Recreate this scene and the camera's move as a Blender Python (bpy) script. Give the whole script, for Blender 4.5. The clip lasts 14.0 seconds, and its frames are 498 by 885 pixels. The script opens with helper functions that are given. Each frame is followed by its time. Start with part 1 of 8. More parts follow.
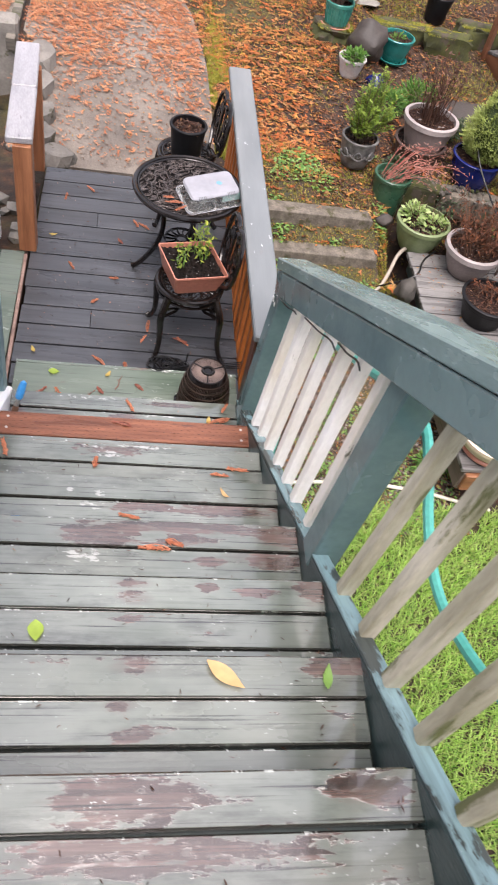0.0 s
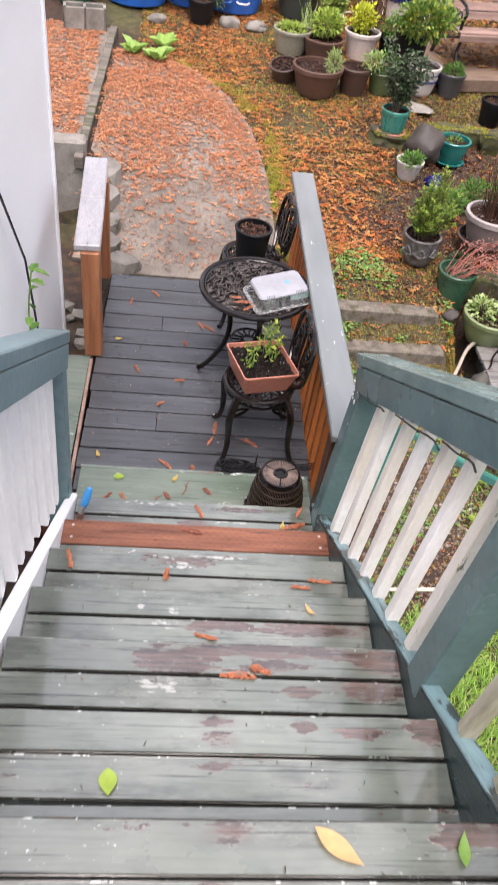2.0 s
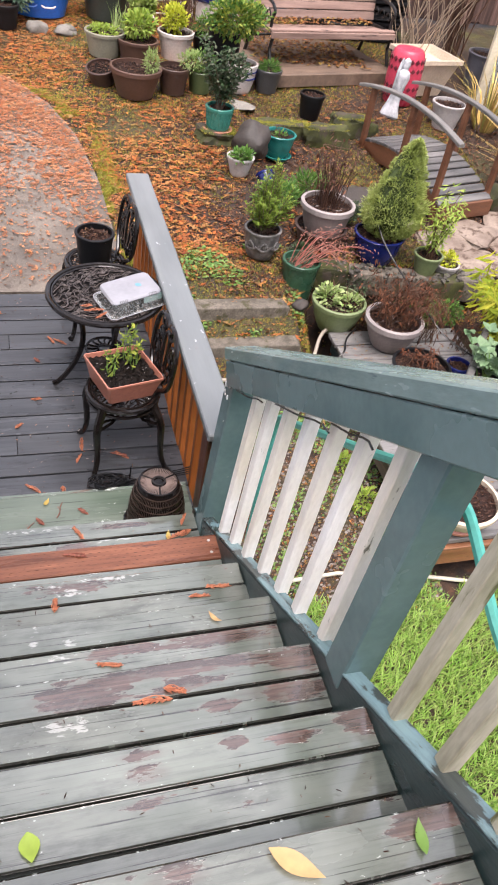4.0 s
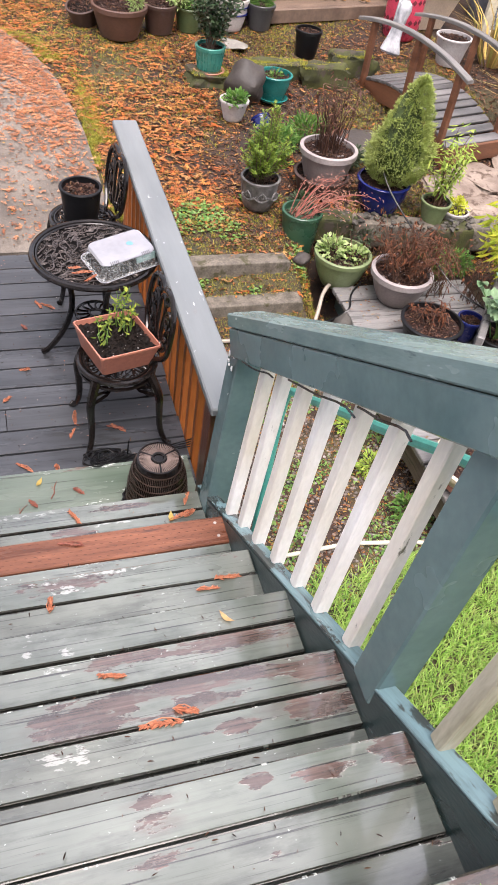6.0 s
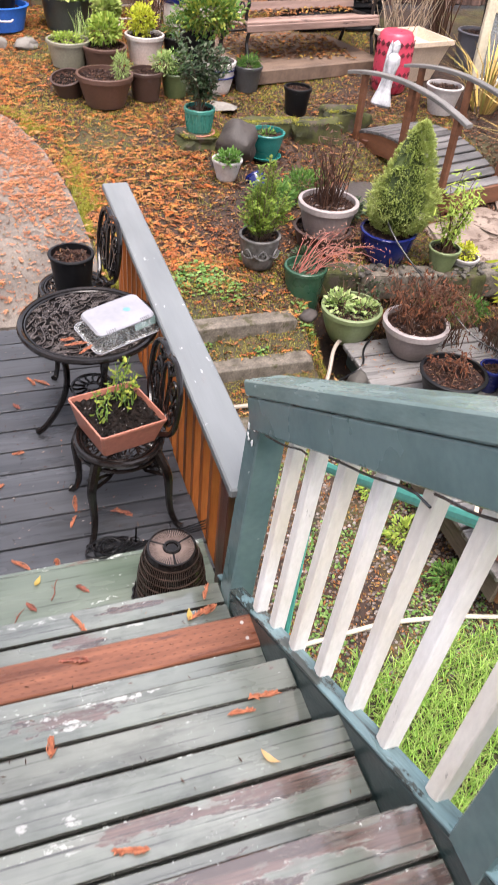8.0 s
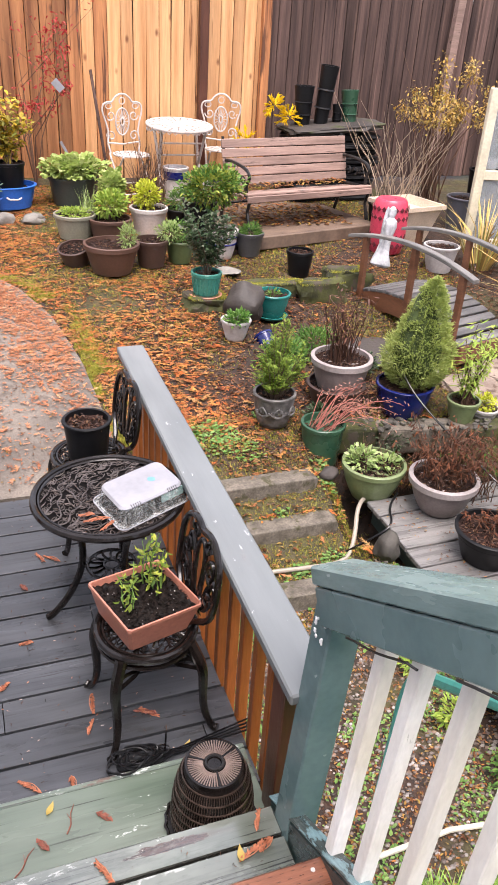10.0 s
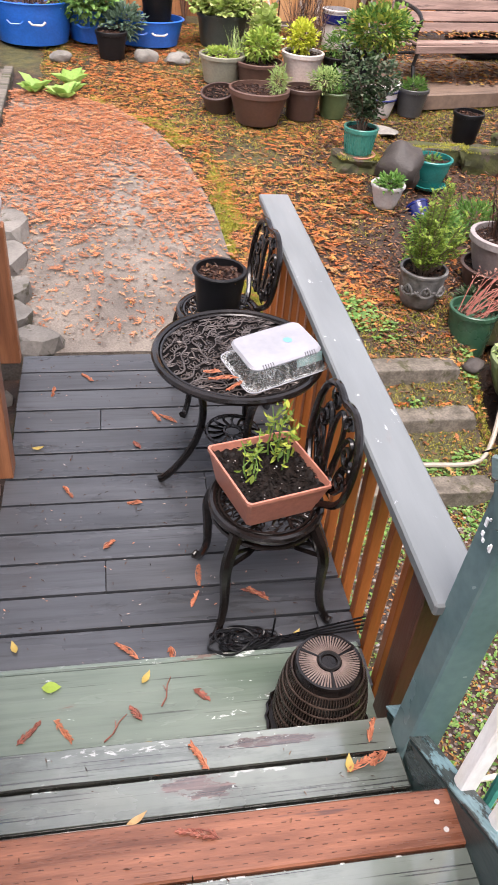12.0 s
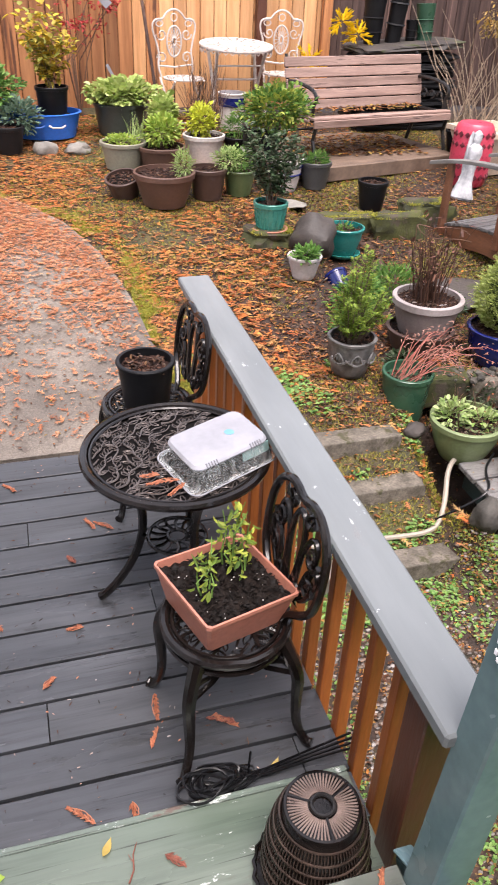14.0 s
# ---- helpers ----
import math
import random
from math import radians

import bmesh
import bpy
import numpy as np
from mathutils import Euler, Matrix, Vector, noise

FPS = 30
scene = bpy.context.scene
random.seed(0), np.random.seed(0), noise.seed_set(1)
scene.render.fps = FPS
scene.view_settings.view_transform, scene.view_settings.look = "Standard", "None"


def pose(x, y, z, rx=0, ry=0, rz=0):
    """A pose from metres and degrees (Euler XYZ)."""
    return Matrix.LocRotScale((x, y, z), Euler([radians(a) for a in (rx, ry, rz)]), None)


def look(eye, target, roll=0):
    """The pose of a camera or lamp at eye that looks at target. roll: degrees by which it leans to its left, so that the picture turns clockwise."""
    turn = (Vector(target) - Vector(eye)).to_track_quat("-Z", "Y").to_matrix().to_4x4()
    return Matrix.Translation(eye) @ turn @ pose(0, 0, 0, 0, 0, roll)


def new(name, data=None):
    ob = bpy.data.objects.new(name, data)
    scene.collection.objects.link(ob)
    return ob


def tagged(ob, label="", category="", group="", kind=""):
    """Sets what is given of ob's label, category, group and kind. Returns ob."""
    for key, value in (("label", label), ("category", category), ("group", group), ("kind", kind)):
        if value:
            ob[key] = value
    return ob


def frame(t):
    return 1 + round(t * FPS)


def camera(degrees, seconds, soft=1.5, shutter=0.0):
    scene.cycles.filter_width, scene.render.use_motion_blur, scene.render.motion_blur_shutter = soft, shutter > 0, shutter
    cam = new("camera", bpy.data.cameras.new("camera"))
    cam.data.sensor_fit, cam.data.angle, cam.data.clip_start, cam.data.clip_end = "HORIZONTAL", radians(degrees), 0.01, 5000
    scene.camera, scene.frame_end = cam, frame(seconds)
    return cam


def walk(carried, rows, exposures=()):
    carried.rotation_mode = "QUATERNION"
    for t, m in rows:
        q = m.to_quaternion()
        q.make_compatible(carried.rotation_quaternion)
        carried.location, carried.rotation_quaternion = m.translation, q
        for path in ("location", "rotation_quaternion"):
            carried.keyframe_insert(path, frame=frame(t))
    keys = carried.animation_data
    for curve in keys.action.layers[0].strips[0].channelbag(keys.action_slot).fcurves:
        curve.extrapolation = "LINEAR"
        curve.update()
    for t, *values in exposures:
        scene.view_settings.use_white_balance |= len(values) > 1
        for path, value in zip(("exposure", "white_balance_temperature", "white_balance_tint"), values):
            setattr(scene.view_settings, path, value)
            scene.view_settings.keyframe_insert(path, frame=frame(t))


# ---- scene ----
cam = camera(36.1, 14.0, soft=1.1, shutter=0.3)
PATH = [
    (0, (-0.568, 0.281, 2.933), (-0.22, 1.508, 1.393), 15.7),
    (0.5, (-0.633, 0.309, 2.908), (-0.335, 1.59, 1.402), 12.9),
    (1, (-0.636, 0.316, 2.908), (-0.294, 1.615, 1.426), 13.5),
    (1.5, (-0.65, 0.352, 2.875), (-0.33, 1.682, 1.416), 12.6),
    (2, (-0.633, 0.44, 2.774), (-0.437, 1.868, 1.387), 8.9),
    (2.5, (-0.625, 0.479, 2.768), (-0.301, 2.02, 1.536), 9.0),
    (3, (-0.648, 0.501, 2.765), (-0.159, 2.059, 1.61), 11.1),
    (3.5, (-0.678, 0.49, 2.764), (-0.091, 1.982, 1.567), 11.3),
    (4, (-0.678, 0.512, 2.687), (-0.124, 1.9, 1.358), 10.9),
    (4.2, (-0.675, 0.525, 2.697), (-0.151, 1.906, 1.349), 10.2),
    (6.3, (-0.635, 0.768, 2.537), (-0.076, 2.047, 1.104), 10.1),
    (6.5, (-0.637, 0.782, 2.514), (-0.062, 2.047, 1.075), 10.5),
    (7, (-0.666, 0.812, 2.498), (-0.1, 2.08, 1.059), 10.2),
    (7.5, (-0.624, 0.923, 2.416), (-0.099, 2.265, 1.029), 7.3),
    (8, (-0.585, 1.044, 2.365), (-0.029, 2.455, 1.062), 5.8),
    (8.2, (-0.588, 1.065, 2.377), (0.009, 2.504, 1.121), 6.3),
    (10.3, (-0.655, 1.415, 2.213), (-0.027, 3.043, 1.236), 3.7),
    (10.5, (-0.662, 1.421, 2.198), (-0.04, 3.039, 1.2), 4.0),
    (11, (-0.697, 1.487, 2.106), (-0.259, 3.089, 0.99), 6.1),
    (11.5, (-0.665, 1.588, 1.996), (-0.396, 3.179, 0.815), 4.9),
    (12, (-0.657, 1.655, 1.978), (-0.331, 3.188, 0.734), 5.3),
    (12.5, (-0.69, 1.698, 1.949), (-0.303, 3.214, 0.703), 6.4),
    (13, (-0.682, 1.787, 1.869), (-0.292, 3.378, 0.721), 4.6),
    (13.5, (-0.62, 1.863, 1.834), (-0.213, 3.494, 0.75), 1.6),
    (14, (-0.645, 1.908, 1.902), (-0.13, 3.509, 0.819), 2.7),
]
walk(cam, [(t, look(eye, target, roll)) for t, eye, target, roll in PATH], exposures=((0, 1.5, 6500, 17), (4.2, 1.5, 6500, 17), (6.3, 1.64, 6500, 17), (8.2, 1.7, 6500, 17), (10.5, 1.63, 6500, 17), (13, 1.73, 6500, 17), (14, 1.63, 6500, 17)))

# ---- world and light: an overcast, wet autumn day ----
SUN_EL, SUN_ROT = radians(71), radians(188)
world = bpy.data.worlds.new("overcast_sky")
scene.world = world
world.use_nodes = True
wn = world.node_tree.nodes
sky = wn.new("ShaderNodeTexSky")
sky.sky_type = 'NISHITA'
sky.sun_disc = False
sky.sun_elevation, sky.sun_rotation = SUN_EL, SUN_ROT
sky.air_density, sky.dust_density, sky.ozone_density = 1.0, 5.0, 0.3
veil = wn.new("ShaderNodeMix")
veil.data_type = 'RGBA'
veil.inputs[0].default_value = 0.5
veil.inputs[7].default_value = (7.5, 7.6, 7.9, 1)
world.node_tree.links.new(sky.outputs[0], veil.inputs[6])
world.node_tree.links.new(veil.outputs[2], wn["Background"].inputs["Color"])
wn["Background"].inputs["Strength"].default_value = 0.096
sun = new("sun", bpy.data.lights.new("sun", 'SUN'))
sun.data.energy, sun.data.angle, sun.data.color = 2.15, radians(38), (1.0, 0.95, 0.9)
sun.matrix_world = look((0, 0, 0), (-math.sin(SUN_ROT) * math.cos(SUN_EL), -math.cos(SUN_ROT) * math.cos(SUN_EL), -math.sin(SUN_EL)))


# ---- mesh helpers ----
class Geo:
    """Vertices and faces being gathered for one mesh."""

    def __init__(self):
        self.v, self.f = [], []

    def add(self, verts, faces, m=None):
        k = len(self.v)
        if m is not None:
            verts = [m @ Vector(p) for p in verts]
        self.v.extend(tuple(p) for p in verts)
        self.f.extend(tuple(i + k for i in face) for face in faces)
        return self

    def box(self, size, at=(0, 0, 0), ch=0.004, m=None):
        hx, hy, hz = (0.5 * s for s in size)
        c = min(ch, 0.45 * min(size))
        vid, verts = {}, []
        for sx in (-1, 1):
            for sy in (-1, 1):
                for sz in (-1, 1):
                    for a in range(3):
                        p = [sx * (hx - c), sy * (hy - c), sz * (hz - c)]
                        p[a] = (sx * hx, sy * hy, sz * hz)[a]
                        vid[sx, sy, sz, a] = len(verts)
                        verts.append(Vector(p))
        faces = []
        for a in range(3):
            b, d = (a + 1) % 3, (a + 2) % 3
            for s in (-1, 1):
                quad = []
                for u, w in ((-1, -1), (1, -1), (1, 1), (-1, 1)):
                    k = [0, 0, 0]
                    k[a], k[b], k[d] = s, u, w
                    quad.append(vid[k[0], k[1], k[2], a])
                faces.append(quad)
                for u in (-1, 1):
                    k1, k2 = [0, 0, 0], [0, 0, 0]
                    k1[a], k1[b], k1[d] = s, u, -1
                    k2[a], k2[b], k2[d] = s, u, 1
                    faces.append([vid[(*k1, a)], vid[(*k2, a)], vid[(*k2, b)], vid[(*k1, b)]])
        for sx in (-1, 1):
            for sy in (-1, 1):
                for sz in (-1, 1):
                    faces.append([vid[sx, sy, sz, 0], vid[sx, sy, sz, 1], vid[sx, sy, sz, 2]])
        out = []
        for face in faces:
            p = [verts[i] for i in face]
            n = (p[1] - p[0]).cross(p[2] - p[0])
            out.append(face if n.dot(sum(p, Vector())) > 0 else face[::-1])
        verts = [v + Vector(at) for v in verts]
        return self.add(verts, out, m)

    def tube(self, pts, r, n=6, closed=False, caps=True, m=None):
        pts = [Vector(p) for p in pts]
        k = len(pts)
        rs = list(r) if isinstance(r, (list, tuple)) else [r] * k
        verts, faces, ref = [], [], None
        for i, p in enumerate(pts):
            a = pts[i - 1] if (i > 0 or closed) else p
            b = pts[(i + 1) % k] if (i < k - 1 or closed) else p
            t = (b - a).normalized() if (b - a).length > 1e-9 else Vector((0, 0, 1))
            if ref is None:
                ref = t.orthogonal().normalized()
            ref = (ref - t * ref.dot(t))
            ref = ref.normalized() if ref.length > 1e-6 else t.orthogonal().normalized()
            w = t.cross(ref)
            for j in range(n):
                an = 2 * math.pi * j / n
                verts.append(p + rs[i] * (math.cos(an) * ref + math.sin(an) * w))
        for i in range(k if closed else k - 1):
            i2 = (i + 1) % k
            for j in range(n):
                j2 = (j + 1) % n
                faces.append((i * n + j, i * n + j2, i2 * n + j2, i2 * n + j))
        if caps and not closed:
            faces.append(tuple(range(n))[::-1])
            faces.append(tuple(range((k - 1) * n, k * n)))
        return self.add(verts, faces, m)

    def lathe(self, prof, n=28, at=(0, 0, 0), sx=1.0, sy=1.0, wob=0.0, m=None):
        verts, faces = [], []
        for r, z in prof:
            for j in range(n):
                an = 2 * math.pi * j / n
                q = 1 + wob * math.sin(3 * an + 9 * z)
                verts.append((at[0] + r * q * sx * math.cos(an), at[1] + r * q * sy * math.sin(an), at[2] + z))
        for i in range(len(prof) - 1):
            for j in range(n):
                j2 = (j + 1) % n
                faces.append((i * n + j, i * n + j2, (i + 1) * n + j2, (i + 1) * n + j))
        faces.append(tuple(range(n))[::-1])
        faces.append(tuple(range((len(prof) - 1) * n, len(prof) * n)))
        return self.add(verts, faces, m)

    def leaf(self, p, way, up, l, w, bend=0.15, m=None):
        p, way, up = Vector(p), Vector(way).normalized(), Vector(up)
        side = way.cross(up)
        side = side.normalized() if side.length > 1e-5 else way.orthogonal().normalized()
        up = side.cross(way)
        a, b, tip = p + way * l * 0.28 + up * bend * l * 0.75, p + way * l * 0.68 + up * bend * l * 0.85, p + way * l
        f, e = side * w * 0.5 + up * 0.14 * w, side * w * 0.42 + up * 0.12 * w
        return self.add([p, a + f, b + e, tip, b + e - 2 * side * w * 0.42, a + f - side * w], [(0, 1, 2, 3), (0, 3, 4, 5)], m)

    def blade(self, p, way, l, w, droop=0.3):
        p, way = Vector(p), Vector(way).normalized()
        flat = Vector((way.x, way.y, 0))
        flat = flat.normalized() if flat.length > 1e-4 else Vector((1, 0, 0))
        side = flat.cross(Vector((0, 0, 1))) * w * 0.5
        a = p + way * l * 0.55
        b = p + way * l + flat * droop * l - Vector((0, 0, droop * l * 0.5))
        return self.add([p - side, p + side, a + side * 0.8, a - side * 0.8, b], [(0, 1, 2, 3), (3, 2, 4)])

    def rock(self, at, size, seed=0, rough=0.25, sub=2, square=1.0):
        bm = bmesh.new()
        bmesh.ops.create_icosphere(bm, subdivisions=sub, radius=1)
        for v in bm.verts:
            if square != 1.0:
                v.co = Vector([math.copysign(abs(q) ** square, q) for q in v.co])
            d = 1 + rough * noise.noise(v.co * 1.3 + Vector((seed * 7.1, seed * 3.3, 0))) + rough * 0.4 * noise.noise(v.co * 3.5 + Vector((0, seed * 5.1, 2)))
            v.co = Vector((v.co.x * d * size[0], v.co.y * d * size[1], v.co.z * d * size[2])) + Vector(at)
        bm.verts.index_update()
        self.add([v.co.copy() for v in bm.verts], [[v.index for v in f.verts] for f in bm.faces])
        bm.free()
        return self


def mesh_of(name, geo, material, smooth=False):
    me = bpy.data.meshes.new(name)
    me.from_pydata(geo.v, [], geo.f)
    me.materials.append(material)
    if smooth:
        me.polygons.foreach_set("use_smooth", [True] * len(me.polygons))
        me.update()
        me.set_sharp_from_angle(angle=radians(38))
    me.update()
    return me


def part(name, geo, material, parent=None, label="", smooth=False, m=None):
    """One mesh object from gathered geometry, under a thing or a part, or at top level."""
    ob = new(name, geo if isinstance(geo, bpy.types.Mesh) else mesh_of(name, geo, material, smooth))
    ob.parent = parent
    if m is not None:
        ob.matrix_basis = m
    return tagged(ob, label)


def thing(name, label, category, at=(0, 0, 0), rz=0, group="", kind="", m=None):
    """An Empty at the thing's base, to carry its parts."""
    ob = new(name)
    ob.empty_display_size = 0.05
    ob.matrix_basis = m if m is not None else pose(*at, 0, 0, rz)
    return tagged(ob, label, category, group, kind)


def rnd(a, b):
    return random.uniform(a, b)


# ---- materials ----
def shader(name):
    m = bpy.data.materials.new(name)
    m.use_nodes = True
    nt = m.node_tree
    return m, nt, nt.nodes["Principled BSDF"]


def node(nt, kind, **inputs):
    n = nt.nodes.new(kind)
    for k, v in inputs.items():
        n.inputs[k.replace("_", " ")].default_value = v
    return n


def mix(nt, fac, a, b, blend='MIX'):
    n = nt.nodes.new("ShaderNodeMix")
    n.data_type, n.blend_type = 'RGBA', blend
    for sock, val in ((n.inputs[0], fac), (n.inputs[6], a), (n.inputs[7], b)):
        if isinstance(val, bpy.types.NodeSocket):
            nt.links.new(val, sock)
        elif isinstance(val, (int, float)):
            sock.default_value = val
        else:
            sock.default_value = (*val, 1)
    return n.outputs[2]


def ramp(nt, fac, *stops):
    n = nt.nodes.new("ShaderNodeValToRGB")
    els = n.color_ramp.elements
    while len(els) < len(stops):
        els.new(0.5)
    for e, (p, c) in zip(els, stops):
        e.position = p
        e.color = (*c, 1) if not isinstance(c, (int, float)) else (c, c, c, 1)
    nt.links.new(fac, n.inputs[0])
    return n.outputs[0]


def coords(nt, stretch=(1, 1, 1), vary=True):
    tc = nt.nodes.new("ShaderNodeTexCoord")
    out = tc.outputs["Object"]
    if vary:
        info = nt.nodes.new("ShaderNodeObjectInfo")
        mul = nt.nodes.new("ShaderNodeVectorMath")
        mul.operation = 'SCALE'
        mul.inputs[0].default_value = (13.0, 7.0, 5.0)
        nt.links.new(info.outputs["Random"], mul.inputs["Scale"])
        ad = nt.nodes.new("ShaderNodeVectorMath")
        nt.links.new(out, ad.inputs[0])
        nt.links.new(mul.outputs[0], ad.inputs[1])
        out = ad.outputs[0]
    mp = nt.nodes.new("ShaderNodeMapping")
    mp.inputs["Scale"].default_value = stretch
    nt.links.new(out, mp.inputs[0])
    return mp.outputs[0]


def cloud(nt, vec, scale, detail=4.0, rough=0.55):
    n = node(nt, "ShaderNodeTexNoise", Scale=scale, Detail=detail, Roughness=rough)
    nt.links.new(vec, n.inputs["Vector"])
    return n.outputs[0]


def relief(nt, bsdf, height, strength, dist=0.004):
    b = node(nt, "ShaderNodeBump", Strength=strength, Distance=dist)
    nt.links.new(height, b.inputs["Height"])
    nt.links.new(b.outputs[0], bsdf.inputs["Normal"])


def mat(name, c1, c2, scale=6.0, rough=0.6, rvar=0.2, bump=0.25, fine=70.0, stretch=(1, 1, 1), metal=0.0, spots=None, spot_at=0.62, spot_scale=3.0, per=0.0, coat=0.0, spec=0.5, knots=None, gr=0.5):
    """A two-scale surface: broad tone change, fine grain, optional patches of another colour."""
    m, nt, b = shader(name)
    vec = coords(nt, stretch)
    broad, grain = cloud(nt, vec, scale), cloud(nt, vec, fine, 3)
    col = ramp(nt, broad, (0.3, c1), (0.7, c2))
    col = mix(nt, gr, col, ramp(nt, grain, (0.3, 0.55), (0.7, 1.0)), 'MULTIPLY')
    if spots:
        sp = cloud(nt, vec, spot_scale, 6, 0.65)
        col = mix(nt, ramp(nt, sp, (spot_at, 0.0), (spot_at + 0.06, 1.0)), col, spots)
    if knots:
        tc = nt.nodes.new("ShaderNodeTexVoronoi")
        nt.links.new(coords(nt, (5, 5, 2.6)), tc.inputs["Vector"])
        tc.inputs["Scale"].default_value = 1.0
        col = mix(nt, ramp(nt, tc.outputs["Distance"], (0.05, 0.9), (0.13, 0.0)), col, knots)
    if per:
        info = nt.nodes.new("ShaderNodeObjectInfo")
        col = mix(nt, 1.0, col, ramp(nt, info.outputs["Random"], (0, 1 - per), (1, 1.0)), 'MULTIPLY')
    nt.links.new(col, b.inputs["Base Color"])
    nt.links.new(ramp(nt, broad, (0.3, max(0.03, rough - rvar)), (0.7, min(1, rough + rvar))), b.inputs["Roughness"])
    b.inputs["Metallic"].default_value = metal
    b.inputs["Specular IOR Level"].default_value = spec
    b.inputs["Coat Weight"].default_value = coat
    b.inputs["Coat Roughness"].default_value = 0.1
    relief(nt, b, grain, bump)
    return m


def leafy(name, *colours, rough=0.5, thin=0.25):
    """Leaves: each one its own tone, slightly translucent."""
    m, nt, b = shader(name)
    geo = nt.nodes.new("ShaderNodeNewGeometry")
    k = len(colours)
    col = ramp(nt, geo.outputs["Random Per Island"], *[(i / max(1, k - 1), c) for i, c in enumerate(colours)])
    vec = coords(nt)
    col = mix(nt, 0.5, col, ramp(nt, cloud(nt, vec, 40, 3), (0.3, 0.55), (0.7, 1.0)), 'MULTIPLY')
    nt.links.new(col, b.inputs["Base Color"])
    b.inputs["Roughness"].default_value = rough
    b.inputs["Specular IOR Level"].default_value = 0.25
    if thin:
        tr = nt.nodes.new("ShaderNodeBsdfTranslucent")
        nt.links.new(col, tr.inputs["Color"])
        ms = nt.nodes.new("ShaderNodeMixShader")
        ms.inputs[0].default_value = thin
        nt.links.new(b.outputs[0], ms.inputs[1])
        nt.links.new(tr.outputs[0], ms.inputs[2])
        nt.links.new(ms.outputs[0], nt.nodes["Material Output"].inputs["Surface"])
    return m


def painted_boards(name, paint1, paint2, wood1, wood2, worn_at=0.6, chips=(0.6, 0.64, 0.61), chip_at=0.7, axis=0, dirt=0.5, wet=(0.12, 0.45), checks=0.7):
    """Old paint on wood, worn through in streaks along the grain, with pale chips, dark grain checks and a wet film."""
    m, nt, b = shader(name)
    along = lambda a, c: tuple(c if i == axis else a for i in range(3))
    vec = coords(nt, along(5.0, 1.0))
    tone = cloud(nt, vec, 1.2, 4)
    grain = cloud(nt, coords(nt, along(60, 3.0)), 1.0, 6, 0.65)
    paint = ramp(nt, tone, (0.3, paint1), (0.7, paint2))
    wood = ramp(nt, grain, (0.3, wood1), (0.7, wood2))
    wear = cloud(nt, coords(nt, along(20, 5.0)), 1.0, 8, 0.7)
    zone = cloud(nt, coords(nt, along(3.0, 2.2)), 1.0, 4)
    wear = mix(nt, 0.45, wear, zone)
    worn = ramp(nt, wear, (worn_at - 0.035, 0.0), (worn_at - 0.023, 1.0))
    halo = ramp(nt, wear, (worn_at - 0.08, 0.0), (worn_at - 0.02, 0.55))
    col = mix(nt, halo, paint, tuple(0.55 * p + 0.45 * w for p, w in zip(paint1, wood2)))
    col = mix(nt, worn, col, wood)
    flake = mix(nt, 0.3, cloud(nt, coords(nt, along(30, 16)), 1.0, 5, 0.75), zone)
    col = mix(nt, ramp(nt, flake, (chip_at - 0.09, 0.0), (chip_at - 0.07, 1.0)), col, chips)
    col = mix(nt, dirt, col, ramp(nt, grain, (0.36, 0.35), (0.56, 1.0)), 'MULTIPLY')
    check = cloud(nt, coords(nt, along(110, 2.2)), 1.0, 3, 0.5)
    col = mix(nt, ramp(nt, check, (0.66, 0.0), (0.72, checks)), col, (0.02, 0.018, 0.016))
    info = nt.nodes.new("ShaderNodeObjectInfo")
    col = mix(nt, 1.0, col, ramp(nt, info.outputs["Random"], (0, 0.78), (1, 1.0)), 'MULTIPLY')
    nt.links.new(col, b.inputs["Base Color"])
    damp = cloud(nt, vec, 0.9, 5)
    nt.links.new(ramp(nt, damp, (0.35, wet[0]), (0.68, wet[1])), b.inputs["Roughness"])
    b.inputs["Specular IOR Level"].default_value = 0.5
    relief(nt, b, mix(nt, 0.5, grain, mix(nt, 0.5, worn, wear)), 0.35, 0.003)
    return m


# worn places on the stairs: x, y, half length, half width
BARE_PATCHES = [
    (-0.3, 1.498, 0.42, 0.024), (-0.6, 1.468, 0.13, 0.05), (-0.05, 1.475, 0.09, 0.045), (-0.33, 1.45, 0.1, 0.016), (-0.08, 1.398, 0.12, 0.034), (-0.27, 1.385, 0.06, 0.014),
    (-0.19, 1.688, 0.22, 0.03), (-0.47, 1.692, 0.13, 0.02), (-0.5, 1.208, 0.055, 0.014), (-0.5, 1.168, 0.05, 0.02), (-0.18, 1.19, 0.055, 0.018), (-0.02, 1.203, 0.06, 0.042),
    (-0.31, 1.2, 0.025, 0.013), (-0.5, 1.111, 0.05, 0.011), (-0.49, 0.915, 0.06, 0.022), (-0.06, 0.918, 0.075, 0.026), (-0.525, 0.829, 0.035, 0.02), (-0.49, 0.772, 0.06, 0.02),
    (-0.5, 0.61, 0.14, 0.05), (-0.1, 0.614, 0.085, 0.036), (-0.45, 0.52, 0.3, 0.036), (-0.58, 2.07, 0.14, 0.022), (-0.51, 2.553, 0.08, 0.03), (-0.29, 2.644, 0.12, 0.014), (-0.2, 0.33, 0.3, 0.06), (-1.0, 2.55, 0.05, 0.03),
]
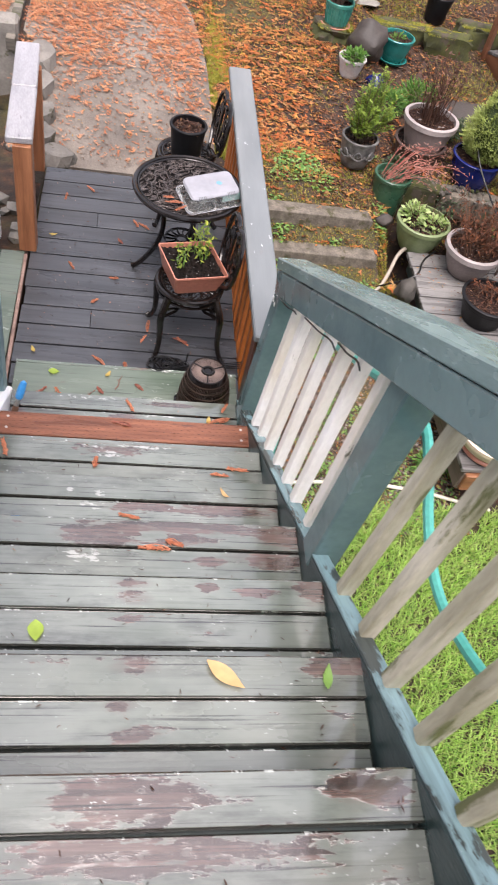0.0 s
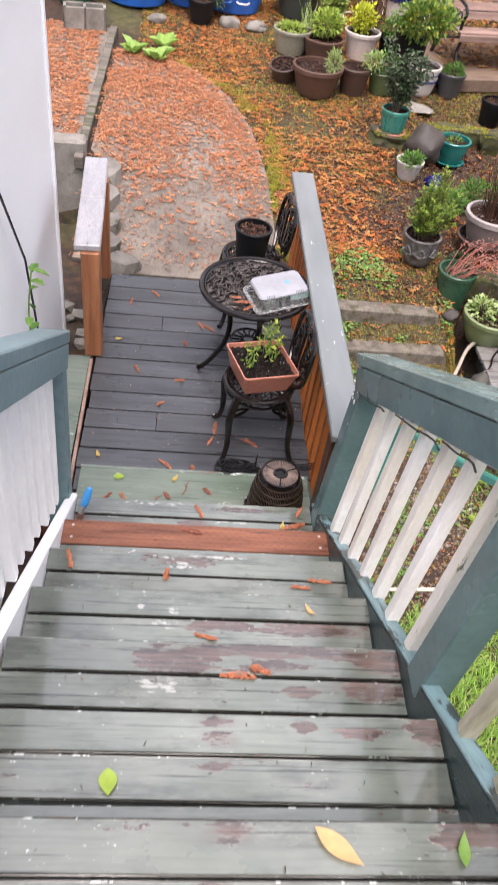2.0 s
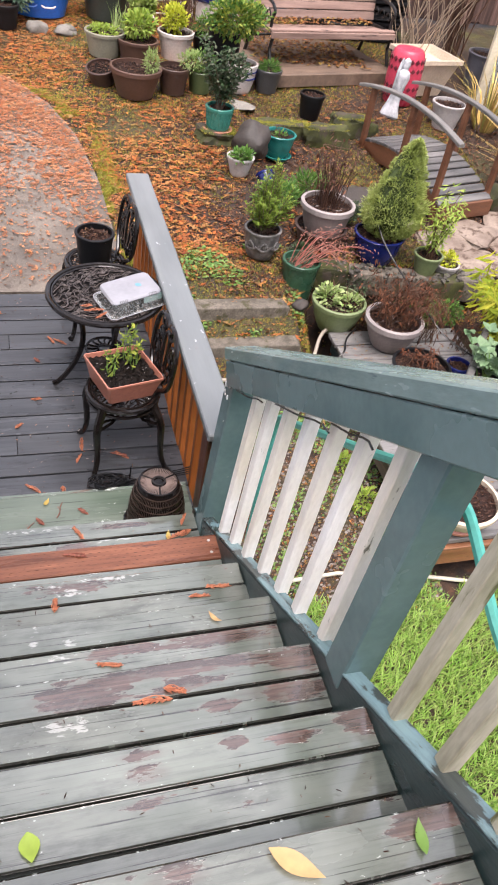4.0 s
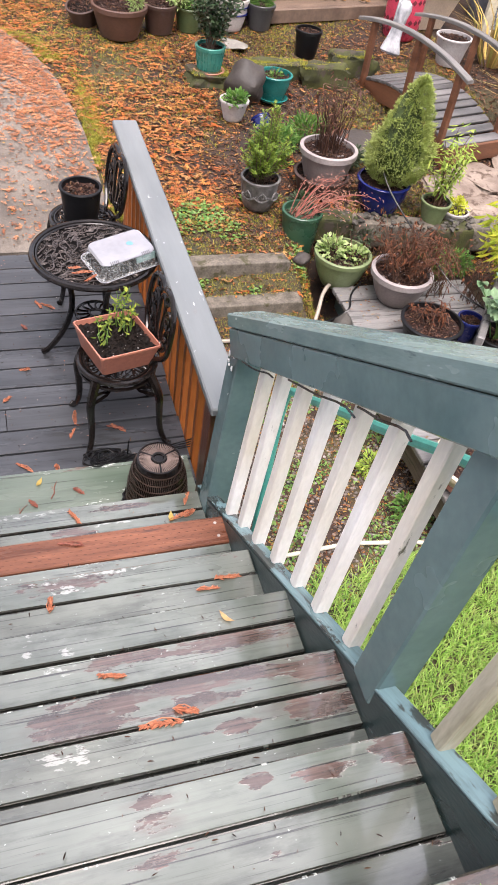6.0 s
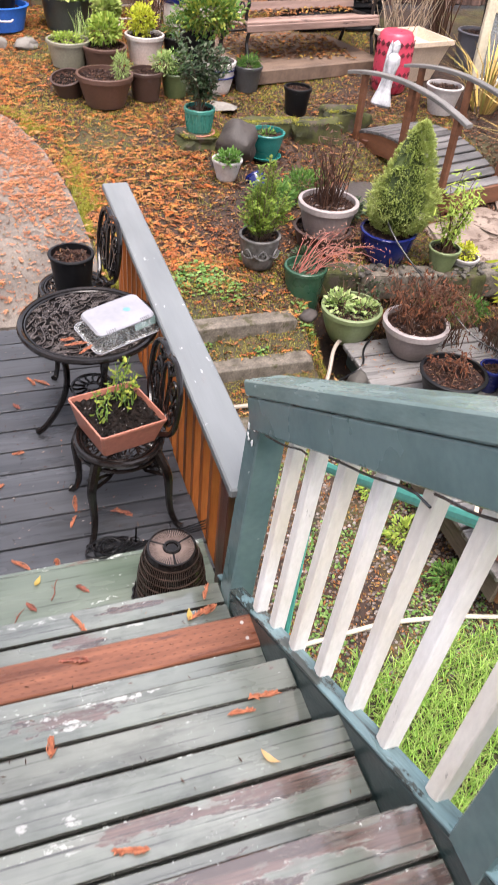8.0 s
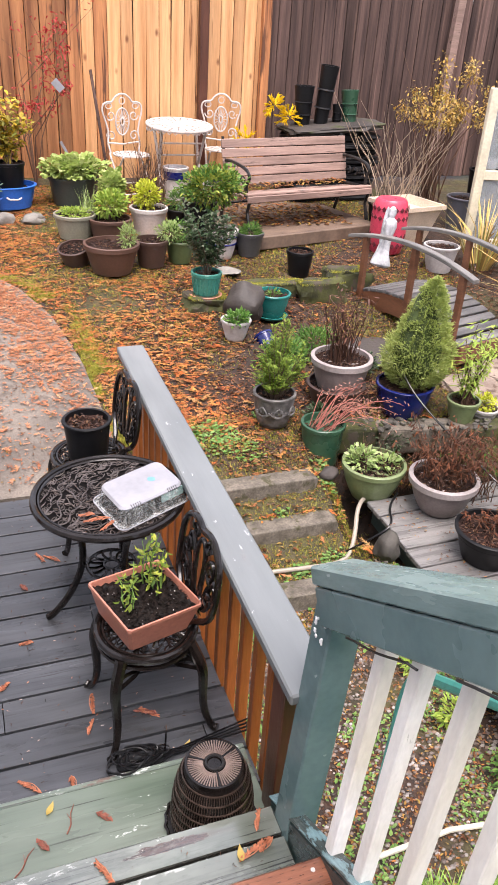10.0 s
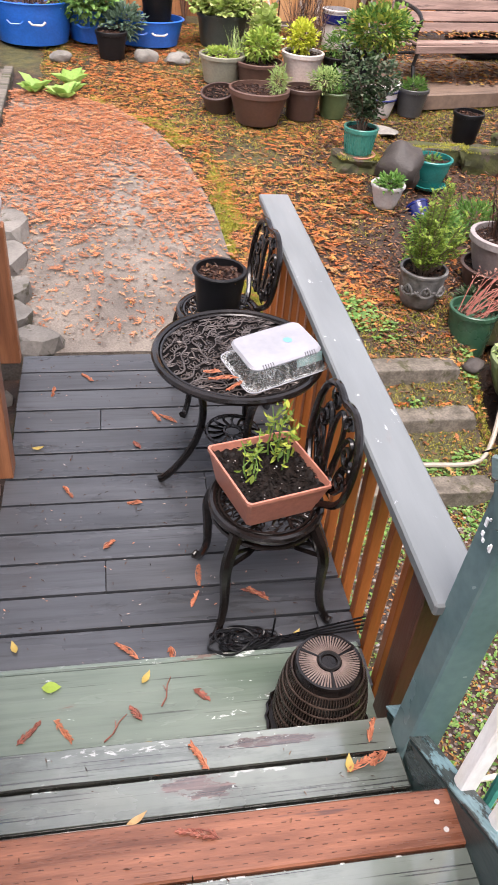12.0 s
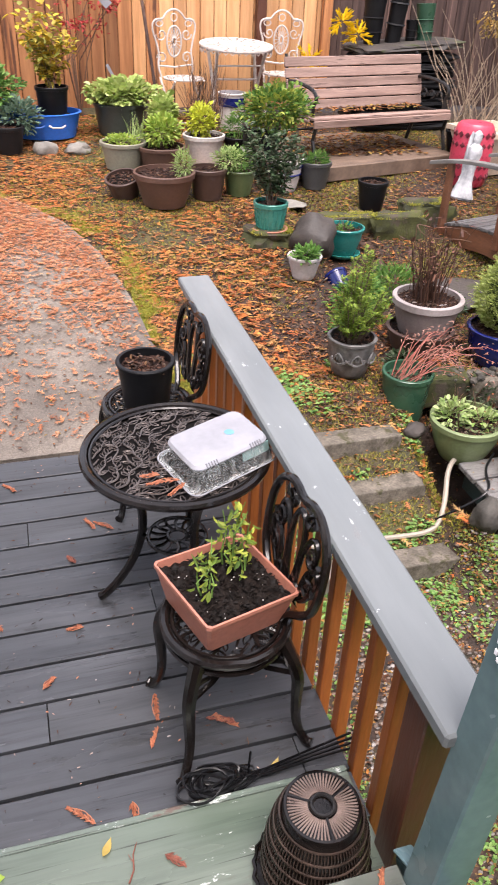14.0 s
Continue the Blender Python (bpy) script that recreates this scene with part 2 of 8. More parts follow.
PALE_PATCHES = [
    (-0.694, 1.787, 0.014, 0.02), (-0.7, 1.742, 0.012, 0.03), (-0.635, 1.69, 0.055, 0.02), (-0.606, 1.735, 0.022, 0.02), (-0.644, 2.084, 0.045, 0.016), (-0.58, 2.05, 0.05, 0.016),
    (-0.63, 1.395, 0.07, 0.032), (-0.44, 2.09, 0.08, 0.012), (-0.62, 2.01, 0.03, 0.016), (-0.35, 2.575, 0.12, 0.012), (-0.7, 2.66, 0.2, 0.012),
]


def tread_paint():
    """Green deck paint under a film of rain: bare wood in the worn places, white spatter, flaked board edges, dark checks along the grain."""
    m, nt, b = shader("worn_green_tread_paint")
    tc = nt.nodes.new("ShaderNodeTexCoord")
    sep = nt.nodes.new("ShaderNodeSeparateXYZ")
    nt.links.new(tc.outputs["Object"], sep.inputs[0])
    place = nt.nodes.new("ShaderNodeNewGeometry").outputs["Position"]

    def calc(op, *args):
        n = nt.nodes.new("ShaderNodeMath")
        n.operation = op
        for sock, val in zip(n.inputs, args):
            if isinstance(val, bpy.types.NodeSocket):
                nt.links.new(val, sock)
            else:
                sock.default_value = val
        return n.outputs[0]

    def field(patches):
        """1 in the middle of the nearest patch, 0 on its edge, negative outside."""
        best = None
        for x, y, rx, ry in patches:
            ma = nt.nodes.new("ShaderNodeVectorMath")
            ma.operation = 'MULTIPLY_ADD'
            nt.links.new(place, ma.inputs[0])
            ma.inputs[1].default_value = (1 / rx, 1 / ry, 0)
            ma.inputs[2].default_value = (-x / rx, -y / ry, 0)
            ln = nt.nodes.new("ShaderNodeVectorMath")
            ln.operation = 'LENGTH'
            nt.links.new(ma.outputs[0], ln.inputs[0])
            d = ln.outputs["Value"]
            best = d if best is None else calc('MINIMUM', best, d)
        return calc('MAXIMUM', calc('SUBTRACT', 1.0, best), -1.2)

    v2 = coords(nt, (2.5, 4, 4))
    tone = cloud(nt, v2, 1.3, 4)
    grain = cloud(nt, coords(nt, (3, 90, 60)), 1.0, 6, 0.65)
    fray = cloud(nt, coords(nt, (9, 34, 34)), 1.0, 8, 0.68)
    fray2 = cloud(nt, coords(nt, (26, 60, 60)), 1.0, 5, 0.7)
    paint = ramp(nt, tone, (0.3, (0.108, 0.128, 0.107)), (0.7, (0.208, 0.228, 0.2)))
    paint = mix(nt, 0.4, paint, ramp(nt, grain, (0.34, 0.5), (0.5, 1.0)), 'MULTIPLY')
    smudge = cloud(nt, coords(nt, (4, 14, 14)), 1.0, 6, 0.7)
    paint = mix(nt, 0.75, paint, ramp(nt, smudge, (0.34, 0.36), (0.5, 0.9), (0.66, 1.0)), 'MULTIPLY')
    # paler walked middle, darker sides; also stands for sky sheen missing at the sides
    aside = calc('ABSOLUTE', calc('SUBTRACT', sep.outputs[0], 0.08), 0.0)
    paint = mix(nt, 1.0, paint, ramp(nt, calc('ADD', aside, calc('MULTIPLY', calc('SUBTRACT', smudge, 0.5), 0.5)), (0.18, 1.0), (0.5, 0.7)), 'MULTIPLY')
    bare = calc('ADD', field(BARE_PATCHES), calc('MULTIPLY', calc('SUBTRACT', fray, 0.5), 4.2))
    loose = calc('ADD', calc('MULTIPLY', calc('SUBTRACT', fray, 0.67), 6.0), calc('MULTIPLY', calc('SUBTRACT', tone, 0.5), 2.0))
    wear = calc('MAXIMUM', bare, loose)
    worn = mix(nt, 1.0, ramp(nt, wear, (0.1, 0.0), (0.16, 1.0)), ramp(nt, fray2, (0.36, 0.45), (0.46, 1.0)), 'MULTIPLY')
    wood = ramp(nt, grain, (0.3, (0.02, 0.014, 0.012)), (0.5, (0.085, 0.055, 0.046)), (0.68, (0.2, 0.125, 0.105)))
    wood = mix(nt, 0.8, wood, ramp(nt, smudge, (0.38, 0.4), (0.6, 1.0)), 'MULTIPLY')
    col = mix(nt, ramp(nt, wear, (0.0, 0.0), (0.1, 0.3)), paint, (0.2, 0.19, 0.17))
    col = mix(nt, worn, col, wood)
    stain = ramp(nt, calc('ADD', field(BARE_PATCHES), calc('MULTIPLY', calc('SUBTRACT', smudge, 0.5), 3.0)), (0.0, 0.0), (0.5, 0.4))
    col = mix(nt, stain, col, (0.09, 0.066, 0.056))
    splash = calc('ADD', field(PALE_PATCHES), calc('MULTIPLY', calc('SUBTRACT', fray2, 0.5), 6.5))
    col = mix(nt, ramp(nt, splash, (0.62, 0.0), (0.9, 0.7)), col, (0.42, 0.43, 0.41))
    flake = cloud(nt, coords(nt, (55, 95, 95)), 1.0, 4, 0.7)
    col = mix(nt, ramp(nt, calc('ADD', flake, calc('MULTIPLY', calc('SUBTRACT', tone, 0.5), 0.4)), (0.705, 0.0), (0.72, 0.85)), col, (0.52, 0.56, 0.53))
    rim_shade_wear = cloud(nt, coords(nt, (22, 3, 3)), 1.0, 6, 0.7)
    # dark rim on both board edges: the shadow line painted into the colour
    edge = calc('GREATER_THAN', calc('ABSOLUTE', sep.outputs[1], 0.0), 0.043)
    col = mix(nt, calc('MULTIPLY', edge, ramp(nt, rim_shade_wear, (0.62, 0.9), (0.66, 0.0))), col, (0.022, 0.02, 0.017))
    # white flaking on the front edge
    front = calc('GREATER_THAN', sep.outputs[1], 0.0413)
    col = mix(nt, calc('MULTIPLY', front, ramp(nt, rim_shade_wear, (0.6, 0.0), (0.62, 1.0))), col, (0.58, 0.61, 0.58))
    check = cloud(nt, coords(nt, (2.2, 150, 80)), 1.0, 3, 0.5)
    col = mix(nt, ramp(nt, check, (0.615, 0.0), (0.67, 0.85)), col, (0.012, 0.011, 0.01))
    info = nt.nodes.new("ShaderNodeObjectInfo")
    col = mix(nt, 1.0, col, ramp(nt, info.outputs["Random"], (0, 0.74), (1, 1.0)), 'MULTIPLY')
    nt.links.new(col, b.inputs["Base Color"])
    damp = cloud(nt, coords(nt, (2.2, 5, 5)), 1.0, 5)
    nt.links.new(ramp(nt, damp, (0.36, 0.06), (0.52, 0.18), (0.68, 0.4)), b.inputs["Roughness"])
    b.inputs["Specular IOR Level"].default_value = 1.0
    nt.links.new(ramp(nt, damp, (0.42, 1.0), (0.62, 0.3)), b.inputs["Coat Weight"])
    b.inputs["Coat Roughness"].default_value = 0.05
    b.inputs["Coat IOR"].default_value = 1.65
    relief(nt, b, mix(nt, 0.5, grain, mix(nt, 0.4, worn, cloud(nt, coords(nt, (40, 60, 60)), 1.0, 3))), 0.3, 0.003)
    return m


GREEN_TREAD = tread_paint()
PAD_GREEN = painted_boards("worn_green_pad_paint", (0.1, 0.134, 0.104), (0.17, 0.205, 0.168), (0.1, 0.07, 0.06), (0.18, 0.12, 0.1), worn_at=0.66, chip_at=0.715, dirt=0.25, wet=(0.08, 0.35))
RED_BOARD = mat("reddish_treated_board", (0.105, 0.037, 0.02), (0.26, 0.1, 0.054), 3.0, 0.34, 0.12, 0.16, 26, (1, 12, 9), spots=(0.08, 0.034, 0.026), spot_at=0.61, spot_scale=2)
DECK_GREY = painted_boards("wet_grey_deck_stain", (0.042, 0.0445, 0.05), (0.078, 0.082, 0.091), (0.027, 0.028, 0.03), (0.054, 0.056, 0.06), worn_at=0.62, chip_at=0.755, dirt=0.4, wet=(0.14, 0.5))
PALE_CAP = mat("pale_whitish_cap_paint", (0.3, 0.295, 0.31), (0.44, 0.43, 0.45), 4.0, 0.4, 0.15, 0.2, 40, (4, 1, 4), spots=(0.2, 0.19, 0.19), spot_at=0.64, spot_scale=4)
STEP_CONCRETE = mat("granular_step_concrete", (0.075, 0.064, 0.048), (0.21, 0.18, 0.145), 14.0, 0.85, 0.1, 1.0, 75, spots=(0.05, 0.045, 0.02), spot_at=0.57, spot_scale=9, gr=1.0)
CAP_GREY = painted_boards("grey_cap_paint", (0.142, 0.157, 0.163), (0.2, 0.217, 0.222), (0.12, 0.125, 0.13), (0.2, 0.2, 0.2), worn_at=0.7, chip_at=0.725, chips=(0.6, 0.61, 0.62), axis=1, dirt=0.05, wet=(0.3, 0.6), checks=0.0)
TEAL_PAINT = mat("dark_teal_rail_paint", (0.08, 0.136, 0.142), (0.13, 0.2, 0.204), 3.0, 0.22, 0.1, 0.12, 40, (1, 1, 1), spots=(0.045, 0.07, 0.075), spot_at=0.7, spot_scale=9, gr=0.3)
# rail paint made paler for the cap: sky sheen put into the colour
TEAL_CAP = mat("faded_teal_cap_paint", (0.13, 0.2, 0.2), (0.21, 0.29, 0.285), 4.0, 0.24, 0.1, 0.15, 40, (4, 1, 4), spots=(0.07, 0.11, 0.115), spot_at=0.66, spot_scale=5, gr=0.3)
# stringer paint as seen on its lit top edge; chips are wear
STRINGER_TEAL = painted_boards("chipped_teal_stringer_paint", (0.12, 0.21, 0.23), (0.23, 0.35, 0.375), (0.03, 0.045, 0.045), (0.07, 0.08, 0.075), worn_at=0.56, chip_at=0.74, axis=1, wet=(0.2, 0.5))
# darker copy: shade on the unlit inner face put into the colour
STRINGER_SHADE = mat("dark_wet_stringer_paint", (0.016, 0.034, 0.034), (0.034, 0.06, 0.06), 4.0, 0.35, 0.12, 0.3, 40, (4, 1, 4), spots=(0.05, 0.09, 0.095), spot_at=0.64, spot_scale=4)
WHITE_PAINT = mat("aged_white_baluster_paint", (0.74, 0.68, 0.58), (0.92, 0.91, 0.9), 3.0, 0.5, 0.15, 0.3, 50, (2, 2, 0.6), spots=(0.13, 0.115, 0.08), spot_at=0.66, spot_scale=13, gr=0.25)
MOSSY_WHITE = mat("mossy_worn_baluster_paint", (0.26, 0.24, 0.15), (0.64, 0.6, 0.49), 4.0, 0.6, 0.15, 0.5, 40, (3, 3, 0.5), spots=(0.11, 0.115, 0.045), spot_at=0.55, spot_scale=5, gr=0.5)
ORANGE_STAIN = mat("orange_stained_wood", (0.3, 0.075, 0.015), (0.5, 0.15, 0.035), 3.0, 0.4, 0.15, 0.3, 30, (4, 4, 0.5), per=0.3)
BROWN_STAIN = mat("dark_brown_stained_post", (0.06, 0.02, 0.012), (0.12, 0.04, 0.02), 3.0, 0.4, 0.15, 0.3, 30, (4, 4, 0.5))
CEDAR_POST = mat("warm_cedar_post", (0.17, 0.058, 0.022), (0.42, 0.17, 0.075), 3.0, 0.5, 0.15, 0.3, 26, (7, 7, 0.5), knots=(0.12, 0.04, 0.018))
HOUSE_WHITE = mat("white_house_wall_paint", (0.86, 0.87, 0.89), (0.9, 0.91, 0.92), 1.5, 0.5, 0.1, 0.06, 40, gr=0.05)
CONCRETE = mat("damp_concrete", (0.12, 0.1, 0.082), (0.27, 0.23, 0.19), 2.6, 0.7, 0.15, 1.0, 110, spots=(0.1, 0.08, 0.065), spot_at=0.56, spot_scale=12, gr=1.0)
STONE = mat("grey_weathered_stone", (0.12, 0.11, 0.095), (0.28, 0.26, 0.23), 5.0, 0.8, 0.1, 0.6, 60, spots=(0.08, 0.08, 0.04), spot_at=0.58, spot_scale=6)
DARK_STONE = mat("dark_boulder", (0.02, 0.017, 0.015), (0.075, 0.06, 0.052), 4.0, 0.7, 0.15, 0.8, 50, spots=(0.04, 0.045, 0.014), spot_at=0.56, spot_scale=4)
MOSSY = mat("mossy_stone", (0.016, 0.018, 0.006), (0.075, 0.08, 0.018), 9.0, 0.9, 0.05, 1.0, 60, spots=(0.055, 0.042, 0.03), spot_at=0.52, spot_scale=8)
TIMBER = mat("weathered_step_timber", (0.05, 0.045, 0.036), (0.2, 0.175, 0.145), 4.0, 0.8, 0.1, 0.9, 24, (0.6, 7, 7), spots=(0.045, 0.05, 0.015), spot_at=0.55, spot_scale=2.5)
GREY_PLANK = mat("bleached_grey_plank", (0.13, 0.125, 0.122), (0.27, 0.26, 0.25), 3.0, 0.35, 0.15, 0.4, 24, (0.6, 7, 5), spots=(0.06, 0.05, 0.04), spot_at=0.63, spot_scale=3, per=0.3)
BRIDGE_WOOD = mat("grey_bridge_slat_wood", (0.07, 0.068, 0.068), (0.19, 0.18, 0.175), 3.0, 0.5, 0.15, 0.5, 30, (0.8, 6, 4), per=0.35)
BRIDGE_RAIL = mat("grey_bridge_rail_wood", (0.11, 0.105, 0.1), (0.25, 0.235, 0.22), 3.0, 0.55, 0.15, 0.5, 30, (5, 0.8, 5), per=0.2)
BRIDGE_SIDE = mat("red_brown_bridge_side", (0.09, 0.034, 0.017), (0.19, 0.078, 0.038), 3.0, 0.5, 0.15, 0.4, 30, (1, 1, 4))
FENCE_WOOD = mat("orange_cedar_fence", (0.29, 0.1, 0.034), (0.72, 0.32, 0.125), 1.6, 0.6, 0.1, 0.45, 14, (9, 9, 0.4), spots=(0.11, 0.04, 0.018), spot_at=0.57, spot_scale=1.3, per=0.5, knots=(0.09, 0.03, 0.014))
FENCE_LIGHT = mat("pale_new_cedar_fence", (0.6, 0.28, 0.11), (0.9, 0.52, 0.25), 1.6, 0.6, 0.1, 0.45, 14, (9, 9, 0.4), spots=(0.24, 0.095, 0.035), spot_at=0.63, spot_scale=1.5, per=0.3, knots=(0.2, 0.07, 0.025))
CLEAN_WHITE = mat("clean_white_paint", (0.88, 0.88, 0.89), (0.93, 0.93, 0.93), 4.0, 0.45, 0.1, 0.1, 40, gr=0.05)
FENCE_DARK = mat("dark_aged_fence", (0.045, 0.028, 0.025), (0.2, 0.125, 0.105), 2.0, 0.8, 0.1, 0.5, 14, (9, 9, 0.35), spots=(0.24, 0.15, 0.12), spot_at=0.6, spot_scale=2.0, per=0.55, spec=0.25)
BENCH_WOOD = mat("weathered_pinkish_bench_wood", (0.2, 0.125, 0.1), (0.42, 0.28, 0.23), 2.0, 0.65, 0.1, 0.6, 18, (0.7, 9, 9), spots=(0.08, 0.05, 0.042), spot_at=0.6, spot_scale=2, per=0.25)
IRON = mat("black_cast_iron", (0.012, 0.011, 0.011), (0.03, 0.027, 0.026), 8.0, 0.35, 0.12, 0.3, 90, metal=0.3)
BRONZE = mat("dark_bronze_cast_metal", (0.005, 0.004, 0.0038), (0.013, 0.0095, 0.0085), 14.0, 0.18, 0.08, 0.2, 120, spec=0.34, metal=0.15, coat=0.25, spots=(0.04, 0.028, 0.022), spot_at=0.7, spot_scale=22)
# vines paler than BRONZE: highlights lifted into the base colour
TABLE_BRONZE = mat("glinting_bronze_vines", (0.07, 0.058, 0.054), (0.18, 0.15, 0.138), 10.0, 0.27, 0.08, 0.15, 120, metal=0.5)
BRONZE_LIGHT = mat("rubbed_bronze_slats", (0.022, 0.015, 0.012), (0.09, 0.058, 0.045), 12.0, 0.35, 0.12, 0.3, 90, metal=0.4)
SPOKE_BRONZE = mat("polished_bronze_spokes", (0.15, 0.105, 0.088), (0.29, 0.215, 0.185), 12.0, 0.35, 0.12, 0.3, 90, metal=0.5)
WHITE_METAL = mat("cream_white_painted_iron", (0.46, 0.4, 0.36), (0.64, 0.575, 0.535), 6.0, 0.55, 0.1, 0.2, 60, spots=(0.2, 0.12, 0.08), spot_at=0.6, spot_scale=12)
SOIL = mat("dark_potting_soil", (0.003, 0.0023, 0.002), (0.014, 0.009, 0.007), 25.0, 0.7, 0.2, 1.0, 90, spots=(0.07, 0.05, 0.038), spot_at=0.76, spot_scale=70, spec=0.15)
REDSOIL = mat("reddish_brown_pot_mulch", (0.01, 0.005, 0.004), (0.045, 0.021, 0.015), 30.0, 0.8, 0.1, 1.0, 90, spots=(0.13, 0.07, 0.048), spot_at=0.66, spot_scale=45, spec=0.2)


def plastic(name, c, rough=0.4, var=0.75):
    return mat(name, tuple(var * q for q in c), c, 4.0, rough, 0.1, 0.1, 60, spots=tuple(0.45 * q + 0.03 for q in c), spot_at=0.68, spot_scale=7)


POT_BLACK = mat("black_plastic", (0.004, 0.004, 0.005), (0.01, 0.01, 0.011), 5.0, 0.45, 0.1, 0.15, 60, spec=0.2)
POT_TERRA = plastic("terracotta_plastic", (0.5, 0.2, 0.14))
POT_DKGREEN = plastic("dark_green_glaze", (0.032, 0.09, 0.052), 0.3)
POT_LTGREEN = plastic("sage_green_plastic", (0.19, 0.24, 0.11), 0.4)
POT_MAUVE = plastic("mauve_grey_plastic", (0.25, 0.205, 0.195), 0.5)
POT_BLUE = plastic("cobalt_blue_glaze", (0.009, 0.015, 0.11), 0.2)
POT_TEAL = plastic("teal_glaze", (0.02, 0.21, 0.19), 0.25)
POT_TEAL2 = plastic("deep_green_teal_glaze", (0.05, 0.25, 0.2), 0.3)
POT_WHITE = plastic("off_white_plastic", (0.66, 0.6, 0.56), 0.5)
POT_GREY = plastic("light_grey_plastic", (0.5, 0.47, 0.46), 0.5)
POT_BROWN = plastic("brown_plastic", (0.105, 0.055, 0.04), 0.5)
POT_DKBROWN = plastic("dark_brown_plastic", (0.07, 0.04, 0.032), 0.45)
POT_FACE = mat("relief_stone_grey_pot", (0.028, 0.028, 0.026), (0.19, 0.18, 0.175), 16.0, 0.45, 0.15, 0.9, 30)
TUB_BLUE = plastic("bright_blue_plastic", (0.02, 0.15, 0.6), 0.4)
PINK = plastic("pink_red_glaze", (0.62, 0.06, 0.11), 0.35)
CREAM = plastic("cream_plastic", (0.68, 0.55, 0.42), 0.5)
STATUE_WHITE = mat("white_weathered_plaster", (0.26, 0.27, 0.29), (0.6, 0.6, 0.62), 14.0, 0.6, 0.1, 0.4, 40)
HOSE_BEIGE = plastic("beige_hose_rubber", (0.36, 0.31, 0.25), 0.5)
HOSE_TEAL = plastic("turquoise_hose_rubber", (0.1, 0.5, 0.42), 0.4)
CABLE = plastic("black_cable", (0.006, 0.006, 0.007), 0.3)
PIPE_WHITE = plastic("white_plastic_pipe", (0.6, 0.56, 0.45), 0.5)
GALVANISED = mat("dull_grey_metal", (0.3, 0.29, 0.27), (0.45, 0.43, 0.4), 9.0, 0.4, 0.1, 0.2, 60, metal=0.7)
BLUE_FOIL = plastic("sky_blue_handle", (0.05, 0.3, 0.7), 0.35)

clear, cnt, cb = shader("clear_plastic_box")
cb.inputs["Base Color"].default_value = (0.9, 0.95, 0.95, 1)
cb.inputs["Roughness"].default_value = 0.08
cb.inputs["Specular IOR Level"].default_value = 1.0
cnt.links.new(ramp(cnt, cloud(cnt, coords(cnt, (60, 60, 14)), 1.0, 4), (0.45, 0.06), (0.7, 0.2)), cb.inputs["Alpha"])
WHITE_LID = mat("white_paper_label_sheet", (0.22, 0.222, 0.245), (0.29, 0.292, 0.32), 6.0, 0.75, 0.1, 0.1, 40, gr=0.2, spec=0.15)
LABEL_BLUE = plastic("pale_blue_print", (0.13, 0.3, 0.42), 0.5)
# colour of the teal reflection inside the box
BOX_TEAL = mat("pale_teal_paper_inside", (0.1, 0.19, 0.18), (0.16, 0.26, 0.25), 9.0, 0.4, 0.1, 0.1, 40)

LITTER = leafy("fallen_conifer_sprays", (0.6, 0.17, 0.04), (0.3, 0.08, 0.03), (0.66, 0.3, 0.08), (0.12, 0.045, 0.022), (0.5, 0.3, 0.12), (0.5, 0.13, 0.035), (0.2, 0.09, 0.04), (0.58, 0.22, 0.09), thin=0.15)
SLAB_LITTER = leafy("rusty_sprays_on_concrete", (0.5, 0.18, 0.085), (0.36, 0.14, 0.07), (0.6, 0.3, 0.17), (0.22, 0.1, 0.06), (0.48, 0.16, 0.065), (0.58, 0.3, 0.15), (0.48, 0.19, 0.085), thin=0.15)
BROWN_LITTER = leafy("brown_dead_leaves", (0.06, 0.025, 0.012), (0.14, 0.055, 0.025), (0.26, 0.1, 0.035), (0.36, 0.24, 0.06), (0.09, 0.04, 0.02), (0.5, 0.2, 0.05), thin=0.1)
GRASS = leafy("bright_grass", (0.17, 0.38, 0.05), (0.34, 0.56, 0.1), (0.46, 0.66, 0.17), (0.09, 0.2, 0.03), (0.46, 0.52, 0.18), (0.24, 0.46, 0.07), thin=0.4)
MOSS = leafy("yellow_green_moss_tufts", (0.2, 0.2, 0.02), (0.38, 0.34, 0.04), (0.12, 0.16, 0.02), (0.46, 0.4, 0.07), thin=0.2)
GREEN = leafy("mid_green_leaves", (0.06, 0.16, 0.03), (0.12, 0.26, 0.05), (0.2, 0.34, 0.08), (0.08, 0.18, 0.05))
LIME = leafy("lime_leaves", (0.22, 0.36, 0.05), (0.36, 0.48, 0.1), (0.3, 0.42, 0.06), (0.45, 0.5, 0.12))
PALE = leafy("pale_green_variegated_leaves", (0.34, 0.46, 0.16), (0.5, 0.58, 0.28), (0.24, 0.38, 0.1), (0.42, 0.52, 0.2))
DKGREEN = leafy("dark_green_leaves", (0.02, 0.05, 0.02), (0.045, 0.09, 0.035), (0.08, 0.13, 0.065), (0.17, 0.19, 0.13), (0.05, 0.08, 0.035))
CONIFER = leafy("soft_conifer_needles", (0.3, 0.38, 0.1), (0.42, 0.5, 0.16), (0.56, 0.63, 0.24), (0.34, 0.42, 0.11), (0.5, 0.55, 0.17), thin=0.3)
CEDARY = leafy("feathery_green_shoots", (0.1, 0.18, 0.02), (0.17, 0.26, 0.03), (0.27, 0.36, 0.05), (0.055, 0.1, 0.016), thin=0.25)
YELLOW = leafy("yellow_autumn_leaves", (0.5, 0.33, 0.03), (0.66, 0.48, 0.05), (0.34, 0.28, 0.05), (0.22, 0.25, 0.05), (0.56, 0.36, 0.04))
